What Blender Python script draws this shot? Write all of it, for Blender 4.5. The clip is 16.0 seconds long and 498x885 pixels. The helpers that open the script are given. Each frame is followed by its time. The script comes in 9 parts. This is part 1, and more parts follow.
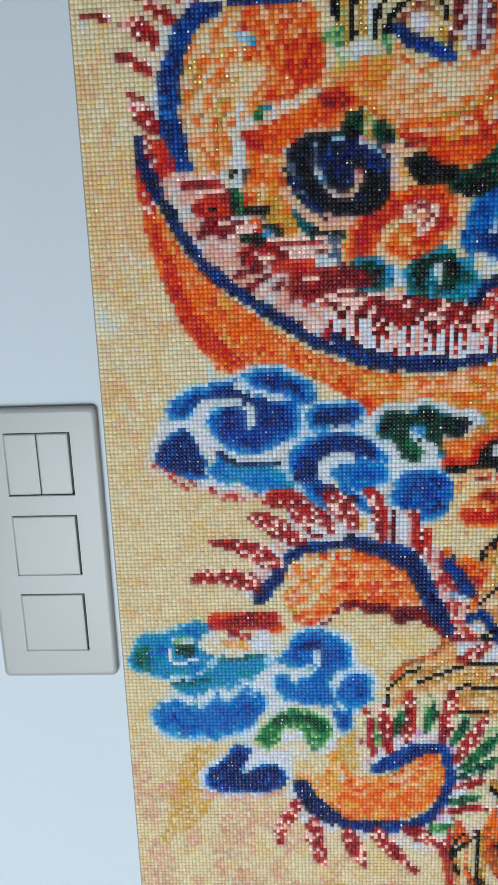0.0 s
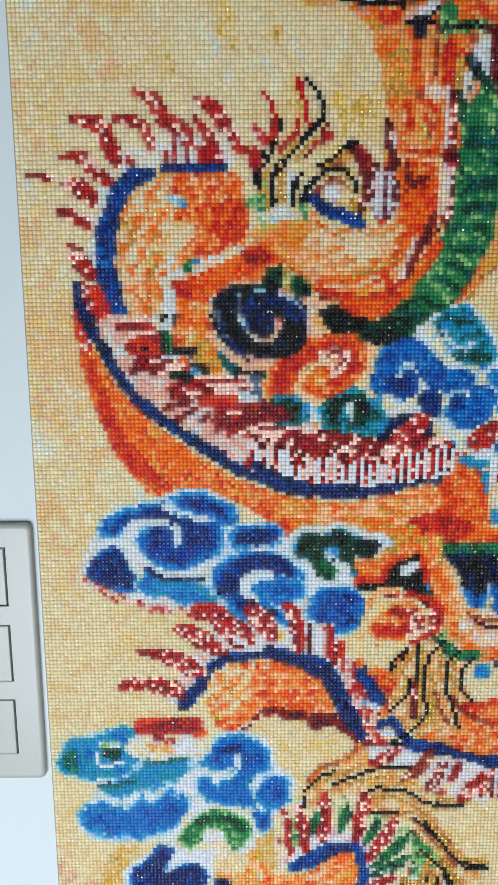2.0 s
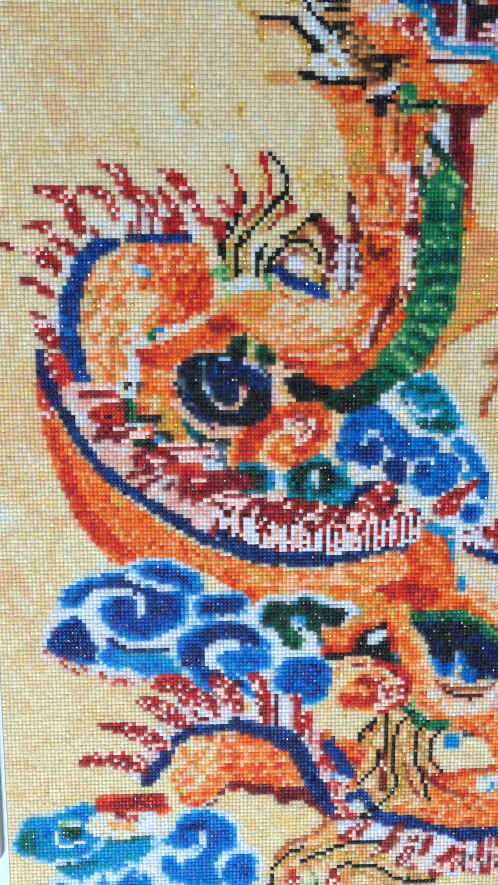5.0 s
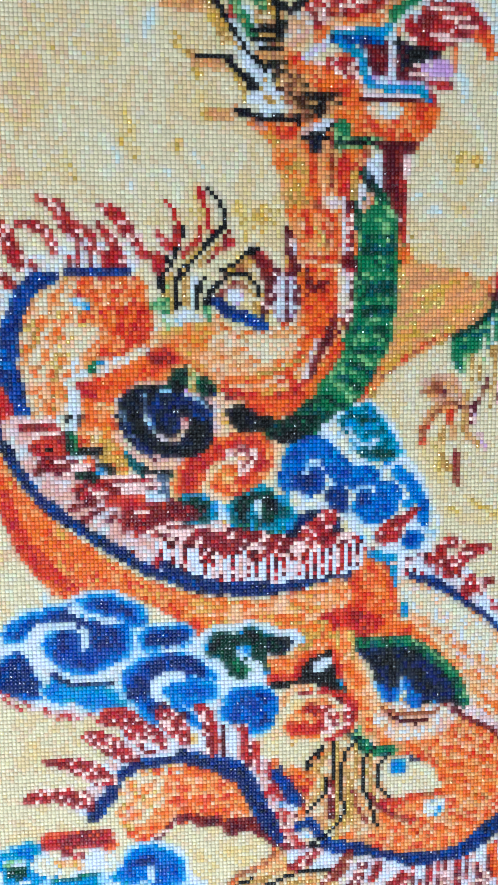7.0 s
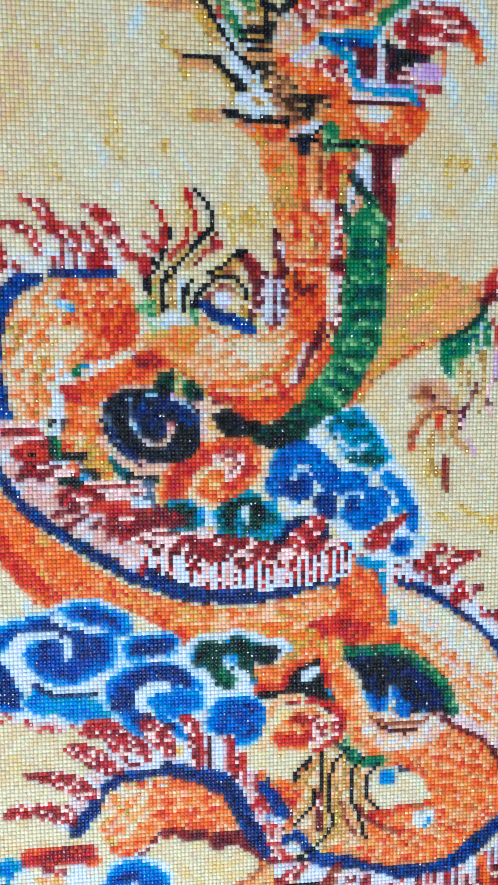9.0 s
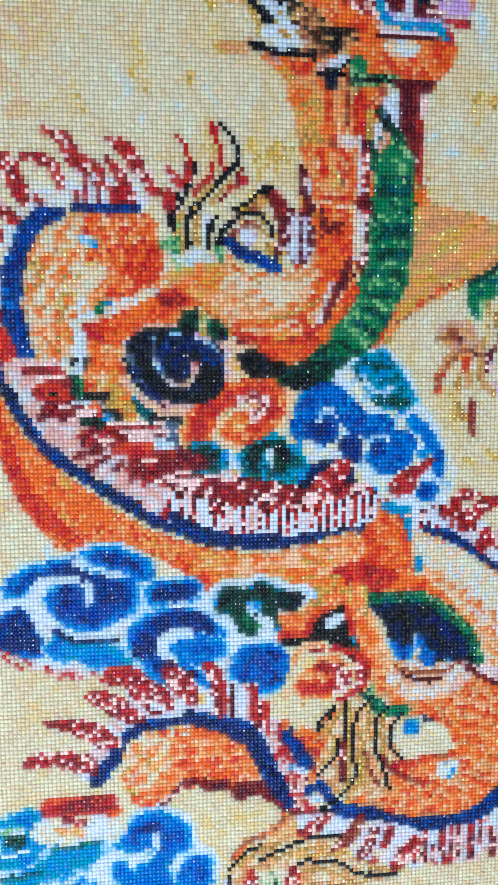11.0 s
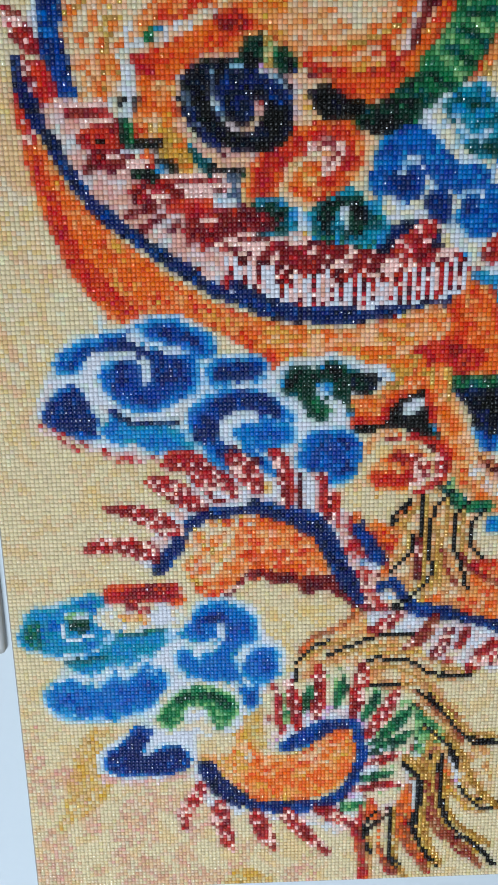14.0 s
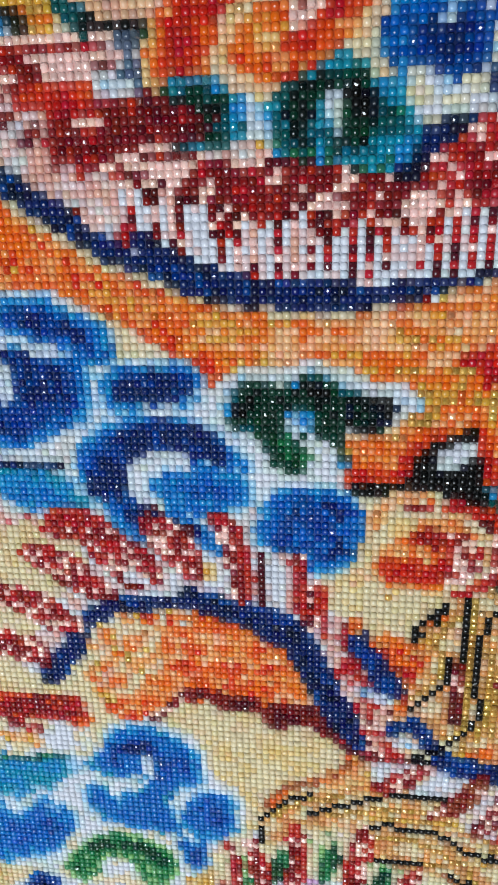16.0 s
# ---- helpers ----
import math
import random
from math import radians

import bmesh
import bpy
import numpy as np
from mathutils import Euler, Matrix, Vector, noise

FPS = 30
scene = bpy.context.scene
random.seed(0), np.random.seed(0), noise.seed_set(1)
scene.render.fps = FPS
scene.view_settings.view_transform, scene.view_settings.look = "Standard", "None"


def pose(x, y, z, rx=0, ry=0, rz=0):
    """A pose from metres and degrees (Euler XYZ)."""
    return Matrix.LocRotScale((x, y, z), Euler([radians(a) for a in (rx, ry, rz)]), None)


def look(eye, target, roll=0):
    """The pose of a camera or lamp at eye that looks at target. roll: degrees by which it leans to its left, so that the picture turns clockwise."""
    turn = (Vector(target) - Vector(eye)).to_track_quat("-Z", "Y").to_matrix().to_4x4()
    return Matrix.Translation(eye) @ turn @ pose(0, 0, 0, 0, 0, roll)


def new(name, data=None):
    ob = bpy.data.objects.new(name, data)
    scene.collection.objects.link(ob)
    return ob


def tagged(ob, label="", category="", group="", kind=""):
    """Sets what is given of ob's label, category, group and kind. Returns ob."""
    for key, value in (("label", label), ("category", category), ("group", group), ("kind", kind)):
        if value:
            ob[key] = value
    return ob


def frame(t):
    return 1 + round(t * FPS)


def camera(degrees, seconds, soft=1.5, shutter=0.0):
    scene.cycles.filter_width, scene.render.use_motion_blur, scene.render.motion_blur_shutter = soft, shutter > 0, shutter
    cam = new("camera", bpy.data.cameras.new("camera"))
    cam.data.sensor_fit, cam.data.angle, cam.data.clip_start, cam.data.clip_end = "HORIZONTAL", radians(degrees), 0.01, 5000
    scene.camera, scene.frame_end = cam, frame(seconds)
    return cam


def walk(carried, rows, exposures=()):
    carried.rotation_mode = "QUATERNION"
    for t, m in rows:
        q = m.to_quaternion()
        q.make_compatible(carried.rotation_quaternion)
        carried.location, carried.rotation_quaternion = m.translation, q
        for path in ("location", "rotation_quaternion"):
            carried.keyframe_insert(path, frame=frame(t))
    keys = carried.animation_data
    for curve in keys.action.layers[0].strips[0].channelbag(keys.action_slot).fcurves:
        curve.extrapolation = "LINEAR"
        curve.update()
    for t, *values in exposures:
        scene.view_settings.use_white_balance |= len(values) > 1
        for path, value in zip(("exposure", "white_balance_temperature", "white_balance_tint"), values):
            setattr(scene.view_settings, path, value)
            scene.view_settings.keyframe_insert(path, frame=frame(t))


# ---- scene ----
cam = camera(37.34, 16.0, soft=1.2)
PATH = [
    (0, (0.11742, -0.46456, 1.37533), (0.09235, 0.02120, 1.25952), -2.09),
    (0.5, (0.11884, -0.46367, 1.38754), (0.11576, 0.02106, 1.26496), -0.91),
    (1, (0.12654, -0.46722, 1.40200), (0.12667, 0.01737, 1.27882), -0.50),
    (1.5, (0.13515, -0.48023, 1.42135), (0.13883, 0.00741, 1.31094), -0.32),
    (2, (0.14337, -0.48754, 1.43682), (0.14482, 0.00408, 1.34571), -0.34),
    (2.5, (0.15016, -0.48585, 1.44805), (0.15294, 0.00618, 1.35921), -0.19),
    (3, (0.15188, -0.48334, 1.44518), (0.15375, 0.00941, 1.36042), -0.34),
    (5.5, (0.15019, -0.48044, 1.46005), (0.17382, 0.01500, 1.39696), -0.06),
    (6, (0.15477, -0.48319, 1.46311), (0.18324, 0.01224, 1.40196), -0.21),
    (6.5, (0.16499, -0.48137, 1.46542), (0.19930, 0.01368, 1.40422), -0.61),
    (7, (0.16686, -0.48252, 1.46711), (0.20749, 0.01257, 1.41030), -0.52),
    (7.5, (0.17088, -0.48493, 1.46951), (0.21988, 0.00979, 1.41612), -0.29),
    (8, (0.17315, -0.48369, 1.47243), (0.22115, 0.01108, 1.41857), -0.32),
    (10.5, (0.14663, -0.46453, 1.43483), (0.20636, 0.02987, 1.39007), -0.25),
    (11, (0.14530, -0.46886, 1.42625), (0.20157, 0.02530, 1.37483), -0.19),
    (11.5, (0.13927, -0.46553, 1.41643), (0.18991, 0.02754, 1.35074), 0.03),
    (12, (0.13059, -0.46301, 1.40010), (0.17387, 0.02818, 1.31731), -0.13),
    (12.5, (0.12948, -0.46044, 1.38679), (0.16978, 0.02755, 1.28558), -0.26),
    (13, (0.12687, -0.44256, 1.37163), (0.15464, 0.04343, 1.25740), -0.56),
    (13.5, (0.13528, -0.43711, 1.36257), (0.15363, 0.04910, 1.24741), -0.83),
    (14, (0.14549, -0.43627, 1.34883), (0.15668, 0.04787, 1.22437), -1.02),
    (14.5, (0.15711, -0.42078, 1.34260), (0.16002, 0.05960, 1.20395), -1.65),
    (15, (0.18925, -0.35964, 1.32318), (0.18249, 0.11896, 1.17862), -1.20),
    (15.5, (0.20686, -0.28571, 1.32156), (0.16846, 0.18006, 1.14383), -1.48),
    (16, (0.21603, -0.24536, 1.35094), (0.15376, 0.22008, 1.17923), -1.62),
]
# the camera's own exposure and white balance drift on the way
METER = [(0.0, -0.35, 6500, 10), (1.5, -0.13, 6750, 8), (3.0, 0.05, 6350, 8), (5.5, 0.2, 5800, 8), (8.0, 0.27, 5500, 7), (11.0, 0.17, 5450, 8), (12.5, -0.17, 5850, 8), (14.5, -0.32, 6450, 10), (15.2, -0.29, 6800, 10), (16.0, -0.19, 6450, 10)]
walk(cam, [(t, look(eye, target, roll)) for t, eye, target, roll in PATH], METER)

# ---- world and daylight: one window behind the viewer, on the switch's side ----
world = bpy.data.worlds.new("day")
scene.world = world
world.use_nodes = True
sky = world.node_tree.nodes.new("ShaderNodeTexSky")
sky.sky_type = "NISHITA"
sky.sun_disc = False
sky.sun_elevation, sky.sun_rotation = radians(40), radians(120)
world.node_tree.links.new(sky.outputs["Color"], world.node_tree.nodes["Background"].inputs["Color"])
world.node_tree.nodes["Background"].inputs["Strength"].default_value = 0.1

WIN_X0, WIN_X1, WIN_Z0, WIN_Z1, BACK_Y = -0.75, 0.3, 0.1, 1.15, -1.5
sky_lamp = bpy.data.lights.new("window_daylight", "AREA")
sky_lamp.shape, sky_lamp.size, sky_lamp.size_y = "RECTANGLE", WIN_X1 - WIN_X0 - 0.1, WIN_Z1 - WIN_Z0 - 0.1
sky_lamp.energy, sky_lamp.color = 40.0, (0.82, 0.93, 1.0)
lamp = new("window_daylight", sky_lamp)
lamp.matrix_world = look(((WIN_X0 + WIN_X1) / 2, BACK_Y - 0.06, (WIN_Z0 + WIN_Z1) / 2), ((WIN_X0 + WIN_X1) / 2, 0, (WIN_Z0 + WIN_Z1) / 2))


# ---- materials ----
def lin(r, g, b):
    """Linear colour from an eight-bit one."""
    return [((v / 255 + 0.055) / 1.055) ** 2.4 if v > 10 else v / 255 / 12.92 for v in (r, g, b)]


def material(name, rough=0.5, metal=0.0, spec=0.5):
    m = bpy.data.materials.new(name)
    m.use_nodes = True
    b = m.node_tree.nodes["Principled BSDF"]
    b.inputs["Roughness"].default_value = rough
    b.inputs["Metallic"].default_value = metal
    b.inputs["Specular IOR Level"].default_value = spec
    return m, m.node_tree.nodes, m.node_tree.links, b


def mottled(name, dark, light, scale, fine, rough, bump=0.1, spec=0.5, dist=0.001):
    """Paint, plastic or cloth: two scales of variation in colour and a fine relief."""
    m, n, l, b = material(name, rough, 0.0, spec)
    place = n.new("ShaderNodeTexCoord")
    big, small = n.new("ShaderNodeTexNoise"), n.new("ShaderNodeTexNoise")
    big.inputs["Scale"].default_value, small.inputs["Scale"].default_value = scale, fine
    big.inputs["Detail"].default_value = small.inputs["Detail"].default_value = 4
    add = n.new("ShaderNodeMath")
    add.operation = "MULTIPLY_ADD"
    add.inputs[1].default_value = 0.35
    mix = n.new("ShaderNodeMix")
    mix.data_type = "RGBA"
    mix.inputs["A"].default_value, mix.inputs["B"].default_value = (*dark, 1), (*light, 1)
    relief = n.new("ShaderNodeBump")
    relief.inputs["Strength"].default_value, relief.inputs["Distance"].default_value = bump, dist
    for tex in (big, small):
        l.new(place.outputs["Object"], tex.inputs["Vector"])
    l.new(small.outputs["Fac"], add.inputs[0])
    l.new(big.outputs["Fac"], add.inputs[2])
    l.new(add.outputs[0], mix.inputs["Factor"])
    l.new(mix.outputs["Result"], b.inputs["Base Color"])
    l.new(small.outputs["Fac"], relief.inputs["Height"])
    l.new(relief.outputs["Normal"], b.inputs["Normal"])
    return m


def bead_material(name, rough, metal, spec, coat, vary):
    """Cast resin in the bead's own tint, each bead a little off the next."""
    m, n, l, b = material(name, rough, metal, spec)
    b.inputs["Coat Weight"].default_value, b.inputs["Coat Roughness"].default_value = coat, 0.06
    tint = n.new("ShaderNodeAttribute")
    tint.attribute_name = "tint"
    island, thing = n.new("ShaderNodeNewGeometry"), n.new("ShaderNodeObjectInfo")
    add, wrap, ranged = n.new("ShaderNodeMath"), n.new("ShaderNodeMath"), n.new("ShaderNodeMapRange")
    wrap.operation = "FRACT"
    ranged.inputs["To Min"].default_value, ranged.inputs["To Max"].default_value = 1 - vary, 1 + vary
    hsv = n.new("ShaderNodeHueSaturation")
    l.new(island.outputs["Random Per Island"], add.inputs[0])
    l.new(thing.outputs["Random"], add.inputs[1])
    l.new(add.outputs[0], wrap.inputs[0])
    l.new(wrap.outputs[0], ranged.inputs["Value"])
    l.new(ranged.outputs["Result"], hsv.inputs["Value"])
    third, stray, hue = n.new("ShaderNodeMath"), n.new("ShaderNodeMath"), n.new("ShaderNodeMapRange")
    third.operation, stray.operation = "MULTIPLY", "FRACT"
    third.inputs[1].default_value = 91.7
    hue.inputs["To Min"].default_value, hue.inputs["To Max"].default_value = 0.493, 0.507
    l.new(wrap.outputs[0], third.inputs[0])
    l.new(third.outputs[0], stray.inputs[0])
    l.new(stray.outputs[0], hue.inputs["Value"])
    l.new(hue.outputs["Result"], hsv.inputs["Hue"])
    l.new(tint.outputs["Color"], hsv.inputs["Color"])
    again, spread, gloss = n.new("ShaderNodeMath"), n.new("ShaderNodeMath"), n.new("ShaderNodeMapRange")
    again.operation, spread.operation = "MULTIPLY", "FRACT"
    again.inputs[1].default_value = 37.3
    gloss.inputs["To Min"].default_value, gloss.inputs["To Max"].default_value = rough * 0.6, rough * 2.7
    l.new(wrap.outputs[0], again.inputs[0])
    l.new(again.outputs[0], spread.inputs[0])
    l.new(spread.outputs[0], gloss.inputs["Value"])
    l.new(gloss.outputs["Result"], b.inputs["Roughness"])
    l.new(hsv.outputs["Color"], b.inputs["Base Color"])
    return m


RESIN = bead_material("glossy_resin", 0.15, 0.0, 0.42, 0.1, 0.07)
CRYSTAL = bead_material("iridescent_crystal", 0.1, 0.0, 1.0, 1.0, 0.2)
GOLD = bead_material("gold_plated_resin", 0.16, 0.3, 0.7, 0.6, 0.25)
WALL = mottled("white_wall_paint", (0.55, 0.6, 0.655), (0.61, 0.655, 0.7), 3.0, 260.0, 0.6, 0.12, 0.3, 0.0006)
CEILING = mottled("white_ceiling_paint", (0.78, 0.78, 0.78), (0.84, 0.84, 0.83), 2.0, 180.0, 0.8)
WOOD = mottled("brown_floor_wood", (0.12, 0.08, 0.05), (0.24, 0.16, 0.1), 2.5, 40.0, 0.45)
PLASTIC = mottled("off_white_switch_plastic", (0.35, 0.35, 0.345), (0.39, 0.385, 0.38), 14.0, 900.0, 0.34, 0.04, 0.5, 0.0003)
GAP = mottled("switch_gap_shade", (0.02, 0.02, 0.02), (0.05, 0.05, 0.05), 60.0, 600.0, 0.8)
CLOTH = mottled("glued_canvas_cloth", (0.2, 0.18, 0.15), (0.34, 0.31, 0.27), 60.0, 1500.0, 0.6, 0.3, 0.3, 0.0003)
PRINT = bead_material("gap_shaded_print", 0.7, 0.0, 0.2, 0.0, 0.1)
# the print's value is lowered to paint in the shade between beads
for node in PRINT.node_tree.nodes:
    if node.type == "MAP_RANGE" and node.outputs["Result"].links[0].to_socket.name == "Value":
        node.inputs["To Min"].default_value, node.inputs["To Max"].default_value = 0.55, 0.7
PLASTER = mottled("warm_grey_plaster", (0.24, 0.235, 0.22), (0.32, 0.31, 0.29), 2.0, 120.0, 0.8)
FRAME = mottled("white_window_frame", (0.74, 0.74, 0.74), (0.82, 0.82, 0.82), 8.0, 300.0, 0.4)
GLASS, _, _, glass = material("window_glass", 0.0)
glass.inputs["Transmission Weight"].default_value, glass.inputs["IOR"].default_value = 1.0, 1.45


# ---- building helpers ----
def part(name, bm, mat, parent=None, label="", smooth=False):
    me = bpy.data.meshes.new(name)
    bm.to_mesh(me)
    bm.free()
    me.materials.append(mat)
    if smooth:
        me.shade_smooth()
    ob = new(name, me)
    ob.parent = parent
    return tagged(ob, label)


def box(bm, x0, x1, y0, y1, z0, z1):
    made = bmesh.ops.create_cube(bm, size=1.0)["verts"]
    for v in made:
        v.co = Vector(((x0 + x1) / 2 + v.co.x * (x1 - x0), (y0 + y1) / 2 + v.co.y * (y1 - y0), (z0 + z1) / 2 + v.co.z * (z1 - z0)))
    return made


def slab(name, mat, *bounds, label=""):
    bm = bmesh.new()
    box(bm, *bounds)
    return tagged(part(name, bm, mat), label, "", "", "structure")


# ---- the room ----
ROOM_X0, ROOM_X1, ROOM_H, THICK = -2.6, 2.6, 2.7, 0.15
slab("wall_north", WALL, ROOM_X0 - THICK, ROOM_X1 + THICK, 0.0, THICK, 0, ROOM_H, label="smooth white painted wall behind the bead picture")
slab("wall_west", PLASTER, ROOM_X0 - THICK, ROOM_X0, BACK_Y, 0.0, 0, ROOM_H, label="plain warm grey side wall")
slab("wall_east", PLASTER, ROOM_X1, ROOM_X1 + THICK, BACK_Y, 0.0, 0, ROOM_H, label="plain warm grey side wall")
slab("floor", WOOD, ROOM_X0 - THICK, ROOM_X1 + THICK, BACK_Y - THICK, THICK, -0.1, 0.0, label="brown wooden floor of the room")
slab("ceiling", CEILING, ROOM_X0 - THICK, ROOM_X1 + THICK, BACK_Y - THICK, THICK, ROOM_H, ROOM_H + 0.1, label="white painted ceiling")
bm = bmesh.new()
for x0, x1, z0, z1 in ((ROOM_X0 - THICK, WIN_X0, 0, ROOM_H), (WIN_X1, ROOM_X1 + THICK, 0, ROOM_H), (WIN_X0, WIN_X1, 0, WIN_Z0), (WIN_X0, WIN_X1, WIN_Z1, ROOM_H)):
    box(bm, x0, x1, BACK_Y - THICK, BACK_Y, z0, z1)
tagged(part("wall_south", bm, PLASTER), "plain grey wall with the window opening", "", "", "structure")
window = tagged(new("window_1"), "white framed window that lets daylight in", "window", "", "structure")
window.location = ((WIN_X0 + WIN_X1) / 2, BACK_Y - 0.11, WIN_Z0)
wide_half, tall = (WIN_X1 - WIN_X0) / 2, WIN_Z1 - WIN_Z0
bm = bmesh.new()
for x0, x1, z0, z1 in ((-wide_half, -wide_half + 0.05, 0, tall), (wide_half - 0.05, wide_half, 0, tall), (-wide_half + 0.05, wide_half - 0.05, 0, 0.05), (-wide_half + 0.05, wide_half - 0.05, tall - 0.05, tall)):
    box(bm, x0, x1, -0.03, 0.03, z0, z1)
part("window_frame", bm, FRAME, window)
bm = bmesh.new()
box(bm, -wide_half + 0.05, wide_half - 0.05, -0.004, 0.004, 0.05, tall - 0.05)
part("pane", bm, GLASS, window).visible_shadow = False


# ---- the light switch: plate with three modules, the uppermost split in two ----
PITCH, FOOT = 0.00265, 0.91


def rounded(bm, x0, x1, z0, z1, radius, y, steps=6):
    """A ring of a rounded rectangle at depth y."""
    ring = []
    for cx, cz, a0 in ((x1 - radius, z1 - radius, 0), (x0 + radius, z1 - radius, 90), (x0 + radius, z0 + radius, 180), (x1 - radius, z0 + radius, 270)):
        for k in range(steps + 1):
            a = radians(a0 + 90 * k / steps)
            ring.append(bm.verts.new((cx + radius * math.cos(a), y, cz + radius * math.sin(a))))
    return ring


def bridge(bm, a, b):
    for k in range(len(a)):
        bm.faces.new((a[k], a[k - 1], b[k - 1], b[k]))


def cushion(rings):
    """A closed body through rounded-rectangle rings (inset, depth, corner radius), first at the back."""
    bm = bmesh.new()
    made = [rounded(bm, *r) for r in rings]
    for a, b in zip(made, made[1:]):
        bridge(bm, a, b)
    bm.faces.new(made[-1])
    bm.faces.new(made[0][::-1])
    bmesh.ops.recalc_face_normals(bm, faces=bm.faces)
    return bm


SW_X0, SW_X1, SW_Z0, SW_Z1 = -0.0846, -0.0040, 1.1003, 1.2921
switch = tagged(new("light_switch"), "off-white plastic light switch plate with four rockers on the wall", "light switch")
switch.scale = (1, 0.62, 1)
switch.location = ((SW_X0 + SW_X1) / 2, 0, (SW_Z0 + SW_Z1) / 2)
W, H = (SW_X1 - SW_X0) / 2, (SW_Z1 - SW_Z0) / 2
MODULE, MODULE_H, STEP = 0.0445, 0.0432, 0.0563
G, E, RISE = 0.0008, 0.0015, 0.0019
# plate: a rim that slopes to the wall, a flat face with three square openings
bm = bmesh.new()
profile = ((0.0, -0.0005, 0.004), (0.0, -0.006, 0.004), (0.0005, -0.0082, 0.004), (0.0016, -0.0094, 0.0036), (0.0032, -0.0098, 0.003))
rings = [rounded(bm, -W + i, W - i, -H + i, H - i, r, y) for i, y, r in profile]
for a, b in zip(rings, rings[1:]):
    bridge(bm, a, b)
inner = rings[-1]
edges = [bm.edges.get((inner[k], inner[k - 1])) for k in range(len(inner))]
for k in (-1, 0, 1):
    hole = [bm.verts.new((x * MODULE / 2, -0.0098, RISE + k * STEP + z * MODULE_H / 2)) for x, z in ((1, 1), (-1, 1), (-1, -1), (1, -1))]
    deep = [bm.verts.new((v.co.x, -0.003, v.co.z)) for v in hole]
    edges += [bm.edges.new((hole[j], hole[j - 1])) for j in range(4)]
    for j in range(4):
        bm.faces.new((hole[j - 1], hole[j], deep[j], deep[j - 1]))
bmesh.ops.triangle_fill(bm, use_beauty=True, use_dissolve=False, edges=edges)
bmesh.ops.recalc_face_normals(bm, faces=bm.faces)
for f in bm.faces:
    f.smooth = abs(f.normal.y) < 0.995 and f.calc_center_median().y > -0.00979
plate = part("plate", bm, PLASTIC, switch, "off-white plate with sloping rim")
# added near-black block behind the openings: shade of the rocker gaps put into colour
bm = bmesh.new()
box(bm, -MODULE / 2 - 0.002, MODULE / 2 + 0.002, -0.0028, -0.0006, RISE - STEP - MODULE_H / 2 - 0.002, RISE + STEP + MODULE_H / 2 + 0.002)
part("gap_shade_block", bm, GAP, switch, "added near-black block that darkens the gaps round the rockers")


def rocker(x0, x1, z0, z1, tip):
    """One rocker; tip: degrees by which its foot leans out."""
    w, h = (x1 - x0) / 2, (z1 - z0) / 2
    bm = cushion([(-w + i, w - i, -h + i, h - i, r, y) for i, y, r in ((0, 0.0055, 0.0006), (0, -0.0005, 0.0006), (0.0003, -0.0009, 0.0006), (0.0009, -0.0011, 0.0006))])
    ob = part("rocker", bm, PLASTIC, switch)
    ob.location = ((x0 + x1) / 2, -0.0096, (z0 + z1) / 2)
    ob.rotation_euler = (radians(tip), 0, radians(0.6))
    return ob


for k, tip in ((-1, 1.2), (0, 1.2)):
    rocker(-MODULE / 2 + G, MODULE / 2 - E, RISE + k * STEP - MODULE_H / 2 + G, RISE + k * STEP + MODULE_H / 2 - G, tip)
rocker(-MODULE / 2 + G, -0.0003, RISE + STEP - MODULE_H / 2 + E, RISE + STEP + MODULE_H / 2 - G, 1.4)
rocker(0.0003, MODULE / 2 - E, RISE + STEP - MODULE_H / 2 + E, RISE + STEP + MODULE_H / 2 - G, 1.4)


# ---- the bead picture: a pattern of coloured beads laid on a grid ----
COLS, ROWS = 168, 318
PALETTE = {}
for entry in (
    "cr 224 207 171 0, ye 232 194 130 0, oc 220 164 56 0, gy 204 212 206 0, wh 216 221 228 0, pk 212 168 140 0, or 240 104 24 0, dor 218 56 18 0",
    # ab: red crystal, its white-pink glints averaged into a pale tint
    "lor 238 156 88 0, pe 242 190 146 0, rd 188 22 20 0, dr 126 14 18 0, mr 82 8 20 0, pkw 226 202 200 0, pks 224 168 150 0, ab 246 198 186 1",
    "nv 5 28 92 0, nb 0 62 146 0, bl 0 102 190 0, lb 20 136 202 0, tq 10 140 172 0, dt 4 80 88 0, gn 24 114 66 0, dg 4 52 36 0",
    "lg 138 186 116 0, bk 8 8 10 0, ink 8 14 44 0, dbr 58 24 12 0, br 152 74 42 0, tn 214 150 90 0, go 176 128 40 2, gos 204 156 76 2",
    "kh 222 200 150 0, pa 210 220 216 0, pc 225 186 142 0, gc 226 186 96 2, lil 208 158 206 0, sa 212 154 122 0, hz 226 214 184 0, sd 214 172 104 0, sl 74 92 118 0, pb 156 198 226 0",
):
    for one in entry.split(", "):
        key, r, g, b, finish = one.split()
        PALETTE[key] = (len(PALETTE), lin(int(r), int(g), int(b)), int(finish))
TONES = list(PALETTE)
rng = np.random.default_rng(7)
CC, RR = np.meshgrid(np.arange(COLS) + 0.5, np.arange(ROWS) + 0.5)
beads = np.zeros((ROWS, COLS), int)
crisp = np.zeros((ROWS, COLS), bool)


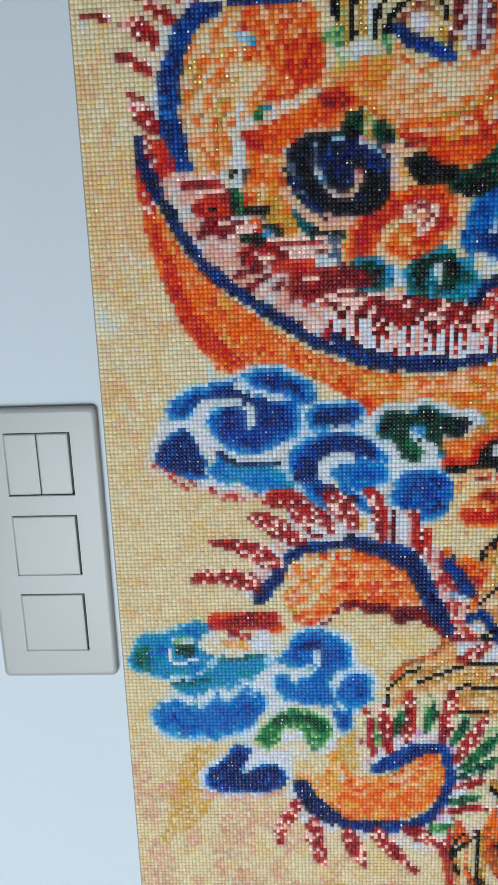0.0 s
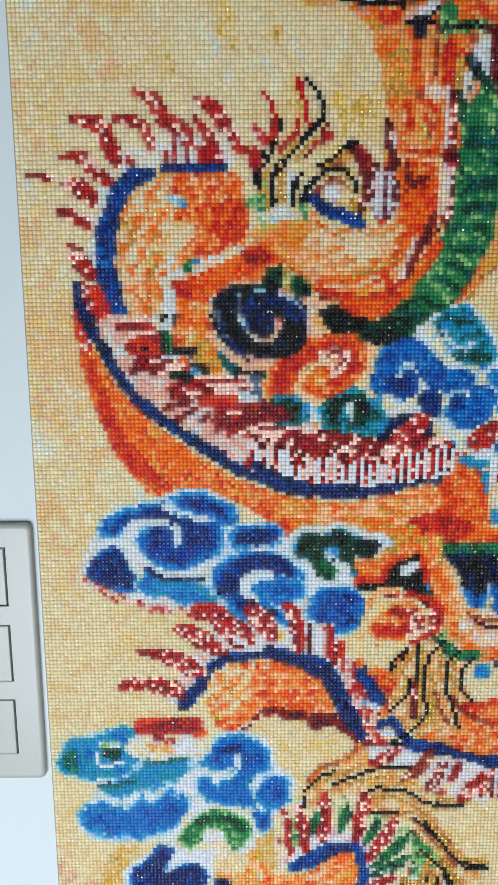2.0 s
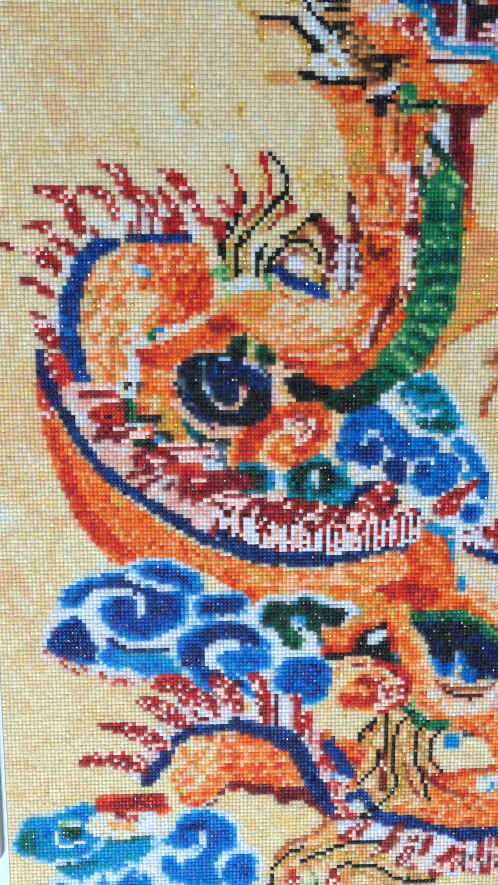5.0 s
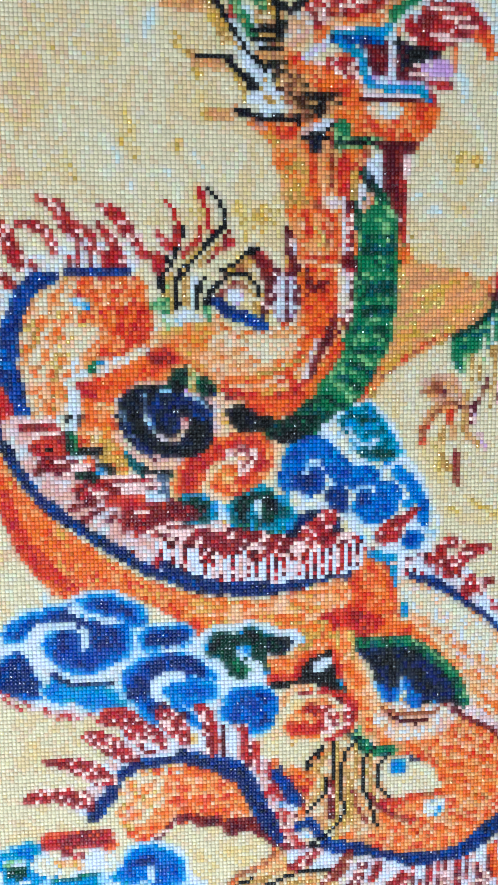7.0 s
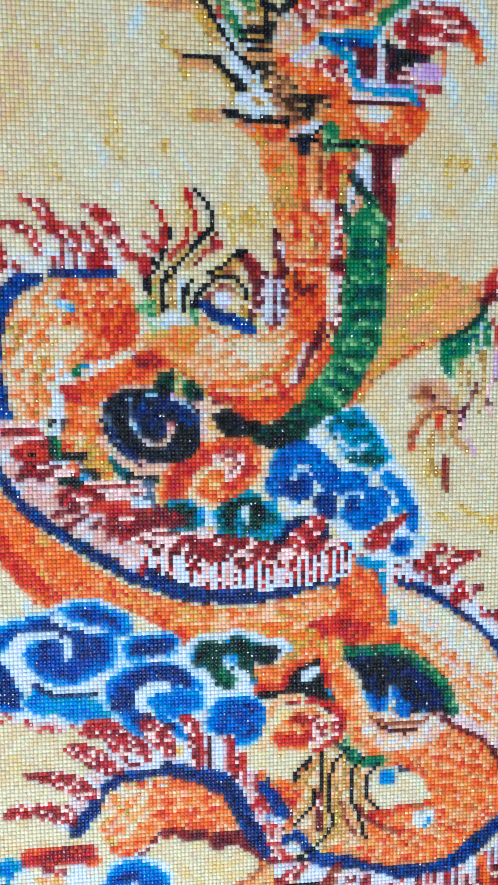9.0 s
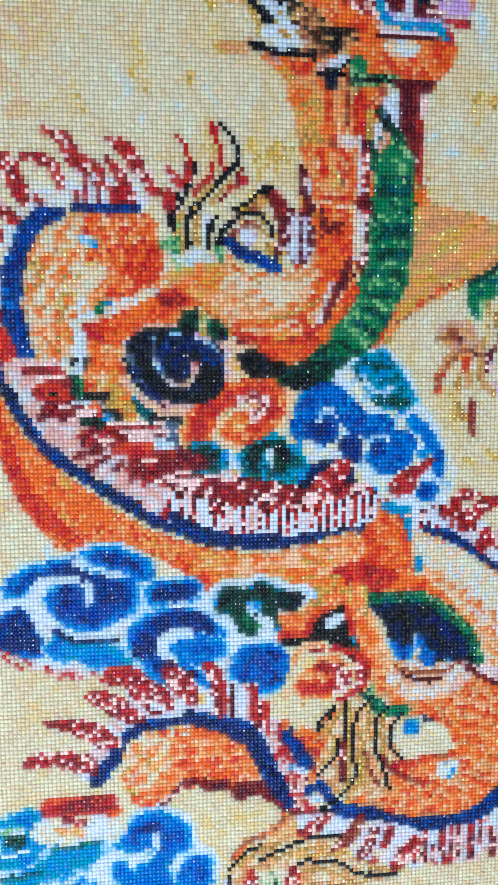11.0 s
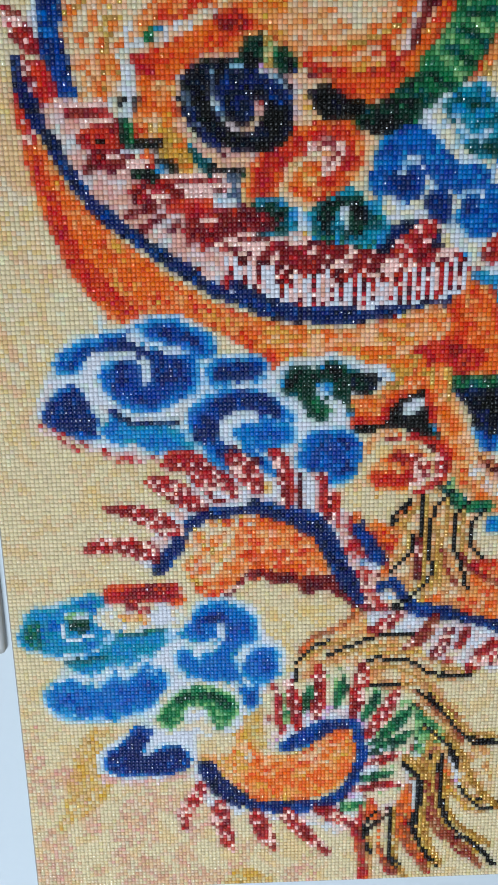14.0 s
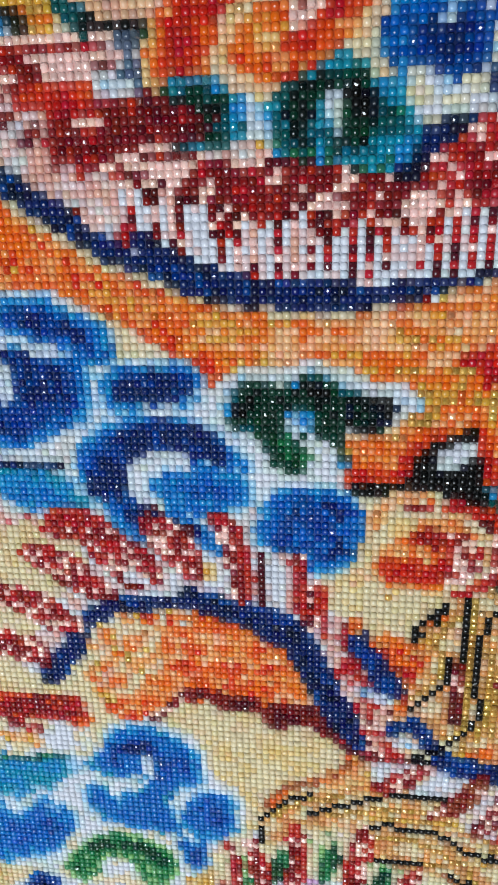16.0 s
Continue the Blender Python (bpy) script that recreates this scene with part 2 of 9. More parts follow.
def clumps(sx, sy):
    """Soft noise over the grid, spread evenly from 0 to 1."""
    a = rng.random((ROWS, COLS))
    for axis, reach in ((0, sy), (1, sx)):
        kernel = np.exp(-0.5 * (np.arange(-3 * reach, 3 * reach + 1) / max(reach, 0.5)) ** 2)
        a = np.apply_along_axis(lambda v: np.convolve(np.pad(v, len(kernel) // 2, mode="wrap"), kernel, "valid"), axis, a)
    order = np.empty(a.size)
    order[np.argsort(a, axis=None)] = np.arange(a.size) / a.size
    return order.reshape(a.shape)


CLUMP, WIDE = clumps(1, 1), clumps(4, 7)


def points(text):
    return np.array([[float(v) for v in p.split()] for p in text.split(",")])


def recipe(text):
    pairs = [p.partition(":")[::2] for p in text.split(",")]
    weights = np.array([float(w or 1) * (0.9 if k == "ab" and len(pairs) > 1 else 1) for k, w in pairs])
    return np.array([PALETTE[k][0] for k, _ in pairs]), np.cumsum(weights) / weights.sum()


def spline(p, closed, steps=8):
    """A smooth line through control points."""
    if len(p) < 3 and not closed:
        return np.linspace(p[0], p[-1], 24)
    q = np.concatenate([p[-1:], p, p[:2]]) if closed else np.concatenate([2 * p[:1] - p[1:2], p, 2 * p[-1:] - p[-2:-1]])
    out = []
    for a, b, c, d in zip(q, q[1:], q[2:], q[3:]):
        for s in np.arange(steps) / steps:
            out.append(0.5 * (2 * b + (c - a) * s + (2 * a - 5 * b + 4 * c - d) * s * s + (3 * b - a - 3 * c + d) * s ** 3))
    return np.array(out if closed else out + [p[-1]])


def inside(text):
    p = spline(points(text), True)
    hit = np.zeros(CC.shape, bool)
    for (x0, y0), (x1, y1) in zip(p, np.roll(p, -1, 0)):
        if y0 != y1:
            hit ^= ((y0 > RR) != (y1 > RR)) & (CC < (x1 - x0) * (RR - y0) / (y1 - y0) + x0)
    return hit


def lay(mask, mix, clumped=0.5):
    """Beads of a mix of colours over a mask, partly in clumps."""
    n = int(mask.sum())
    crisp[mask] = False
    if n:
        hues, bounds = recipe(mix)
        score = clumped * CLUMP[mask] + (1 - clumped) * rng.random(n)
        rank = np.empty(n)
        rank[np.argsort(score)] = (np.arange(n) + 0.5) / n
        # the clumps pick neighbours from a shuffled order of the mix
        beads[mask] = hues[np.minimum(np.searchsorted(bounds, rank), len(hues) - 1)]


def near(p, width):
    best = np.full(CC.shape, 1e9)
    where = np.zeros(CC.shape)
    for k, (x, y) in enumerate(p):
        d = np.hypot(CC - x, RR - y)
        closer = d < best
        best[closer], where[closer] = d[closer], k / max(len(p) - 1, 1)
    return best, where


def fill(mix, text):
    lay(inside(text), mix)


def line(mix, width, text):
    best, _ = near(spline(points(text), False), width)
    lay(best <= max(width / 2, 0.56), mix)


def thin(mix, text):
    """A one-bead line that steps from bead to bead."""
    p = spline(points(text), False, 24)
    mask = np.zeros(CC.shape, bool)
    c, r = np.floor(p).astype(int).T
    ok = (c >= 0) & (c < COLS) & (r >= 0) & (r < ROWS)
    mask[r[ok], c[ok]] = True
    for i, j in zip(r[ok], c[ok]):
        # no bead in the inner corner of a step
        if 0 < i < ROWS - 1 and 0 < j < COLS - 1 and (mask[i - 1, j] or mask[i + 1, j]) and (mask[i, j - 1] or mask[i, j + 1]):
            if not (mask[i - 1, j] and mask[i + 1, j]) and not (mask[i, j - 1] and mask[i, j + 1]):
                mask[i, j] = False
    lay(mask, mix)
    crisp[mask] = True


def tongue(mix, width, text):
    """A flame: a point at its first end, widest past the middle."""
    best, where = near(spline(points(text), False), width)
    flame = best <= 0.35 + width * 0.39 * np.sin(np.clip(where * 0.78 + 0.06, 0, 1) * math.pi) ** 0.8
    lay(flame, mix, 0.3)


def depth(mask):
    """How many beads deep each bead lies in a mask."""
    d, m = np.zeros(mask.shape), mask.copy()
    while m.any():
        d += m
        q = np.pad(m, 1)
        m = m & q[:-2, 1:-1] & q[2:, 1:-1] & q[1:-1, :-2] & q[1:-1, 2:]
    return d


def ramp(mixes, text):
    """Mixes from the rim to the heart of a shape."""
    mask, some = inside(text), mixes.split(">")
    q = np.pad(mask, 1)
    rim = (q[:-2, 1:-1] | q[2:, 1:-1] | q[1:-1, :-2] | q[1:-1, 2:]) & ~mask
    if "lb" in some[0]:
        lay(rim & (rng.random(mask.shape) < 0.55), "pb:4,lb:1,gy:1")
    d = depth(mask) + rng.normal(0, 0.38, mask.shape)
    for k, mix in enumerate(some):
        lay(mask & (d > 0.3 + 1.25 * k) if k else mask, mix, 0.6)


def scale(mixes, text):
    """Scaly hide that turns from one mix to another across the shape."""
    mask, (a, b) = inside(text), mixes.split(">")
    across = (CC - CC[mask].min()) / max(np.ptp(CC[mask]), 1)
    first = across + rng.normal(0, 0.16, mask.shape) + 0.5 * (CLUMP - 0.5) < 0.42
    lay(mask & first, a, 0.45)
    lay(mask & ~first, b, 0.45)


def bands(mix, text):
    """The same mix laid in short level dashes."""
    mask = inside(text)
    hues, bounds = recipe(mix)
    dash = np.repeat(rng.random((ROWS, COLS // 4 + 1)), 4, axis=1)[:, :COLS] * 0.75 + rng.random((ROWS, COLS)) * 0.25
    beads[mask] = hues[np.minimum(np.searchsorted(bounds, np.clip(dash[mask], 0, 0.999)), len(hues) - 1)]


def scales(edge, heart, wide, tall, slope, text):
    """Rows of overlapping scales: a pale rounded edge about each heart."""
    mask, a = inside(text), radians(slope)
    along, across = CC * math.cos(a) + RR * math.sin(a), RR * math.cos(a) - CC * math.sin(a)
    row = np.floor(across / tall + 0.35 * (WIDE - 0.5))
    u = (along / wide + 0.5 * (row % 2) + 0.5 * (VEIN - 0.5)) % 1 - 0.5
    v = across / tall % 1
    rim = np.abs(v - 0.85 + 2.2 * u * u) < 0.26 + 0.1 * (rng.random(mask.shape) - 0.5)
    lay(mask & rim, edge, 0.5)
    lay(mask & ~rim, heart, 0.5)


def plates(mix, text):
    """Dark cross bars along the belly."""
    for x, y in points(text):
        wide = np.abs(CC - x) / rng.uniform(4.2, 5.4)
        lay((wide < 1) & (np.abs(RR - y) < rng.uniform(0.8, 2.1)) & (rng.random(CC.shape) < 0.86), mix)
        lay((np.abs(CC - x + 5.5) < 1.1) & (np.abs(RR - y - 1) < 1.1), mix)


def hatch(a, b, text):
    """Slanting rows of two colours among what is there."""
    mask = inside(text)
    row = (RR + np.floor(CC / 5)) % 3 < 1
    lay(mask & row & (rng.random(mask.shape) < 0.7), a)
    lay(mask & ~row & (rng.random(mask.shape) < 0.3), b)


def streaks(text):
    """Upright white and red teeth that stand on the lower rim of a shape."""
    mask = inside(text)
    lay(mask, "rd:4,mr:3,dr:2,ab:2")
    up = np.cumsum(mask, 0)
    tall = np.round(rng.uniform(3.5, 11.0, COLS))
    white = np.cumsum(rng.choice([1, 2, 1, 1], COLS)) % 2 == 0
    lay(mask & white & (up <= tall), "wh:6,pkw:2")
    lay(mask & ~white & (up <= 1) & (rng.random(mask.shape) < 0.6), "wh:3,pkw:1,rd:2")
    lay(mask & ~white & (up > 2) & (up <= tall) & (np.arange(COLS) % 5 == 0), "ab:3,pks:1")
    crisp[mask] = True


def strokes(mix, slope, text):
    """Short slanting brush strokes of a mix."""
    mask = inside(text)
    hues, bounds = recipe(mix)
    a = radians(slope)
    along, across = CC * math.cos(a) + RR * math.sin(a), RR * math.cos(a) - CC * math.sin(a)
    lane = np.floor(across / 1.15).astype(int)
    shift = rng.uniform(0, 9, 1200)[lane % 1200]
    piece = np.floor((along + shift) / 7.0).astype(int)
    dice = rng.random((97, 89))[lane % 97, piece % 89] * 0.85 + rng.random(mask.shape) * 0.15
    beads[mask] = hues[np.minimum(np.searchsorted(bounds, np.clip(dice[mask], 0, 0.999)), len(hues) - 1)]


def teeth(text):
    """The same teeth hanging from the upper rim of a shape."""
    mask = inside(text)
    lay(mask, "wh:5,pkw:3,pks:1")
    down = np.cumsum(mask[::-1], 0)[::-1]
    low = np.round(rng.uniform(4.0, 13.0, COLS))
    red = np.cumsum(rng.choice([1, 2, 1, 1], COLS)) % 2 == 0
    lay(mask & red & (down > 1) & (down <= low + 4), "rd:3,mr:4,dr:2,ab:2")
    lay(mask & ~red & (down > low), "rd:2,mr:2,pks:2,ab:2,cr:4")


def fringe(mix, text):
    best, _ = near(spline(points(text), False), 1)
    lay((best < 1.3) & (rng.random(CC.shape) < 0.75), mix)


# ground: swirls of cream, khaki, pale grey-blue and peach, warmer along the side and rosy in the lower corner
HAZE, VEIN, SWIRL = clumps(5, 8), clumps(2, 3), clumps(7, 9)
ring = 0.5 + 0.5 * np.sin(2 * math.pi * (2.3 * SWIRL + 0.5 * VEIN))
warm = np.clip(1.15 - CC / 48, 0, 1) * np.clip((RR - 100) / 70, 0, 1)
plain = np.clip((165 - RR) / 60, 0, 1)
tone = (0.45 * HAZE + 0.4 * ring + 0.15 * VEIN) * (1 - 0.7 * plain) + 0.36 * plain + 0.1 * warm + 0.07 * (rng.random(CC.shape) - 0.5)
for low, high, mix in ((-1, 0.2, "pa:5,hz:5,cr:2"), (0.2, 0.36, "cr:6,hz:4"), (0.36, 0.62, "cr:7,kh:4"), (0.62, 0.8, "kh:7,cr:3,ye:2"), (0.8, 3, "kh:4,ye:5,gc:1")):
    lay((tone >= low) & (tone < high), mix, 0.65)
lay(warm * (0.4 + 0.9 * VEIN) * (0.5 + HAZE) + 0.2 * (rng.random(CC.shape) - 0.5) > 0.66, "pc:6,ye:3,cr:2", 0.5)
lay((warm > 0.25) & (ring > 0.93) & (rng.random(CC.shape) < 0.75), "hz:4,cr:3", 0.5)
lay((warm < 0.3) & (RR > 120) & (VEIN > 0.94) & (rng.random(CC.shape) < 0.6), "ye:3,gc:2,oc:1", 0.5)
rosy = np.clip(1.35 - np.hypot(CC / 95, RR / 62), 0, 1) + np.clip(1 - np.hypot((CC - 4) / 24, (RR - 175) / 40), 0, 1) * 0.5
lay((rosy * (0.45 + 0.8 * VEIN) + 0.25 * (rng.random(CC.shape) - 0.5) > 0.62), "pk:3,cr:4,pc:3,pks:1", 0.4)
lay((rosy > 0.15) & (HAZE > 0.9) & (rng.random(CC.shape) < 0.7), "oc:1,sd:3", 0.3)

# the hump of the body with its mottled scales
fill("wh:6,pkw:3,gy:2", "26 210, 20.5 220.5, 21.5 226, 27 230.5, 32.5 235, 39 238, 49.5 236.5, 53 232.5, 49.5 230, 35 228.5, 28 223.5")
line("wh:6,pkw:3,gy:2", 6, "16 209.5, 17 215, 18.5 221, 21.5 226.5, 27 232.5, 34.5 233.5, 45 234, 51.5 233.5")
scale("pe:4,cr:4,lor:3,oc:2,gy:2>or:5,dor:4,lor:2,rd:1", "34 230, 49.5 230, 52 226, 54.5 222.5, 55 214, 52 212, 45 207, 38 203, 34 199, 32 192, 25.5 196.5, 23.5 202, 22 210, 22 216.5, 25 222, 30 227.5")
fill("dor:5,or:3,rd:1", "43.5 226, 52 226.5, 54.5 220.5, 54.5 214, 48.5 210, 43.5 212.5, 45 218, 42 220.5")
line("gy:3,wh:2,lb:1", 1.6, "36 224.5, 38.5 223.5")
fill("cr:3,gy:3,wh:2", "26.5 219.5, 28.5 218.5, 28 215.5, 26 216.5")
fill("cr:3,gy:3,pe:2", "36.5 217.5, 40 218.5, 39.5 214.5, 36.5 214")
# cream ribbon and red shoulder
line("or:4,lor:3,ye:2", 9, "63 214, 53 207.5, 43.5 203, 38 197.5, 35 190.5")
line("cr:3,wh:3,pe:2", 3, "54 214, 47.5 211, 43.5 208.5, 38 206, 35 201.5, 33.5 195.5")
line("dor:5,or:3", 5, "60 211.5, 53 208.5, 47 203, 38 203")
fill("rd:4,dor:3,dr:1", "52 212.5, 61 213, 61.5 209.5, 54.5 209, 51.5 209.5")
line("gn:2,dg:2", 2, "40 209, 41 208.5")
line("tq:1,lb:1", 1.5, "42 210, 43.5 210.5")
# flame band under the hump
strokes("pks:3,rd:4,pkw:2,dr:3,ab:3", 35, "12.5 213.5, 15.5 209.5, 18.5 202.5, 23.5 196.5, 32 195.5, 37 192, 37 181, 52.5 181.5, 62.5 174, 70.5 168.5, 94 167.5, 94.5 152.5, 78.5 152, 69 152.5, 57.5 157, 44 164, 34 172, 25 180, 18 191.5, 14.5 197.5, 13.5 205")
fill("rd:4,dr:3,ab:2", "11.5 213.5, 14.5 212.5, 16.5 209.5, 18 205.5, 19.5 201.5, 21 197.5, 18 197.5, 16 202.5, 14.5 208, 13 211")
fill("rd:5,dor:3,dr:2,ab:2", "25 195, 32 195.5, 36 191, 35.5 185, 32 186, 26.5 186, 24 190")
fill("dor:4,rd:2", "15.5 207, 18.5 205.5, 21.5 197, 18 196.5")
fill("pks:5,pkw:3,rd:1", "18 194, 23 195, 25.5 191.5, 25 182.5, 34 178.5, 41.5 172, 47 166, 36.5 172, 27.5 180, 20.5 188.5")
strokes("rd:5,dr:4,ab:4,pks:1,mr:2", 38, "37 180, 44.5 181.5, 53.5 181, 57.5 174, 68 170.5, 78 165, 88.5 166.5, 94 168.5, 94.5 158.5, 83.5 159.5, 73 161, 62.5 161.5, 52 166, 42 173.5")
strokes("ab:4,dr:3,rd:2,pks:1", 12, "40.5 179.5, 57.5 181.5, 68 166, 57.5 163.5, 44.5 173")
streaks("36.5 172, 47 166, 57.5 161, 70.5 160.5, 81 161, 94 162.5, 94.5 152, 78.5 152, 69.5 152, 57.5 156.5, 44 163.5")
# orange outer rim of the coil
fill("or:6,lor:3,dor:2,oc:1", "12 205, 13 198, 16.5 189.5, 23.5 177, 35 166.5, 49.5 156.5, 64 151, 78.5 149, 94.5 150, 95.5 133.5, 84 138, 73.5 139.5, 69.5 138.5, 62.5 142.5, 54.5 148, 44 151.5, 37 153, 33 149.5, 28.5 152.5, 23 159, 19 166.5, 15.5 176.5, 13 187, 12 195.5")
fill("dor:5,rd:3,or:2", "12 194.5, 15.5 188, 18.5 180.5, 22 170, 29.5 159.5, 34.5 154, 30.5 152.5, 24 158, 19 166.5, 15.5 176.5, 13.5 187")
fill("rd:3,ab:2,dor:2", "12 204, 13 199, 16 189.5, 13.5 188, 12 197")
bands("lor:3,pe:3,or:4,oc:2,gos:1", "62.5 148.5, 78.5 148.5, 94.5 150, 95.5 134, 84 138.5, 69.5 140")
fill("dor:5,or:2", "54 148, 59.5 147, 68 139.5, 70.5 137.5, 66 138, 61.5 143")
# navy outlines of the coil
line("nv:6,nb:2,ink:1", 4.1, "30.5 230, 27.5 229, 24.5 224.5, 22 221, 21 215, 20.5 208.5, 22.5 203, 24 197.5")
line("nv:5,ink:2,nb:1", 2.6, "13 207, 13 200.5, 15 195")
line("nv:5,ink:3,nb:1", 3.6, "14.5 196.5, 18 190.5, 21.5 184, 26 177.5, 31 172.5, 37.5 168, 44 163.5, 50.5 159, 57.5 156, 64 153.5, 70.5 152")
line("nv:5,ink:2", 2.6, "70.5 152, 78.5 151.5, 86.5 152, 94.5 153.5")
line("nv:5,ink:2", 2.2, "71.5 152, 82 152.5, 95 154, 103.5 155.5")
line("nv:5,ink:2", 1.2, "34.5 231.5, 49.5 231.5")
line("nv:5,ink:1", 2, "27 230, 32.5 230.5")
# white and black pieces beside the spiral
fill("or:4,oc:3,lor:2", "37.5 196, 47.5 195.5, 48.5 185.5, 47 182, 37 182.5")
line("wh:3,gy:2", 3.4, "32 195, 36 194.5")
line("wh:2,gy:2", 2, "36.5 204, 35.5 199.5, 36.5 194.5")
line("bk", 1.2, "33.5 196.5, 34.5 196.5")
line("bk", 2, "37 196, 37 194")
line("dg:2,gn:2", 2.5, "35.5 191.5, 35 188.5")
line("wh:1", 3, "34.5 186.5, 39.5 186")
line("bk", 1.4, "37.5 188, 41 187.5, 40 185.5")
line("dg:3,bk:1", 2, "37 184, 35 182.5")
line("bk:1,wh:1", 2, "41 184, 43.5 183")
# ground of the spirals
fill("cr:4,pe:4,ye:2,oc:1", "45 190.5, 48.5 199, 58.5 201.5, 72.5 202.5, 86.5 201, 95 192.5, 90.5 187, 92 176.5, 75 173, 62 174.5, 55 177.5, 49.5 182")
# black spiral
fill("pks:3,gy:1,pe:3,pkw:1", "44.5 196.5, 47 203, 52.5 205, 62.5 203.5, 70 200, 71 193, 67.5 187.5, 60 184.5, 52.5 185, 46.5 190")
ramp("ink:3,nv:2>bk:6,ink:1", "45.5 196.5, 47.5 202, 53.5 204, 57.5 203, 64 202, 69 198.5, 69 193.5, 66.5 189, 60 187, 53.5 188, 48 191")
line("nb:2,nv:3,gy:1", 2, "46.5 197, 47 193.5, 49.5 190.5")
ramp("nv:4,nb:1>nv:3,ink:2>ink:3,bk:2", "53 196.5, 54.5 200.5, 58.5 202, 64 200.5, 66 196.5, 63 196, 62 193, 57.5 191.5, 54 193.5")
line("gy:2,lil:1,nb:2", 1.2, "54 193, 52.5 196.5, 54.5 200.5")
line("wh:3,gy:2", 1.2, "56.5 202.5, 61 202")
line("nb:3,gy:1", 1.2, "62.5 201, 66.5 198, 68 194.5")
fill("bk:5,ink:2", "57 197, 59.5 198, 61 195, 58 193.5")
line("bk", 3, "64.5 195.5, 64.5 191.5, 59 189, 53 190")
line("pkw:3,pks:1,lil:1", 1.2, "61.5 196, 62.5 193, 60 191, 56 191")
line("pkw:2,pks:2", 1.2, "50.5 188.5, 55 186, 60 185.5")
fill("dg:5,bk:1", "57.5 203.5, 61 207, 63 209, 63.5 203")
line("lg:2,gos:2", 2, "64 207, 64.5 202")
fill("dg:4,nv:1,bk:1", "65.5 205, 68 206, 70.5 202.5, 68.5 201, 65.5 202")
fill("bk:6,ink:2", "72.5 196.5, 75 199, 79.5 199.5, 83 197, 84.5 193.5, 81.5 192.5, 76 194")
line("bk:4,dg:1", 2.6, "83 194, 86 190, 91 190")
line("dt:2,tq:1", 4, "49 187.5, 51 184")
line("bk:3,mr:1", 2, "53 185.5, 56 183.5, 59 183.5")
line("gy:3,ink:1", 2.4, "57 181.5, 57 177")
# orange spiral
fill("ye:3,lor:3,or:2", "59.5 177, 61.5 184, 66.5 189.5, 75 192.5, 81.5 191.5, 84 187, 82 181, 76 177.5, 69 176")
fill("rd:5,dor:4,ab:1", "61.5 177.5, 63.5 184, 68 188, 75.5 190.5, 81 189, 82 186.5, 80 181.5, 75 179, 72 178.5, 68 177.5")
fill("pe:3,ye:3,cr:3", "66.5 176, 67 181, 70 184, 75 185, 76.5 183.5, 72.5 182.5, 70.5 180, 70 176")
line("rd:3,dor:3", 2.6, "71.5 178.5, 72.5 180.5, 76.5 181")
fill("ab:5,mr:1,rd:2", "72.5 186.5, 78 188, 81 186, 77.5 183, 75.5 185")
# flame band in detail
line("mr:3,dr:4", 4, "55 173, 61 173, 66.5 172")
line("rd:5,dr:2", 4, "43 175.5, 48 176, 52.5 173.5")
thin("ab", "44.5 179.5, 49 179.5, 54 179.5")
thin("ab", "44 182, 49.5 181.5")
thin("ab", "44 179, 47.5 178.5")
thin("ab", "59.5 171.5, 62.5 171.5")
line("ab:5,rd:2", 2, "67.5 169.5, 56.5 169.5")
line("pe:4,pks:2", 1.6, "47 177.5, 52.5 178")
fill("wh:5,pkw:2", "52 176.5, 54.5 177.5, 55 174.5, 53 175")
line("sl:5,ink:1", 3, "56.5 181, 56.5 177.5, 56 174.5")
tongue("wh:5,pkw:2", 2.2, "56.5 164.5, 54 161.5, 52.5 160")
tongue("rd:5,ab:2", 3, "58 164, 56 161.5, 54.5 159.5")
tongue("wh:5,pkw:2", 2.4, "60 161.5, 57.5 159.5, 55.5 158")
tongue("rd:4,ab:3", 3.4, "62 162, 60.5 159.5, 58.5 157")
tongue("wh:5,pkw:2", 2.8, "67 163.5, 64 160.5, 61.5 157")
tongue("rd:5,dr:2,ab:2", 3, "68 162.5, 66 159, 63.5 155")
tongue("wh:5,pkw:2", 2.4, "69 162, 68 158.5, 67 155")
fill("wh:5,pkw:3", "46 166, 50 167.5, 51.5 165.5, 49.5 163, 47 164")
fill("pks:5,pkw:3", "40 173.5, 45 173, 49 170, 46 167, 43.5 167.5, 40 169.5")
line("rd:4,ab:3", 2, "54.5 166, 52.5 163, 50.5 161.5")
fill("dg:4,bk:3,mr:1", "70.5 166, 75.5 167.5, 79.5 168, 78.5 164.5, 74 163.5, 71 164")
tongue("rd:4,ab:4", 5, "83.5 166.5, 80 164.5, 77.5 161")
line("bk:4,ink:2,dg:1", 2.4, "82.5 162, 83.5 163.5, 86.5 164.5, 90 164.5")
line("nv:3,dt:2", 1.6, "83.5 164.5, 83.5 161")
line("ink:3,nv:3", 3, "96 172, 93 170, 91.5 166")
tongue("rd:5,ab:3,dr:1", 6.5, "98.5 171.5, 95.5 168, 92 163.5")
streaks("69 160.5, 75.5 161.5, 82 161, 88.5 161, 93.5 163, 99 162.5, 100 154, 94.5 153.5, 87.5 153.5, 81 153, 74 152.5, 69.5 153.5")
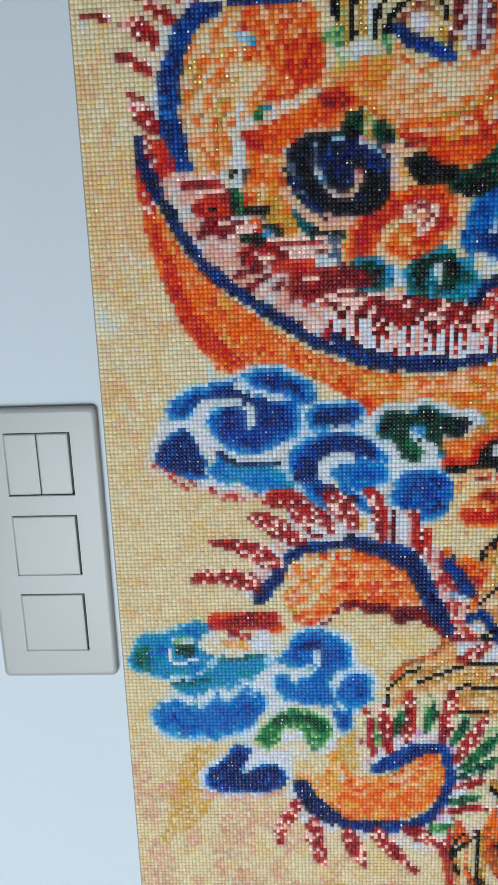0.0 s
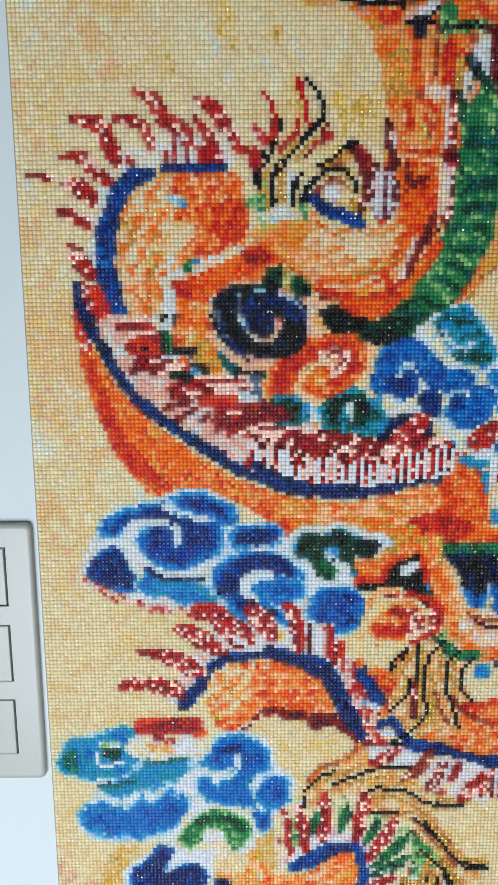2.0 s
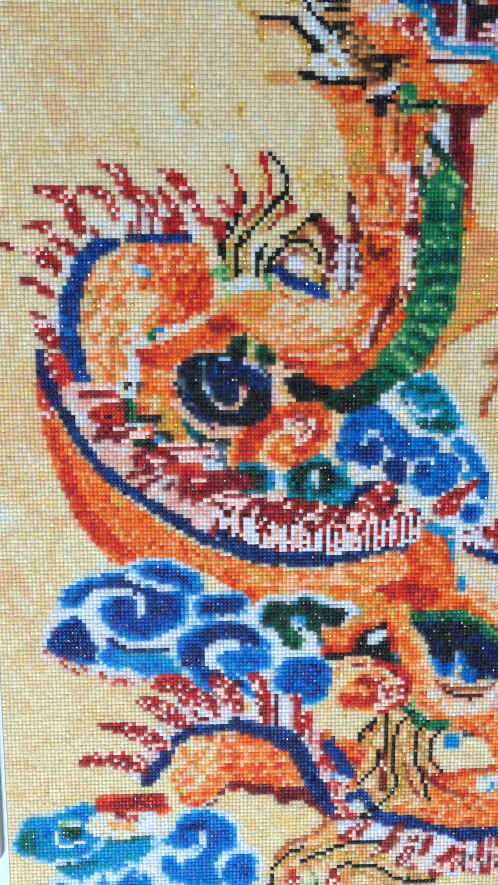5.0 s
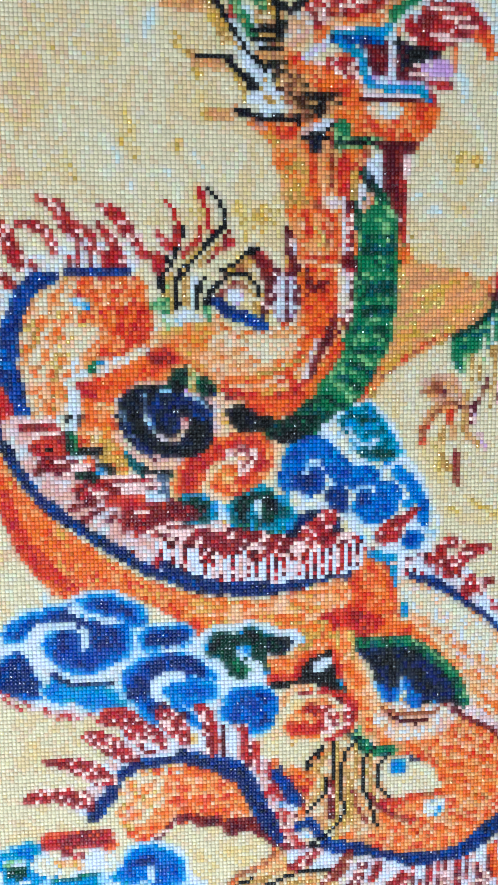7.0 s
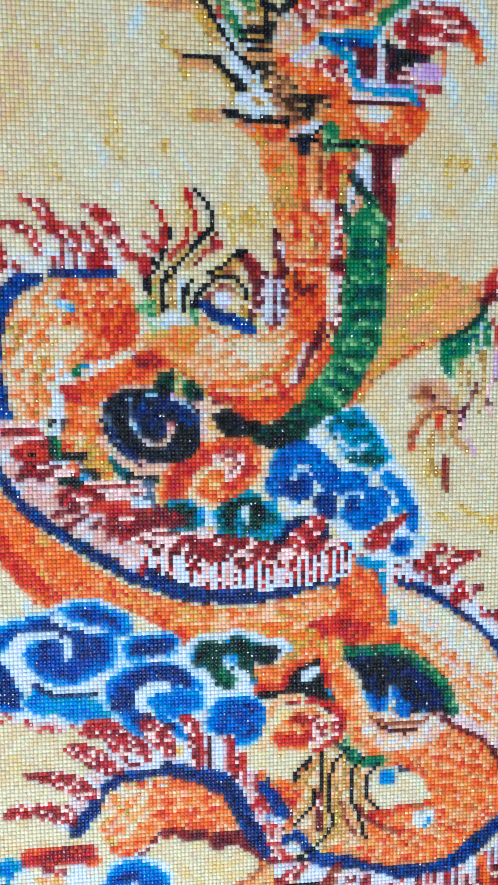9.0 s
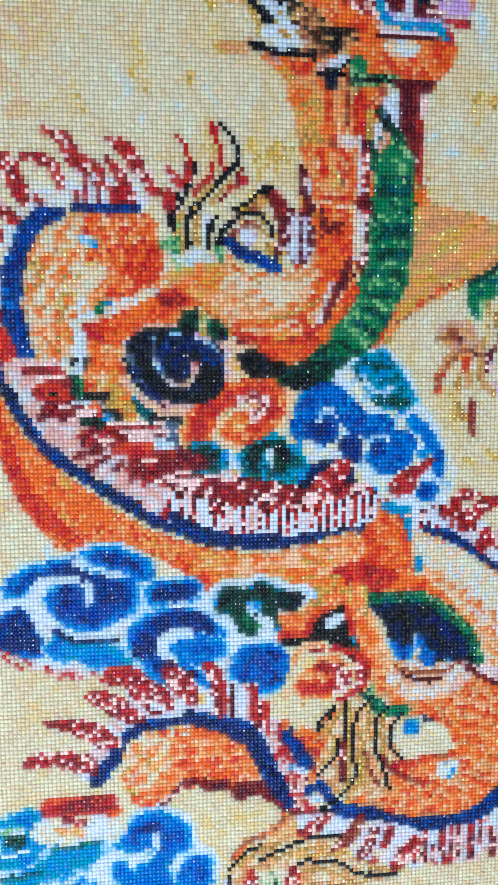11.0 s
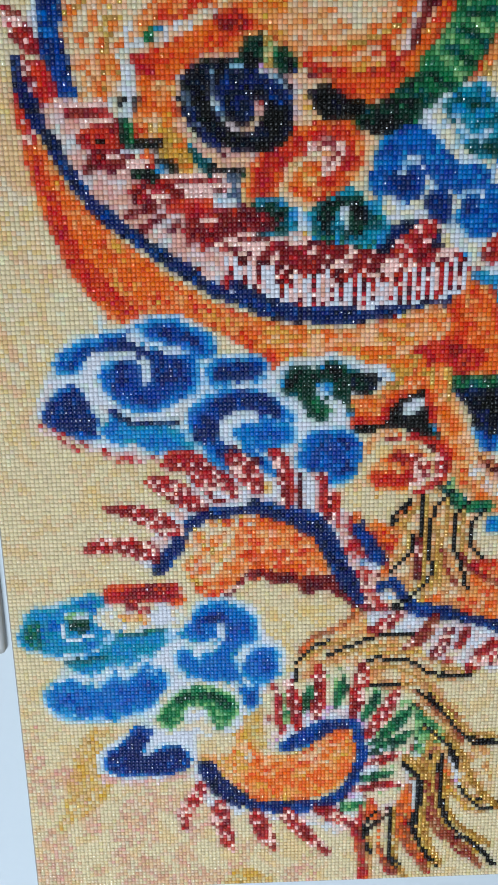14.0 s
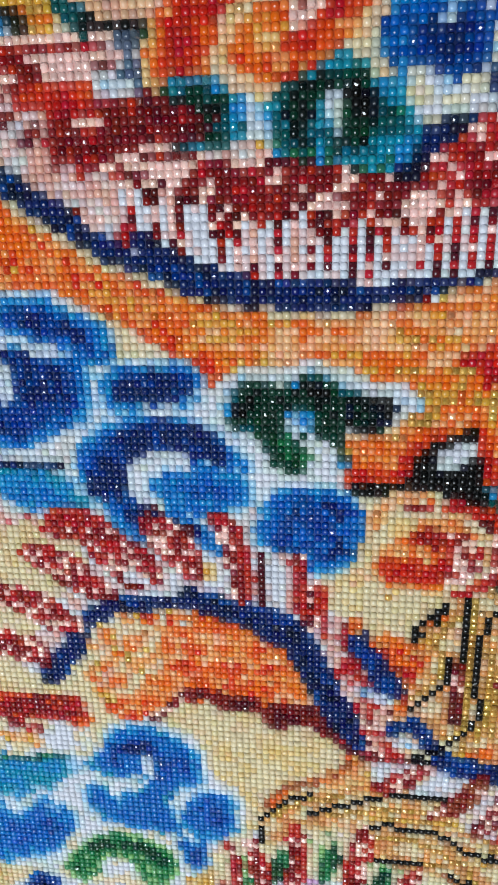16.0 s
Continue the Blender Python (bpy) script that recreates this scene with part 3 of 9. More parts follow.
# teal spirals
ramp("tq:3,lb:2,dt:1>gn:2,dt:2,dg:1>dg:4,bk:2", "72.5 172, 73.5 176, 77.5 179, 82.5 178.5, 86.5 175.5, 89.5 171.5, 89 167, 85 165.5, 83 167.5, 80.5 166.5, 77 168, 74.5 168.5")
line("bk:3,dg:2", 4, "80.5 176.5, 83.5 174, 85 170.5, 84 167.5")
line("tq:2,gn:1,wh:1", 1.6, "79 169.5, 78.5 172.5, 80 174")
line("wh:3,pks:1", 1.4, "80 173, 80.5 171.5, 80 170")
ramp("tq:3,lb:2>dt:2,dg:3>dg:3,bk:1", "59 174, 62.5 176.5, 66.5 176.5, 69 174.5, 70 171, 67.5 169, 64 168.5, 65.5 170.5, 65 173.5, 61.5 174")
line("gn:2,lb:1,dt:1", 1.6, "62.5 169, 67.5 169.5")
# curl of the body, breast and neck
fill("or:6,oc:4,lor:4,dor:2", "55.5 215, 63 216.5, 71 215.5, 82 217, 89 220.5, 90.5 226, 87 232.5, 88 243.5, 86.5 251.5, 86 260.5, 84 264, 94.5 268.5, 102.5 267, 108 255.5, 106.5 242, 105.5 231.5, 104 223, 100.5 215, 97.5 203.5, 90.5 195.5, 82 199, 72.5 201, 67 205.5, 61.5 211")
fill("pe:4,gy:2,lor:4,ye:2", "72.5 215, 82 216.5, 93.5 217.5, 99 215, 95 209.5, 85 206.5, 76.5 209.5")
fill("oc:4,or:4,gos:2,lor:2", "86 263, 92.5 262, 93.5 252.5, 92.5 242, 88.5 242, 86.5 251.5")
fill("dor:5,rd:2,or:3", "97 243.5, 101.5 242, 102.5 232.5, 100.5 223, 95 212, 90.5 215, 95 220.5, 92 231.5, 96 235.5")
fill("dor:4,rd:3", "92 255.5, 95 256.5, 95.5 245, 92.5 242")
line("rd:2,mr:2", 1.4, "99 262, 98.5 251.5, 99.5 249")
line("cr:3,pkw:2", 1.4, "101 249, 101.5 239.5, 100.5 232.5, 102 227, 100.5 217.5")
line("rd:3,dr:2", 2, "103 247.5, 103.5 237, 102 232.5, 103.5 226, 102.5 220.5")
line("mr:2,dr:2", 1.4, "104 226, 101 220.5, 99 215, 95 209.5")
line("cr:2,pe:2", 1.6, "99 216.5, 95 209.5, 86.5 206, 78 204, 71 205")
line("rd:3,dor:3", 2, "99 208, 92 201, 80.5 200.5, 72.5 202.5")
line("cr:2,pe:3", 1.2, "100.5 212, 96.5 206.5, 89 204, 78 203.5")
line("or:2,dor:3", 2.4, "97 206.5, 92 199.5, 86.5 197.5")
line("dr:3,mr:1", 1, "72.5 201, 80.5 200.5, 89 201.5")
# orange foreleg
fill("oc:4,or:4,lor:3,gos:1", "116.5 237, 121 232.5, 129 232, 136 228.5, 141 230, 141 220, 136.5 220, 128 214.5, 117.5 209, 113.5 207, 108 199.5, 105 201, 110.5 212, 114 223, 115 232.5")
line("or:3,dor:2", 2, "117 237, 115.5 226, 113.5 215, 109 206.5, 106.5 201")
# green belly plates
fill("gn:6,lg:2", "106.5 253, 106 242, 105.5 232.5, 105 223, 101.5 215, 100.5 208, 95 202.5, 88.5 195.5, 87 190.5, 93.5 190, 102 196, 107 202, 110.5 208, 113.5 216, 114.5 224.5, 116 232.5, 115 239.5, 113 250.5")
plates("dg:3,dt:2,gn:1", "110 250, 110.5 246, 111 241.5, 111.5 238, 111 232.5, 110.5 228, 110 222.5, 108.5 216, 107 211.5, 104 206, 100.5 201, 96.5 196.5, 90.5 192.5")
line("dg:4,bk:1", 6, "87 191, 95 192")
line("dg:1,ink:2", 2, "107 254, 108.5 251")
line("gy:3,cr:2", 4, "109 255.5, 110.5 252")
line("gn:2,dg:2", 1.6, "104.5 249, 106 243.5")
line("or:2,tn:2", 2.4, "107.5 247.5, 108 242")
line("mr:4,dr:2", 3, "112.5 262, 113 250.5")
line("pkw:2,ab:2", 1.2, "115 258, 115.5 242")
line("rd:4,mr:1", 1.6, "116 258.5, 116 241")
line("rd:2,or:2", 1.4, "107 250, 108.5 243")
# upper body plant strokes
fill("pe:3,gy:3,ye:2,or:2", "55.5 215, 57 220.5, 63 220.5, 70 221, 72.5 216.5, 63 216")
line("gos:3,oc:2,lg:1", 4, "59 228.5, 59 220.5")
line("gy:3,wh:2", 3, "65 228.5, 63.5 220")
line("lg:3,gn:1", 2, "57.5 222.5, 59 218")
line("gn:2", 1.6, "68.5 222.5, 68.5 220")
line("ye:2,cr:3,oc:2", 10, "75.5 227.5, 79.5 223")
thin("bk", "68.5 250, 71 247, 72.5 245, 72 241.5, 68.5 238.5, 65 234.5, 61.5 230.5, 60.5 228.5, 60.5 222.5")
thin("rd", "66.5 250, 67 247.5, 68.5 244, 69 240.5")
thin("rd", "67 249, 67.5 247")
thin("rd", "58.5 247, 60 245, 61 242.5, 61 238.5")
thin("bk", "62.5 241.5, 62.5 239.5, 60 235.5, 57.5 232, 57 227")
thin("gos", "66.5 236.5, 63 231.5, 62.5 223.5")
thin("gos", "70 237.5, 66 232.5")
thin("dr", "73 240, 72.5 237.5, 69.5 234.5, 68 233.5")
thin("rd", "66 241.5, 66 238.5, 64 236.5, 62.5 234.5")
line("rd", 2, "56.5 234.5, 57 232")
thin("bk", "80.5 236.5, 77 235, 73.5 232.5, 71 231")
line("dbr:2,br:1", 1.6, "72.5 230.5, 78 230.5")
thin("bk", "72.5 229.5, 69 227.5, 67.5 222.5")
thin("bk", "67.5 229.5, 65.5 226.5, 65 222.5")
thin("bk", "77.5 230, 80 228.5, 80.5 226")
fill("tn:2,oc:2,go:1", "76 234, 79.5 235.5, 78 231.5, 74.5 231.5")
line("dr:3,br:2", 1.6, "71 225.5, 73.5 228, 76.5 228.5")
fill("wh:5,lil:1", "72.5 226, 76 228, 76.5 223, 74 222.5")
fill("ye:2,oc:2,cr:2", "77 228.5, 80 227.5, 79.5 223, 77 223")
line("nv:4,nb:2", 2.6, "70.5 224, 74 221, 78 219.5, 81.5 218")
line("nv:3", 1.8, "81.5 222, 81.5 219")
line("rd:3,mr:3", 2, "81 234.5, 83 230, 83.5 226, 82 222")
line("wh:2,pkw:2", 1.6, "85 228.5, 84 223")
line("mr:3,ab:1", 1.6, "85 231.5, 85.5 226")
line("mr:3,ab:1", 2.4, "88.5 228.5, 89 224")
line("mr:3,wh:2", 1.4, "84.5 223, 85 220")
line("wh:2,mr:2", 3, "87 222.5, 89 220")
thin("mr", "87.5 241.5, 87.5 235.5")
thin("wh", "89.5 240, 89 235.5")
thin("mr", "89.5 236.5, 89.5 231.5")
line("mr:2,ab:2", 2, "92.5 231.5, 93.5 226")
line("pkw:2,ab:1,tn:1", 2, "95 227.5, 95.5 223")
# head with mane, jaw and open mouth
fill("rd:4,dr:3,pks:2,ab:3,or:1", "88.5 298, 99.5 299, 119 300, 124 297, 117.5 295.5, 110.5 292, 105 290, 99.5 290, 97 288, 95.5 286, 93.5 287.5, 91.5 289.5, 91.5 293.5")
fill("or:4,oc:3,lor:2", "106.5 299, 119 299.5, 117.5 296.5, 110.5 295, 106.5 295.5")
line("bk:4,dbr:2", 4, "108 297.5, 112 297, 113.5 296.5")
line("mr:4,ab:2", 3, "119.5 297, 123.5 296.5")
fill("pe:3,gy:3,pks:2,tn:2", "88 291, 91.5 292, 94 289, 92 283, 87.5 284.5")
fill("or:5,dor:3,lor:2", "87.5 283, 94 280, 99.5 281.5, 105 281, 107.5 277, 105.5 275, 101 273.5, 91.5 272, 88.5 276")
fill("rd:3,ab:4,dr:2,pks:1", "94.5 279.5, 99.5 281, 104 280.5, 106 276.5, 102 276, 98.5 278")
fill("or:6,dor:3,lor:2", "101.5 274.5, 105.5 276, 107 272, 108 268, 116.5 268.5, 116 271, 121.5 271, 122 266, 120.5 261.5, 118 260, 108 261, 104 264, 101.5 268")
fill("dor:5,or:2", "116.5 270.5, 121.5 270.5, 122 266, 119.5 261, 117.5 264")
fill("or:5,dor:2,oc:2", "80.5 265, 87.5 264, 91.5 262.5, 100 264, 104 261.5, 102.5 257.5, 91.5 256, 86 258.5")
line("or:3,lor:4,pe:2", 3, "95.5 285.5, 99 288, 105 289, 110.5 289.5, 113.5 293, 117.5 297.5")
line("ab:5,pkw:2", 1.1, "99 287, 110.5 287.5")
line("wh:3,lil:2,gy:2", 2.2, "92.5 280.5, 95.5 283, 98 285, 100 286")
fill("wh:3,gy:3,cr:2", "112.5 289, 117.5 295, 122 296, 121.5 291, 119.5 288.5, 117.5 290.5, 116 287.5")
line("wh:4,pkw:1", 1.2, "122 295.5, 127 295.5, 131.5 295")
line("gn:4,lg:1", 2.6, "113 290.5, 116 293, 119 295.5")
fill("rd:5,dr:4", "117 291, 119.5 288.5, 121 290.5, 122.5 294.5, 130 295, 134.5 291.5, 137.5 289, 133.5 287, 129.5 285.5, 125.5 283.5, 121 284, 117.5 285.5, 116 288")
line("dr:4,mr:2", 2, "122 289.5, 129 288.5, 134.5 289")
line("ab", 1.1, "121.5 292.5, 125 293")
line("ab", 1.1, "126 291, 129.5 291")
line("ab", 1.1, "117.5 285.5, 128 286")
line("ab", 1.1, "120.5 284.5, 124 284")
line("or:4,dor:2", 2.2, "133.5 287, 136.5 287, 137.5 282.5")
line("or:4,br:1", 1.6, "128.5 285, 128.5 279")
line("tq:4,lb:2", 2.2, "99 286, 105 286.5, 110.5 287, 112 288")
line("nv:5,ink:1", 2.2, "99 285, 104 285, 107 284, 110.5 283.5")
line("wh:4,lil:1", 1.2, "103.5 285.5, 109 285.5")
fill("mr:4,dr:3", "107.5 283.5, 112 285, 112.5 279, 110 277, 108 281")
line("bk:3,ink:1", 2, "109 284.5, 112 284.5")
line("wh:4,pe:1", 1.4, "113 286.5, 113 276")
line("or:4,pe:1", 1.4, "114.5 287.5, 114.5 283.5")
fill("mr:5,dr:2", "114 283, 117.5 280.5, 121 279.5, 118 276, 114 276.5")
fill("bk:6,ink:1", "114.5 285.5, 117.5 283.5, 122 283.5, 125.5 282, 121.5 280.5, 119.5 279.5, 117 278.5, 115 281.5")
fill("lil:5,pks:1", "121 280.5, 127 280.5, 127.5 277, 122 275.5")
fill("pks:2,rd:3,ab:3", "117.5 279, 121 280.5, 122.5 276, 118 276")
line("wh:3,lil:2", 1.4, "106.5 281.5, 108.5 277.5, 111 276.5, 119 276, 121.5 274")
line("tq:5,lb:2", 2.2, "100.5 284, 105 281.5, 107 278.5, 108.5 276, 112 274.5, 119 274.5, 122.5 272")
line("rd:4,mr:1", 1.6, "122 275.5, 127 275")
line("rd:4,mr:2", 2.4, "122.5 272.5, 123.5 268.5")
line("pe:3,pkw:2", 1.6, "104.5 281, 106 276.5, 107 272.5")
line("pks:3,pe:2", 1.1, "108.5 273.5, 119 273.5")
line("cr:3,pe:2", 1.3, "109 272.5, 119.5 272.5")
line("mr:3,br:2", 1.1, "108 271.5, 121.5 271.5")
fill("cr:3,gy:3,wh:2", "108 270.5, 116 270.5, 115 268.5, 110 268.5")
fill("bk:6,dbr:2", "91 272, 101 272.5, 101 269, 97.5 269, 96 270.5, 92 269.5")
line("br:2,or:2,tn:1", 2, "99 271.5, 95.5 268")
line("wh:2,rd:2,pks:2,ink:1", 2.4, "92.5 263.5, 96.5 265.5, 100.5 266")
fill("dg:3,gn:4,bk:1", "100 266, 102 267, 103 263.5, 109.5 262.5, 110 260.5, 105.5 261, 101 261")
line("bk:4,ink:2", 4, "94.5 262.5, 94.5 260")
line("mr", 1.1, "91.5 261.5, 98 262")
fill("tn:4,pe:2,br:1,oc:2", "80 291, 87 291, 87.5 280.5, 90.5 275.5, 92 271, 89 266.5, 85.5 268, 83.5 278, 81.5 284.5")
line("bk:4,dbr:1", 1.2, "80.5 287, 85.5 287")
line("bk:4,dbr:1", 1.2, "80.5 284.5, 86 285")
line("bk:4,dbr:1", 1.2, "83.5 282.5, 86.5 283")
line("bk:4,dbr:1", 1.2, "83.5 279.5, 87.5 279.5")
line("bk:4,dbr:1", 1.4, "85 277, 88.5 277.5")
line("bk:4,dbr:1", 1.3, "79.5 280.5, 81.5 280.5")
line("bk:4,dbr:1", 1.2, "81.5 278, 83.5 278")
line("bk", 1.4, "87 288.5, 86.5 284.5")
line("bk:4,dbr:2", 1.6, "84 276, 85 273.5")
line("bk", 2, "89 277, 91 274.5")
thin("dbr", "85.5 273, 86.5 273")
thin("dbr", "87.5 274.5, 89.5 273")
thin("dbr", "87 271, 89.5 269.5")
thin("dbr", "88 269, 91.5 268")
line("wh:4,gy:3", 3.4, "74.5 288, 76.5 284, 78.5 280, 81 276.5, 83.5 274")
line("wh:3,gy:3", 2.4, "78 291, 80.5 285.5, 82 282")
thin("bk", "76 285, 78 282.5, 80.5 280")
line("gn:4,lg:1,dg:1", 2.6, "74.5 295, 76 291, 78 288, 80 285.5")
line("gn:3,go:2", 2.4, "80.5 294, 82.5 290.5")
line("gos:3,go:2,oc:1", 2, "82.5 294, 85 289.5")
line("gos:2,cr:2", 1.2, "81 289, 85.5 289.5")
line("bk", 1.8, "63.5 294, 68 294")
line("bk", 1.6, "68 293, 71 293")
thin("bk", "71 292.5, 72.5 289.5, 75 285.5")
line("oc:3,gos:3,ye:2", 3, "69 291.5, 71.5 288, 73.5 284.5")
line("tn:3,pe:2", 3, "63 291.5, 67.5 291.5")
line("rd", 1.8, "74.5 291, 75.5 289.5")
line("oc:2,go:1,tn:2", 2, "64 281.5, 66 280.5")
line("bk", 1.8, "67 280.5, 73 280.5")
line("tn:4,pe:1", 2.6, "66.5 279, 74.5 278.5")
thin("dbr", "73.5 279.5, 75.5 278, 77 276.5")
line("oc:2,gos:2", 2, "76.5 275.5, 77.5 273.5")
line("bk", 1.8, "78.5 276, 80 274")
fill("cr:2,wh:4,gy:3", "78.5 271, 87 271, 86.5 267.5, 79.5 267.5")
line("bk", 1.3, "75 267.5, 77.5 268")
line("bk", 1.4, "78.5 268, 81 267.5")
line("bk", 2, "80.5 266.5, 88 266.5")
line("tn:4,oc:2", 3, "69 267.5, 74 267.5")
line("pks:2,or:3", 2, "79.5 265.5, 84.5 264.5")
line("bk", 2.2, "80 297, 83.5 296.5")
line("bk", 2, "85 294.5, 85.5 292.5, 89 291.5, 92 294")
# shoulder and foreleg tuft
fill("oc:5,or:4,lor:4,tn:1,gos:1", "116 234.5, 120 232.5, 128.5 232, 134.5 228.5, 140 229.5, 140 223.5, 136.5 219.5, 133.5 216, 126 216, 120 212.5, 113 208, 111.5 205.5, 113 218")
fill("rd:4,dor:3,pks:2,ab:1", "139 227.5, 141 232, 146.5 235, 158 237, 158.5 226, 146.5 226")
fill("mr:4,dr:2,ab:1", "139.5 225.5, 145 228.5, 146.5 225.5, 142 223.5")
fill("gn:6,dt:2,lg:1", "129 216, 135 217.5, 140 223, 142 219.5, 142.5 214.5, 141 213.5, 136 213.5, 135 205, 133.5 209, 130 209")
line("dg:4,dt:2", 2, "134.5 217, 137.5 220, 140 223")
thin("dg", "132.5 216.5, 133.5 204.5")
thin("lg", "135 212.5, 135.5 205")
thin("gy", "140 218, 140.5 212")
thin("gos", "136.5 212.5, 137 203")
thin("gos", "139.5 213, 139.5 203.5")
line("pks:3,rd:2", 1.6, "142 221, 144.5 216.5, 144 210.5")
thin("lil", "143.5 211, 143 205, 141.5 200.5")
# claw
fill("tn:4,br:2,lor:2", "121.5 207.5, 128.5 209, 134 207.5, 135.5 202, 129.5 194.5, 125 197, 122 201.5")
fill("oc:3,tn:3,gos:3", "134.5 207.5, 141.5 212, 141.5 200.5, 137 202, 135 197.5")
thin("dbr", "122 201, 129.5 201.5")
thin("dbr", "122 205, 125 203, 129 204")
line("lor:3,tn:2", 3, "128 200, 124 195.5, 122 190")
thin("br", "130.5 200.5, 125.5 195, 123.5 191.5, 122.5 189.5, 121.5 188")
line("tn:2,ye:2,gos:2", 3.4, "129 198.5, 127.5 192, 128.5 185.5, 129.5 180")
line("br:3,dr:2", 1.8, "130.5 187.5, 131 183, 130 178.5")
thin("br", "133.5 199.5, 130 196, 129.5 193.5")
line("ye:2,gos:3", 3, "133.5 198.5, 133.5 193, 137.5 189")
thin("br", "139 205.5, 137 200.5, 135 196, 134.5 193")
line("gos:2,tn:2", 3, "137 191.5, 138.5 187.5")
fill("pks:2,pkw:2,lil:1", "123 209, 127 209, 126.5 206, 123.5 206.5")
# blue clouds beside the breast
fill("wh:7,gy:1,pkw:1", "86 182.5, 90 188.5, 96.5 193.5, 101.5 195, 107 198.5, 113.5 194.5, 117 186.5, 123 179, 124.5 167, 122.5 159, 114 158.5, 106.5 162.5, 102 169, 92 173, 87 177.5")
ramp("lb:3,bl:2>bl:2,nb:3>nb:3,nv:2", "86.5 179.5, 87.5 184.5, 91 188, 96.5 188.5, 100 186, 103 181, 101 179.5, 98 180, 97.5 175, 92.5 174, 88 176")
line("wh:5,gy:1", 1.5, "99 179.5, 97.5 180, 96.5 183.5, 93.5 185, 91.5 183, 92 180")
line("nv:4,nb:1", 3, "93.5 181, 94 177")
ramp("bl:2,nb:1>nv:4,nb:1", "97 175, 100.5 177.5, 103 175, 102.5 171.5, 99 172")
ramp("tq:4,lb:2>tq:4,lb:1>dt:1,tq:3", "100.5 193.5, 103.5 196, 106.5 198.5, 111 195, 114 190.5, 116.5 186.5, 115.5 183, 109.5 183, 103 187")
line("wh:4,gy:1", 1.6, "103 192.5, 104.5 188.5, 108 187.5, 109.5 190")
line("dt:3,dg:1", 2.6, "108.5 185.5, 115 185.5")
ramp("lb:3,bl:2>bl:4,nb:1>nb:3,bl:2", "101 180.5, 108 182, 115 181, 118.5 176, 117.5 171.5, 114 168, 109 166.5, 104.5 169.5, 104 174, 106.5 177, 103.5 179")
line("wh:5", 1.4, "104 171.5, 104 175.5, 106.5 177.5, 110 177")
line("nv:3,nb:2", 3, "108 174, 107.5 171")
ramp("lb:3,bl:3>bl:3", "116.5 180.5, 120.5 179, 123.5 173.5, 123 168.5, 119 171.5, 117 176")
ramp("lb:2,bl:2>nb:3", "117.5 166.5, 122 168, 122.5 162, 117.5 161")
line("wh:3,pkw:1", 1.4, "117 179, 117 173, 120.5 170")
line("lb:3,tq:2", 3, "106.5 164.5, 109.5 163")
line("lb:3,tq:3", 3, "110.5 159.5, 114 158.5")
# crest to the right of the clouds
fill("wh:5,pkw:2,pks:2", "106.5 163, 115.5 160.5, 126 162.5, 130.5 158, 143 151.5, 143.5 139, 131 149, 118.5 154, 114 152.5")
streaks("114 159, 121.5 160.5, 129 158, 135 153, 143.5 148.5, 143.5 141, 138.5 144.5, 134 148.5, 126 152, 119.5 154, 114 153")
line("nv:5,nb:1", 2, "119 153.5, 126 151.5, 134 148, 138.5 143.5, 143.5 139.5")
tongue("rd:4,ab:3,mr:1", 5, "123 172.5, 115.5 169, 109.5 165.5")
tongue("rd:5,dr:2,ab:2", 6, "142 160.5, 135 160, 128.5 158, 127 155")
tongue("rd:5,dr:2,ab:1", 5, "142 152.5, 137 149.5, 133.5 146.5")
tongue("mr:3,ab:3", 3, "126 163, 122 161, 118.5 157")
tongue("rd:3,mr:2", 3, "143.5 144.5, 140 142.5")
fill("nv:2,ink:3", "92.5 171.5, 98 172, 96.5 169.5, 91.5 166, 86 164.5, 89 168")
fill("nv:3,ink:2", "98.5 168, 100.5 169, 101.5 165.5, 99.5 162.5")
tongue("rd:4,ab:3,mr:2", 5, "101.5 172, 96.5 168, 90.5 163.5")
fill("mr:3,rd:3,ab:2", "86 163.5, 95 165, 106.5 166, 106.5 159.5, 95 160")
# second thigh and flank
scale("cr:4,pe:4,gy:3,lor:1>pe:4,lor:3,cr:3,gy:1", "114 148, 115.5 153.5, 126 151.5, 135.5 145, 143.5 139, 144.5 102.5, 128.5 107, 116 114, 113 122")
fill("or:6,dor:3,lor:3", "102.5 153, 106.5 158.5, 114 157.5, 116 149.5, 118 141.5, 129.5 137.5, 136 128.5, 131 129, 119 134, 108.5 136, 101 134.5, 95 133.5, 84.5 128, 81.5 131, 86 135.5, 95 142.5, 101 147")
fill("dor:4,rd:3,or:2", "95 143.5, 106.5 148, 112.5 145, 114.5 137, 104 136, 98 138")
fill("or:6,lor:3,dor:2,pe:1", "104.5 131.5, 111.5 119, 114.5 110.5, 125.5 105.5, 144.5 107.5, 145 83, 135.5 77.5, 123 76, 107.5 78.5, 95 81.5, 92 90, 101 95.5, 107 111")
scale("cr:3,pe:3,gy:3>pe:3,lor:3,pks:2,cr:2", "108.5 120.5, 116 119.5, 131.5 117, 144 118.5, 144.5 109, 130 106.5, 119.5 109, 111.5 112.5")
hatch("pe", "lor", "114.5 142, 143.5 137.5, 144.5 109, 134.5 116, 131 129")
fill("cr:6,gy:2,ye:1", "113.5 101.5, 119.5 103.5, 125.5 102, 128 94, 119.5 93, 114 95")
line("tq:3,lb:3", 4, "115 101, 118.5 101")
line("wh:3,gy:2", 3, "125 90, 130.5 89")
fill("pks:3,pe:2,ab:2", "137.5 116.5, 144.5 114, 144.5 107.5, 139.5 109.5")
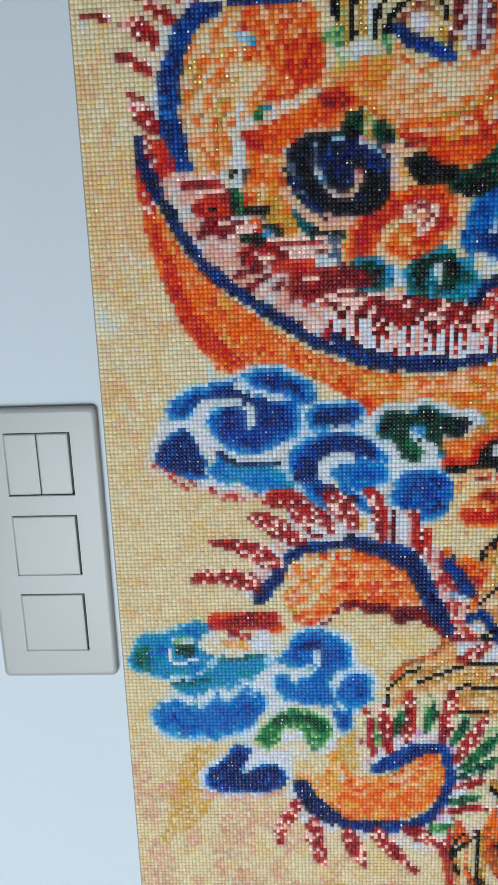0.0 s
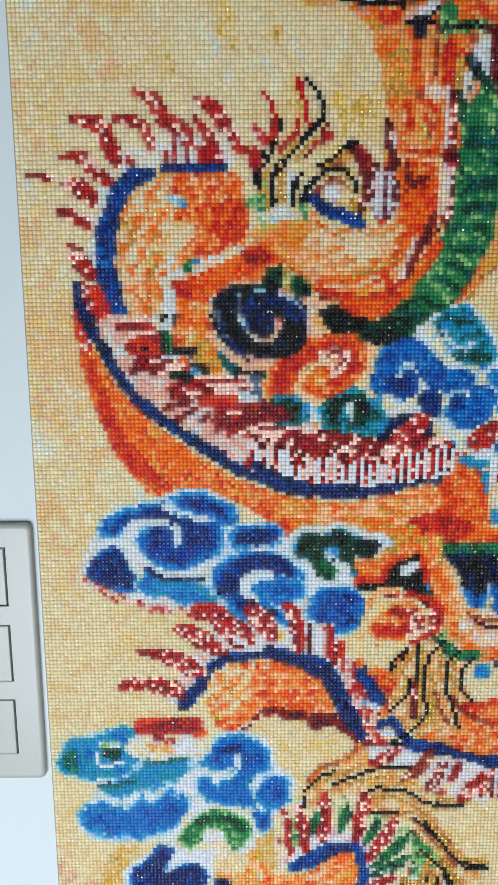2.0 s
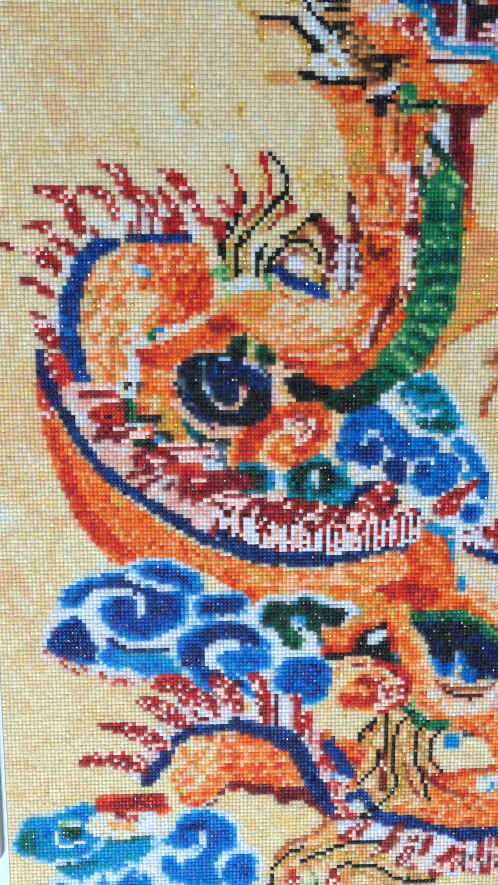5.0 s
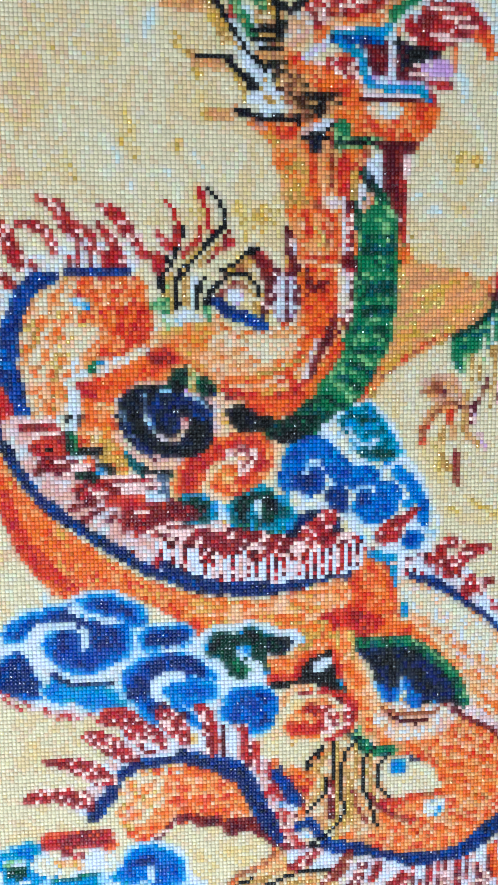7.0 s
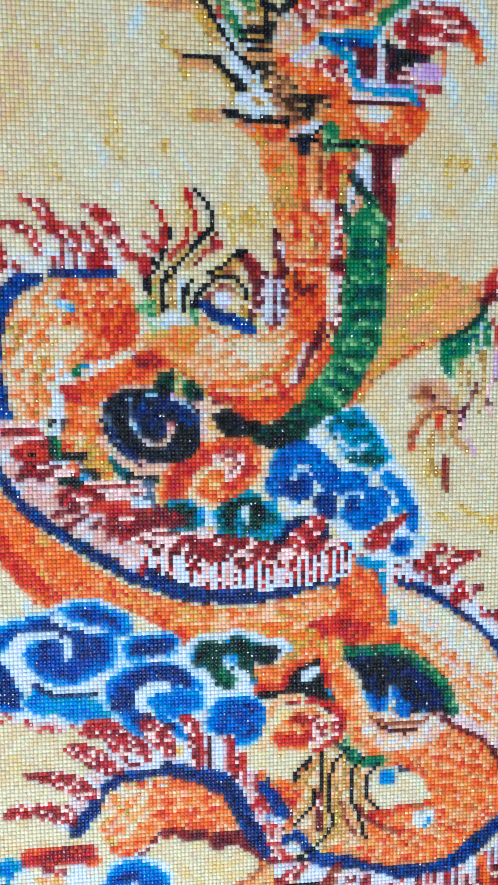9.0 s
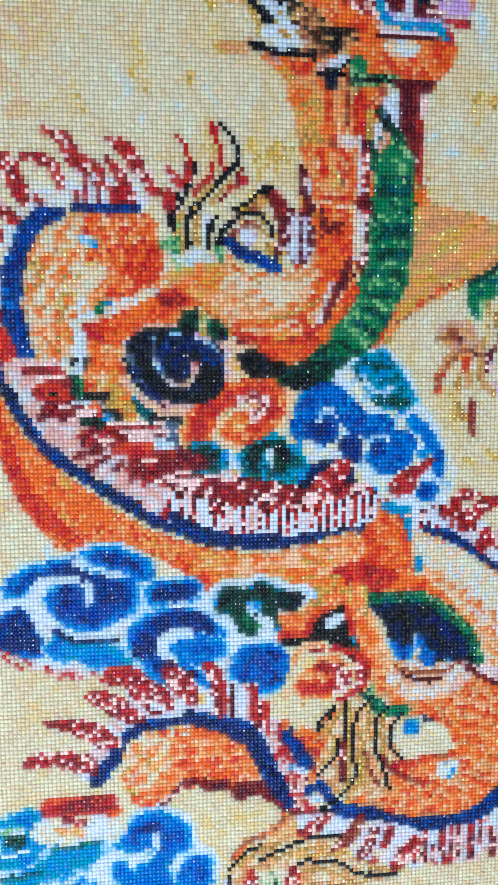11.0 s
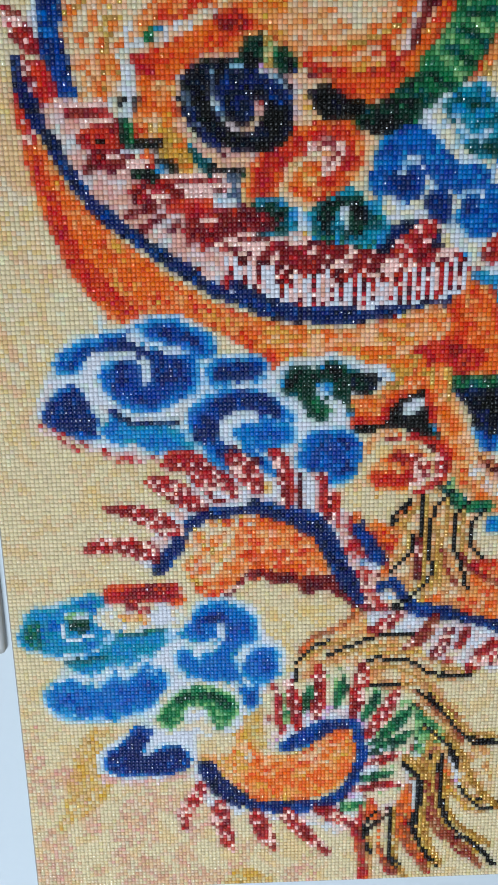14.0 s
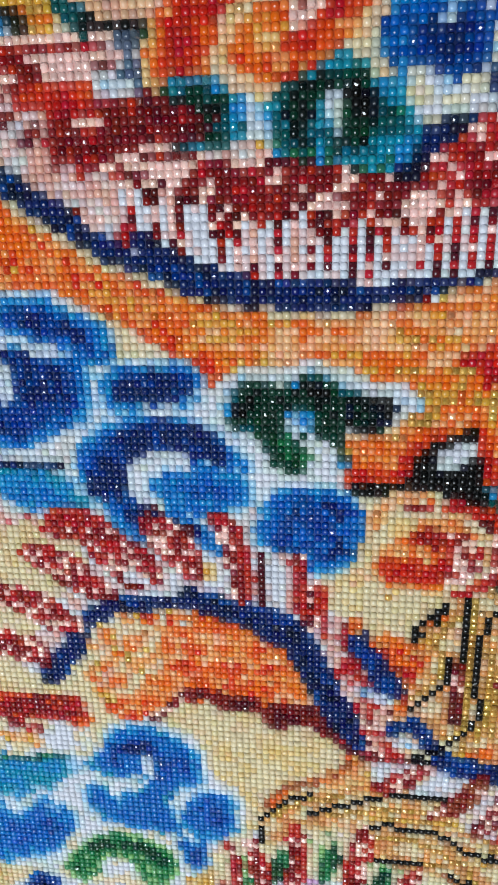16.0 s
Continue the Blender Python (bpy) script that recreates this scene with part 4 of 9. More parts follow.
bands("cr:5,pe:5,gy:3,lor:3,or:2,pks:1", "119.5 151, 130.5 148, 141.5 141, 149.5 131, 157 118, 159 105, 150.5 104.5, 137.5 112.5, 136.5 122, 130.5 132, 120 143")
tongue("rd:5,dr:2,ab:3", 6.5, "142.5 161, 136 160.5, 131.5 158.5, 129 154.5")
tongue("rd:5,dr:2,ab:3", 6, "142 153, 137 151.5, 134 147")
tongue("rd:4,ab:2", 3.4, "151 147.5, 147.5 144.5, 144.5 142")
line("nv:5,nb:1,ink:1", 2.2, "122 153.5, 129 151, 135 145.5, 141.5 142.5, 146 136.5, 150 132, 154.5 125.5")
line("wh:4,pkw:2,lil:1", 2.6, "130 154.5, 135 148, 142 144.5, 147.5 139, 152.5 132.5")
fill("or:5,lor:3,dor:3,pe:1", "125 108.5, 137.5 111, 145.5 106, 148.5 97.5, 148.5 89.5, 141.5 82.5, 128.5 78.5, 113 78, 113 85, 122 89.5, 131.5 97")
line("dr:4,rd:3,or:1", 2.6, "141 111, 146.5 105.5, 148.5 98.5, 149.5 90.5")
fill("ab:4,pkw:3,lil:2", "148.5 106.5, 160 107.5, 160.5 92, 151 92.5")
fill("wh:3,gy:2,pe:2,pkw:1", "114 115.5, 125 116.5, 136 114.5, 137.5 110.5, 131 108, 120.5 112")
fill("wh:4,gy:2", "120.5 88.5, 125.5 91.5, 131 91.5, 128.5 86.5, 123 85.5")
line("rd:3,dor:2", 1.4, "120.5 93.5, 128.5 94.5")
# black leaf with green edge
fill("bk:6,ink:1", "105 136, 114.5 137, 123.5 134.5, 131 128, 136 117.5, 127 117.5, 116 122.5, 110.5 127.5, 108.5 133")
line("gn:3,dg:4", 3.4, "105.5 135.5, 114.5 136.5, 122.5 134.5, 129.5 129.5, 134 123, 135.5 118")
ramp("lb:2,bl:3>nb:3", "110.5 126.5, 114.5 124, 116 120, 113 120.5")
ramp("lb:2,bl:3>nb:2,nv:2", "118.5 122.5, 121.5 125.5, 127 120.5, 126.5 117, 120.5 118.5")
line("ink:3,nv:1", 3, "116 129.5, 122 124.5, 130 119.5")
line("cr:3,gy:2,gos:1", 2, "116 118, 131.5 118")
# claw on the thigh
fill("bk:6,ink:1", "81.5 127, 92 127.5, 95 132.5, 99.5 135, 101.5 128.5, 105.5 117.5, 105 113.5, 101 121.5, 95 125.5, 86 125.5")
fill("wh:4,gy:2", "94 129.5, 97 132, 99.5 133, 99 130, 95 128")
fill("lor:2,or:5,pe:2", "82.5 133, 90.5 134.5, 95 139.5, 101 141, 98 135, 92.5 132, 90.5 128.5, 83 128")
line("dor:5", 2, "83.5 128.5, 90.5 128.5")
line("or:5,oc:2,lor:2", 6, "102.5 140, 102.5 133, 105.5 123.5, 108.5 114, 114.5 106")
line("gos:4,oc:2", 2.4, "101 141, 104 140, 104 134.5")
line("dor:5,or:2", 3, "99.5 133.5, 101.5 126, 104.5 119, 106 113")
# dark green cloud and red spiral
fill("wh:3,gy:4,cr:1", "68 139.5, 72.5 141.5, 76.5 143.5, 81.5 143, 87.5 140.5, 91.5 137.5, 88.5 133.5, 84.5 126.5, 76.5 127, 70.5 129.5, 68.5 134")
ramp("dt:2,tq:1,dg:2>dg:5,bk:2>bk:4,dg:3", "69 139.5, 72.5 140.5, 76.5 142.5, 80.5 142.5, 82.5 140, 84 137.5, 83 134, 82 131, 81 128, 76.5 128.5, 71.5 131, 69.5 134")
fill("bk:5,ink:2", "82 139, 85.5 139, 89.5 139, 90.5 137, 87.5 136, 86 134, 82.5 134")
line("wh:3,lb:2,gy:2", 1.8, "84.5 140, 88.5 140, 90.5 137.5")
line("lb:2,gy:2,wh:2", 2.2, "74.5 134.5, 75 136, 78 136.5, 81.5 136")
line("dg:3,gn:2", 2, "77 134.5, 79.5 133.5, 81 131")
line("wh:5,gy:1", 2.8, "78.5 132.5, 80.5 130, 82 128")
line("lb:4,tq:1", 1.6, "82.5 129.5, 82.5 128")
line("lb:3,tq:2", 1.6, "76.5 142.5, 80.5 142.5")
fill("cr:5,ye:3,gos:1", "83 114, 84.5 118, 85 124, 90.5 126.5, 95.5 126, 100 122, 101.5 116.5, 97 111.5, 89.5 108, 83 107, 79 108.5")
ramp("lor:3,ye:1>or:3,dor:3>rd:5,dor:2", "89 123, 91.5 124.5, 95.5 124, 100.5 120.5, 102.5 116.5, 99.5 112.5, 94 111, 88 112, 85 114.5, 86.5 118, 91 116, 94 117, 96 119, 92.5 119.5, 89.5 120.5")
fill("pks:3,ab:6,lil:1,rd:2", "95.5 114.5, 96.5 119, 99 121, 99.5 116, 97 112.5")
line("mr:3,dr:3", 2.6, "91.5 123, 95.5 121")
line("ye:2,lor:3", 1.6, "89 120, 92 117.5")
fill("or:5,lor:4,pe:2", "82 132, 84 133, 87.5 134, 90 137, 94 134.5, 93.5 131.5, 90.5 130, 89 127.5, 83 127, 82.5 129.5")
line("pe:3,lor:2", 1.4, "82.5 133, 87 132.5")
line("dor:6,rd:1", 2, "83 127, 89 127.5")
line("dor:5,rd:1", 2.4, "93.5 134, 91.5 130.5, 90 128.5")
fill("bk:7,ink:1", "81.5 126, 85 126.5, 89 127, 92 131.5, 95 132, 98 134.5, 99 133.5, 99.5 129, 101.5 125, 102.5 121.5, 99.5 123, 95.5 125.5, 90.5 126, 85 124.5")
fill("wh:5,gy:2", "94 129, 96 131.5, 99 132.5, 99 130.5, 96.5 128.5, 95 127.5")
thin("wh", "93.5 128.5, 93.5 128.5")
line("or:4,oc:3,gos:3", 5, "92.5 138, 94.5 140, 98 140.5")
line("dor:5,or:2", 3, "99.5 133, 100.5 128.5, 102.5 123.5")
# big blue cloud
fill("wh:7,gy:2,pkw:1", "14 139.5, 17 145.5, 21.5 148.5, 31 150.5, 36 153, 43.5 153, 50 149.5, 53 144, 62 143.5, 65.5 138.5, 70.5 133, 73.5 125.5, 71.5 116.5, 60 115.5, 51.5 119, 42.5 120, 30 121, 20.5 124, 12 129, 11.5 135")
fringe("pks:2,rd:2,pkw:2", "12.5 128, 18 124.5, 25 121.5, 35 120, 44 120.5")
ramp("lb:4,bl:2>bl:3,nb:1>nb:4,nv:1", "16 141, 18 145.5, 24 148, 31 149.5, 35.5 147.5, 43 145.5, 47.5 143, 47 136, 41 132.5, 35.5 130.5, 30.5 132.5, 26.5 136, 25.5 140.5, 28 142.5, 23.5 143, 20 139.5")
line("wh:6,gy:1", 2.4, "15.5 138.5, 22 139.5, 24 143, 27.5 144, 33 144")
line("wh:6,gy:1", 2.6, "24.5 142, 24 137.5, 27.5 133, 32.5 130, 39.5 130")
line("wh:6,gy:1", 2, "35 142.5, 36 141.5, 35.5 138")
line("nb:3,nv:4", 4, "32.5 147.5, 38 144, 42.5 139")
line("nv:4", 2, "30.5 141.5, 30.5 138.5")
ramp("bl:2,nb:2>nv:4,nb:2", "34 150, 39.5 152, 46.5 150, 51.5 147, 51 143, 45 145, 38 146")
line("wh:6", 1.6, "33.5 148.5, 38.5 146, 45 145, 49.5 143")
ramp("bl:2,nb:3>nv:4,nb:1", "50 141.5, 56 143, 62.5 142, 62.5 138.5, 54.5 137, 50 137")
ramp("nb:3,bl:1>nv:4,nb:1", "12 131.5, 16.5 137, 21.5 137, 24 132.5, 24.5 125, 19 125.5, 13.5 128.5")
line("wh:5,gy:2", 2.2, "22 137, 24 133, 25 130.5")
ramp("tq:3,lb:3>lb:3,bl:2", "25.5 128, 29 131, 32.5 128.5, 41.5 127.5, 44.5 124.5, 46 122, 37.5 122, 31.5 124, 26 125.5")
line("ink:3,nv:2", 1.4, "28 131.5, 32.5 128.5, 42.5 128.5")
ramp("lb:3,bl:2>bl:4,nb:1>nb:3,bl:2", "45.5 125.5, 46 130.5, 50.5 133.5, 59 135, 63.5 133, 69 128.5, 68.5 124, 63.5 122, 58.5 122.5, 60 116.5, 55 117, 49 120.5, 47 124")
line("wh:6,gy:1", 3, "59.5 129.5, 55 128.5, 53.5 125.5, 54.5 122.5")
line("nv:3,mr:1", 1.6, "54 122, 59 120, 61.5 116.5")
line("lb:3,bl:2", 2.4, "61 117.5, 65 118.5")
ramp("lb:2,bl:4>bl:4,nb:1>nb:3,bl:2,nv:1", "70 115, 70.5 121, 73.5 125.5, 78 126.5, 83 124.5, 85.5 120.5, 85.5 117, 82 114, 78.5 112.5, 72.5 112.5")
# middle hump
line("wh:5,pkw:3,pks:1", 7, "35.5 96, 40.5 103, 46.5 108.5, 55 112, 64 112, 71.5 108, 79 104, 86 96, 88.5 86.5, 91.5 81.5")
fill("wh:4,pkw:3,pks:2", "46 112, 51 117, 65 118, 75.5 115, 80.5 108, 75.5 104, 61 108.5, 49.5 109")
tongue("rd:4,dr:3,ab:3", 6, "19.5 98, 25.5 99.5, 31.5 98.5, 36.5 96")
tongue("rd:4,dr:3,ab:3", 5, "25 108.5, 31.5 107, 36.5 105.5, 41.5 102.5")
tongue("rd:4,dr:3,ab:3", 4, "35 114.5, 40 112.5, 44.5 110.5, 47.5 107.5")
tongue("rd:5,ab:2", 4.5, "40.5 121, 45 119, 48.5 115.5, 50.5 113.5")
tongue("dr:3,rd:2,ab:2", 3, "48 119, 52 115, 55 110")
tongue("rd:4,dr:3,ab:2", 6, "54.5 120, 57.5 117.5, 61.5 114")
tongue("rd:3,dr:3,ab:2", 3.4, "64 121.5, 66 116.5, 67.5 107")
line("rd:4,dr:1", 1.6, "65 121.5, 67.5 117.5, 68.5 115")
line("mr:4,ab:2", 2.2, "76 115.5, 76.5 109.5, 77 104")
line("rd:4,ab:1", 1.8, "79 110.5, 79.5 104.5")
thin("dr", "49 110.5, 51.5 110")
thin("dr", "45.5 108.5, 48.5 107.5")
thin("mr", "70 115, 70.5 107")
scale("pe:3,cr:3,gy:2,oc:3>or:6,dor:3,lor:2", "41.5 93, 45.5 101, 52 105, 63.5 105.5, 71.5 101.5, 76.5 95.5, 79.5 88, 75.5 87, 68.5 89.5, 62 89.5, 56.5 89, 51 85.5, 46.5 85.5, 44 89")
fill("cr:2,gy:3,oc:2,pe:2", "44.5 98, 49.5 102, 56 102.5, 53.5 97, 47.5 92.5, 44 91.5")
line("dr:4,mr:2,rd:2", 2, "52 86.5, 56.5 89.5, 63.5 91, 68.5 90")
line("dr:5,mr:2", 4, "72 87, 76.5 88.5, 80.5 86")
line("dr:4,mr:2", 2, "80.5 85.5, 86 81, 93 80")
line("nv:6,nb:2,ink:1", 3.6, "36.5 92.5, 40.5 97.5, 44 103, 50 106.5, 58.5 107.5, 65 106.5, 70 103.5, 76.5 100, 79 93.5, 83 86.5, 86 82")
fill("rd:3,pks:2,pkw:2,mr:1,or:1", "80.5 104, 85.5 103.5, 91 89.5, 96.5 86.5, 93 80.5, 86 85, 82 95.5")
line("nv:4,nb:3", 4, "85.5 101.5, 88 96.5, 90 92.5")
line("nv:4,nb:2", 3, "91 93, 92.5 93.5")
line("lb:2,wh:2", 2, "87 93, 89 91.5")
line("or:3,rd:2,tn:1", 5, "88.5 101, 92.5 98, 94 92, 92.5 88")
line("nv:4,nb:3", 4, "90 87, 94 85.5, 95.5 83.5")
line("wh:2,pkw:2", 2.4, "91.5 84, 93 83")
fill("wh:3,pkw:2,cr:2,pks:1", "86 78, 94 80.5, 102 80, 112 74, 119 72, 120 62.5, 108.5 66.5, 94.5 74.5, 87.5 74")
# hair tassel of the leg
fill("tn:4,or:3,oc:3,pe:1", "92 103.5, 101 110, 109 107, 113 100, 113 91.5, 111.5 86, 104.5 86, 102 83, 94 79.5, 92.5 90.5, 96.5 96.5")
line("gn:4,lg:2", 5, "101.5 110.5, 106 113, 109 109, 113 106")
line("dg:2,bk:2", 1.6, "98.5 106, 102.5 110, 106 115")
thin("bk", "105 106.5, 103 101.5, 103 92, 102.5 87.5, 100.5 84.5, 97 82, 93 80")
thin("gos", "106.5 105.5, 104 101, 104 92, 104 88")
thin("bk", "111.5 103, 108 101.5, 108 96")
thin("gos", "109 103, 109 96, 108.5 93")
thin("gos", "106.5 103, 106.5 96")
thin("bk", "112.5 104, 111.5 100.5, 111.5 96, 114 94, 118 93")
thin("gos", "113 102.5, 113 96.5, 117 94")
thin("bk", "99.5 104.5, 99 97.5, 98.5 94.5, 95.5 92, 94 90.5")
thin("gos", "98 104.5, 97.5 97, 96.5 93.5")
thin("bk", "109.5 95, 110.5 91.5, 111.5 86")
line("dr:3,br:2", 2, "105.5 96, 106.5 90.5, 108 86")
line("rd:2,pks:2,mr:2", 2, "99.5 95, 99.5 86")
line("mr:3,ab:1", 2, "111 94.5, 114 90, 118 89")
thin("bk", "93.5 103.5, 91.5 101.5")
thin("bk", "96.5 107.5, 95 105.5")
# lower flank, its outline and crest
teeth("107 77.5, 113 75.5, 125.5 74.5, 136.5 75.5, 144.5 79.5, 152.5 86.5, 163.5 91.5, 164.5 66.5, 152 66.5, 138.5 63.5, 126 63, 113 67")
line("nv:5,nb:3,ink:1", 3.6, "99.5 79.5, 107 77.5, 113 76, 125.5 75.5, 135 76.5, 143 81.5, 148 87.5, 154 91.5")
line("or:4,dor:2", 2.6, "143.5 77, 145 69")
fill("wh:5,gy:1", "139 76.5, 142 78, 141.5 72.5, 139.5 73.5")
tongue("rd:4,dr:2,ab:2", 4, "94.5 68.5, 100 69.5, 104.5 72.5, 106.5 75")
tongue("rd:4,dr:2,ab:2", 4, "103.5 64, 108 67.5, 110 71.5")
tongue("rd:4,dr:2,ab:2", 4, "114 62.5, 117 67, 119.5 69.5")
tongue("rd:3,pks:2,ab:2", 3, "87 74, 93 77, 97 79")
# tail hair sweeping down
fill("tn:5,oc:3,pe:2,cr:2", "69 58.5, 71 65.5, 80.5 75, 89 77.5, 100 72.5, 103 66.5, 114 62, 104.5 59.5, 97.5 59, 86.5 61.5, 76.5 61")
fill("oc:3,tn:3,gos:3,br:1", "93.5 57.5, 103 58, 112 48.5, 118 42, 114 38.5, 117 24.5, 122.5 21, 115 21, 110 26.5, 110.5 16, 120 6.5, 109.5 12.5, 104.5 21.5, 102.5 14.5, 106 2.5, 99 13, 95.5 22, 98 36, 100.5 45.5")
thin("bk", "70 57.5, 70 64, 75 69, 80.5 70.5, 87.5 72.5, 97.5 72.5")
thin("gos", "71.5 62, 78 67.5, 87.5 70.5, 98 70.5")
line("br:2,tn:2", 1.4, "73 67.5, 79.5 72.5, 86 78.5")
thin("bk", "78 66, 80.5 69, 86 70")
thin("bk", "82 64, 87.5 66, 98 65.5, 103 62.5, 112.5 61")
thin("gos", "86 68, 97 68, 103 64.5, 114 62.5")
thin("bk", "87.5 59, 96 59")
thin("dbr", "97.5 58.5, 103.5 56.5, 109 49.5, 116.5 42, 121.5 41.5")
thin("gos", "99.5 58.5, 105.5 56.5, 111 49.5, 117 43.5, 121 43.5")
thin("br", "99 56.5, 104.5 53, 110 46, 115.5 41")
thin("bk", "97 51, 103 48, 108.5 44, 111.5 37, 113.5 29, 117.5 22, 122.5 21.5")
thin("gos", "103.5 49, 109.5 44.5, 113 38.5, 115 30, 118.5 23.5")
thin("bk", "97 36.5, 101.5 31.5, 102.5 28, 102.5 22.5, 101 16.5, 102.5 11, 107 3.5")
thin("gos", "100.5 39, 103.5 32, 104 23.5, 102.5 17, 104.5 10, 108.5 3.5")
thin("bk", "104.5 38, 107 32, 107.5 27, 107.5 19.5, 111 14, 118.5 10, 122 3.5")
thin("gos", "109 35.5, 110 26.5, 109 19.5, 113 14, 120 10")
line("dr:3,br:2", 1.4, "104 30.5, 104.5 21.5, 107 14.5, 115.5 8.5, 119.5 3")
line("or:3,lor:2", 1.8, "99 27, 99.5 20")
line("rd:2,br:3", 1.4, "97.5 23, 98 14.5, 103 7, 105.5 1.5")
line("or:3,tn:2", 1.6, "109 37, 109.5 25")
line("mr:3,br:2", 1.2, "109.5 38.5, 110.5 31")
line("wh:3,gy:2", 2, "100.5 29.5, 101.5 22")
line("wh:3,gy:2", 2, "111 36, 112 30")
line("cr:2,gy:2", 2, "95.5 34, 101.5 39")
thin("dbr", "94.5 21, 88.5 15, 87.5 9, 88 1.5")
line("rd:2,or:3", 2, "85.5 19, 86.5 9.5, 87.5 0.5")
line("tn:3,gos:2", 1.6, "89 13.5, 89.5 0.5")
line("dbr:2,bk:2", 1.6, "94.5 15, 94.5 7.5, 97 3.5")
line("dr:3,rd:1", 1.6, "92 9.5, 94.5 2, 97 1.5")
thin("gos", "96.5 18.5, 96.5 9.5")
# turquoise clouds at the lower corner
fill("wh:7,gy:2", "2 76, 7 83, 20.5 86.5, 26.5 82, 39 82.5, 43 79.5, 48.5 85, 58 82.5, 62.5 75, 65 69.5, 62.5 61, 57 54.5, 52.5 48.5, 44 49.5, 43 38, 29 33.5, 18.5 36.5, 19.5 43, 30 51, 19 50.5, 9 52.5, 6 60, 12 68, 4.5 71.5")
fill("cr:4,ye:3", "61 78.5, 70 81.5, 80.5 81, 75 73.5, 68.5 66, 65.5 60, 64.5 69.5")
ramp("lb:3,tq:3>tq:3,lb:2>bl:2,tq:2", "1.5 76, 6 81, 13.5 83, 20.5 85.5, 24 82, 22.5 75.5, 19.5 71.5, 10 71, 4 73")
line("dt:2,gn:2,tq:2", 4, "5.5 76, 8 79")
fill("wh:3,gy:1", "13.5 79.5, 20 80, 20.5 76.5, 13.5 76")
fill("dg:3,bk:2,dt:1", "14 77.5, 17.5 78.5, 20.5 77.5, 17 75.5")
ramp("tq:3,lb:2>lb:3,tq:2", "13 67.5, 22 70, 25 75.5, 30.5 74.5, 37.5 77, 38 73.5, 28 69, 19 65.5")
line("gn:2,dg:2", 1.2, "26.5 75.5, 31 75.5")
line("dg:2,dt:2", 1.2, "12 68, 19 70, 23.5 72")
ramp("lb:3,tq:1>bl:4,lb:1", "7 59.5, 10 62.5, 20 61.5, 23.5 64, 26 60, 31 64.5, 37 65, 36 60, 29 54.5, 20.5 52, 10.5 53.5")
ramp("lb:3,bl:2>bl:4,nb:1", "42 75, 44.5 80, 51 83, 57.5 80, 60.5 75, 57 71, 54 69, 48 70.5, 50 74.5, 46 74.5, 43.5 73")
ramp("lb:3,bl:2>bl:4,lb:1", "40.5 68.5, 44.5 71, 47.5 67, 51.5 71.5, 54.5 67.5, 59 71, 64 70, 64 65.5, 62 61.5, 56 61.5, 46 64")
line("wh:5", 1.8, "51.5 76.5, 51 73.5, 48.5 72.5")
line("wh:5", 1.8, "57 72, 56.5 66.5")
ramp("lb:2,bl:3>bl:2,nb:2", "55 59.5, 59 59.5, 59 54.5, 57 53.5, 55.5 56.5")
ramp("lg:2,gn:2>gn:4,dg:2", "34 51.5, 39 57, 46.5 59, 54 55.5, 53.5 51, 45 53, 40 49, 36.5 49")
line("lg:3,go:2", 3, "44 50, 50.5 50")
line("lg:3,gos:2", 2, "35 50, 40 49")
line("dg:3", 1.6, "39 57, 47.5 57.5, 53 55")
line("wh:3,pkw:2", 1.8, "43 53.5, 43.5 50.5")
ramp("nb:2,bl:1>nv:5,nb:1", "20.5 37, 21 42, 25.5 45.5, 28.5 49.5, 33 48.5, 31.5 43.5, 38 44, 42 41.5, 41 36.5, 28.5 34.5")
line("wh:4,lb:1", 1.8, "31 42, 34 43.5")
fringe("pks:3,pkw:2", "19.5 34.5, 27.5 33, 40.5 34.5")
line("dor:4,rd:2", 3, "23 84.5, 28.5 86.5, 39.5 86.5")
line("or:4,dor:2", 4, "35 84.5, 40.5 84.5")
line("rd:3,dor:1", 2, "27.5 82.5, 33.5 82")
fill("lor:3,or:3,ye:2", "27 81.5, 32 80.5, 32 77.5, 27.5 77.5")
# crescent tail
fill("wh:3,cr:2,pkw:3,gy:1", "62.5 42, 64 57, 75 59.5, 86.5 57.5, 95 55.5, 103.5 45.5, 99.5 41, 95.5 22, 87 22.5, 81 15.5, 66 19.5, 48.5 24, 43 29.5, 43.5 38, 52 27, 63.5 23.5, 76.5 23.5, 86.5 34.5, 85 46.5, 75 43.5")
scale("pe:3,lor:4,oc:3,cr:1>or:6,lor:3,dor:2", "45 40.5, 52.5 41, 54 46, 56 49.5, 58.5 42.5, 64.5 38.5, 69.5 39.5, 76.5 42.5, 82.5 47.5, 84.5 41.5, 82.5 34, 75 27.5, 66.5 25.5, 56 28.5, 50 33.5")
fill("cr:3,gy:2,pe:3", "56.5 40, 62.5 40.5, 65 37, 59.5 35.5")
line("nv:5,ink:2", 5, "46 37, 49.5 31, 54.5 27")
line("nv:5,ink:2,nb:1", 3.2, "53 27.5, 59 25, 66.5 24, 75 24.5, 81 27, 85.5 32")
line("nb:3,nv:4", 2.4, "85.5 32, 86.5 38, 86 44.5, 83.5 48, 78 48, 72.5 45")
line("nv:4,nb:3", 3, "73.5 45.5, 69.5 43.5, 66 42")
tongue("rd:3,dr:2,ab:4", 4.5, "40.5 17.5, 40 23.5, 43 27.5, 44.5 31.5")
tongue("rd:3,dr:3,ab:3", 5.5, "52.5 10.5, 50.5 16.5, 49.5 22, 49.5 25.5")
tongue("dr:3,ab:3,rd:2", 4, "63.5 11, 60.5 16, 58 21.5")
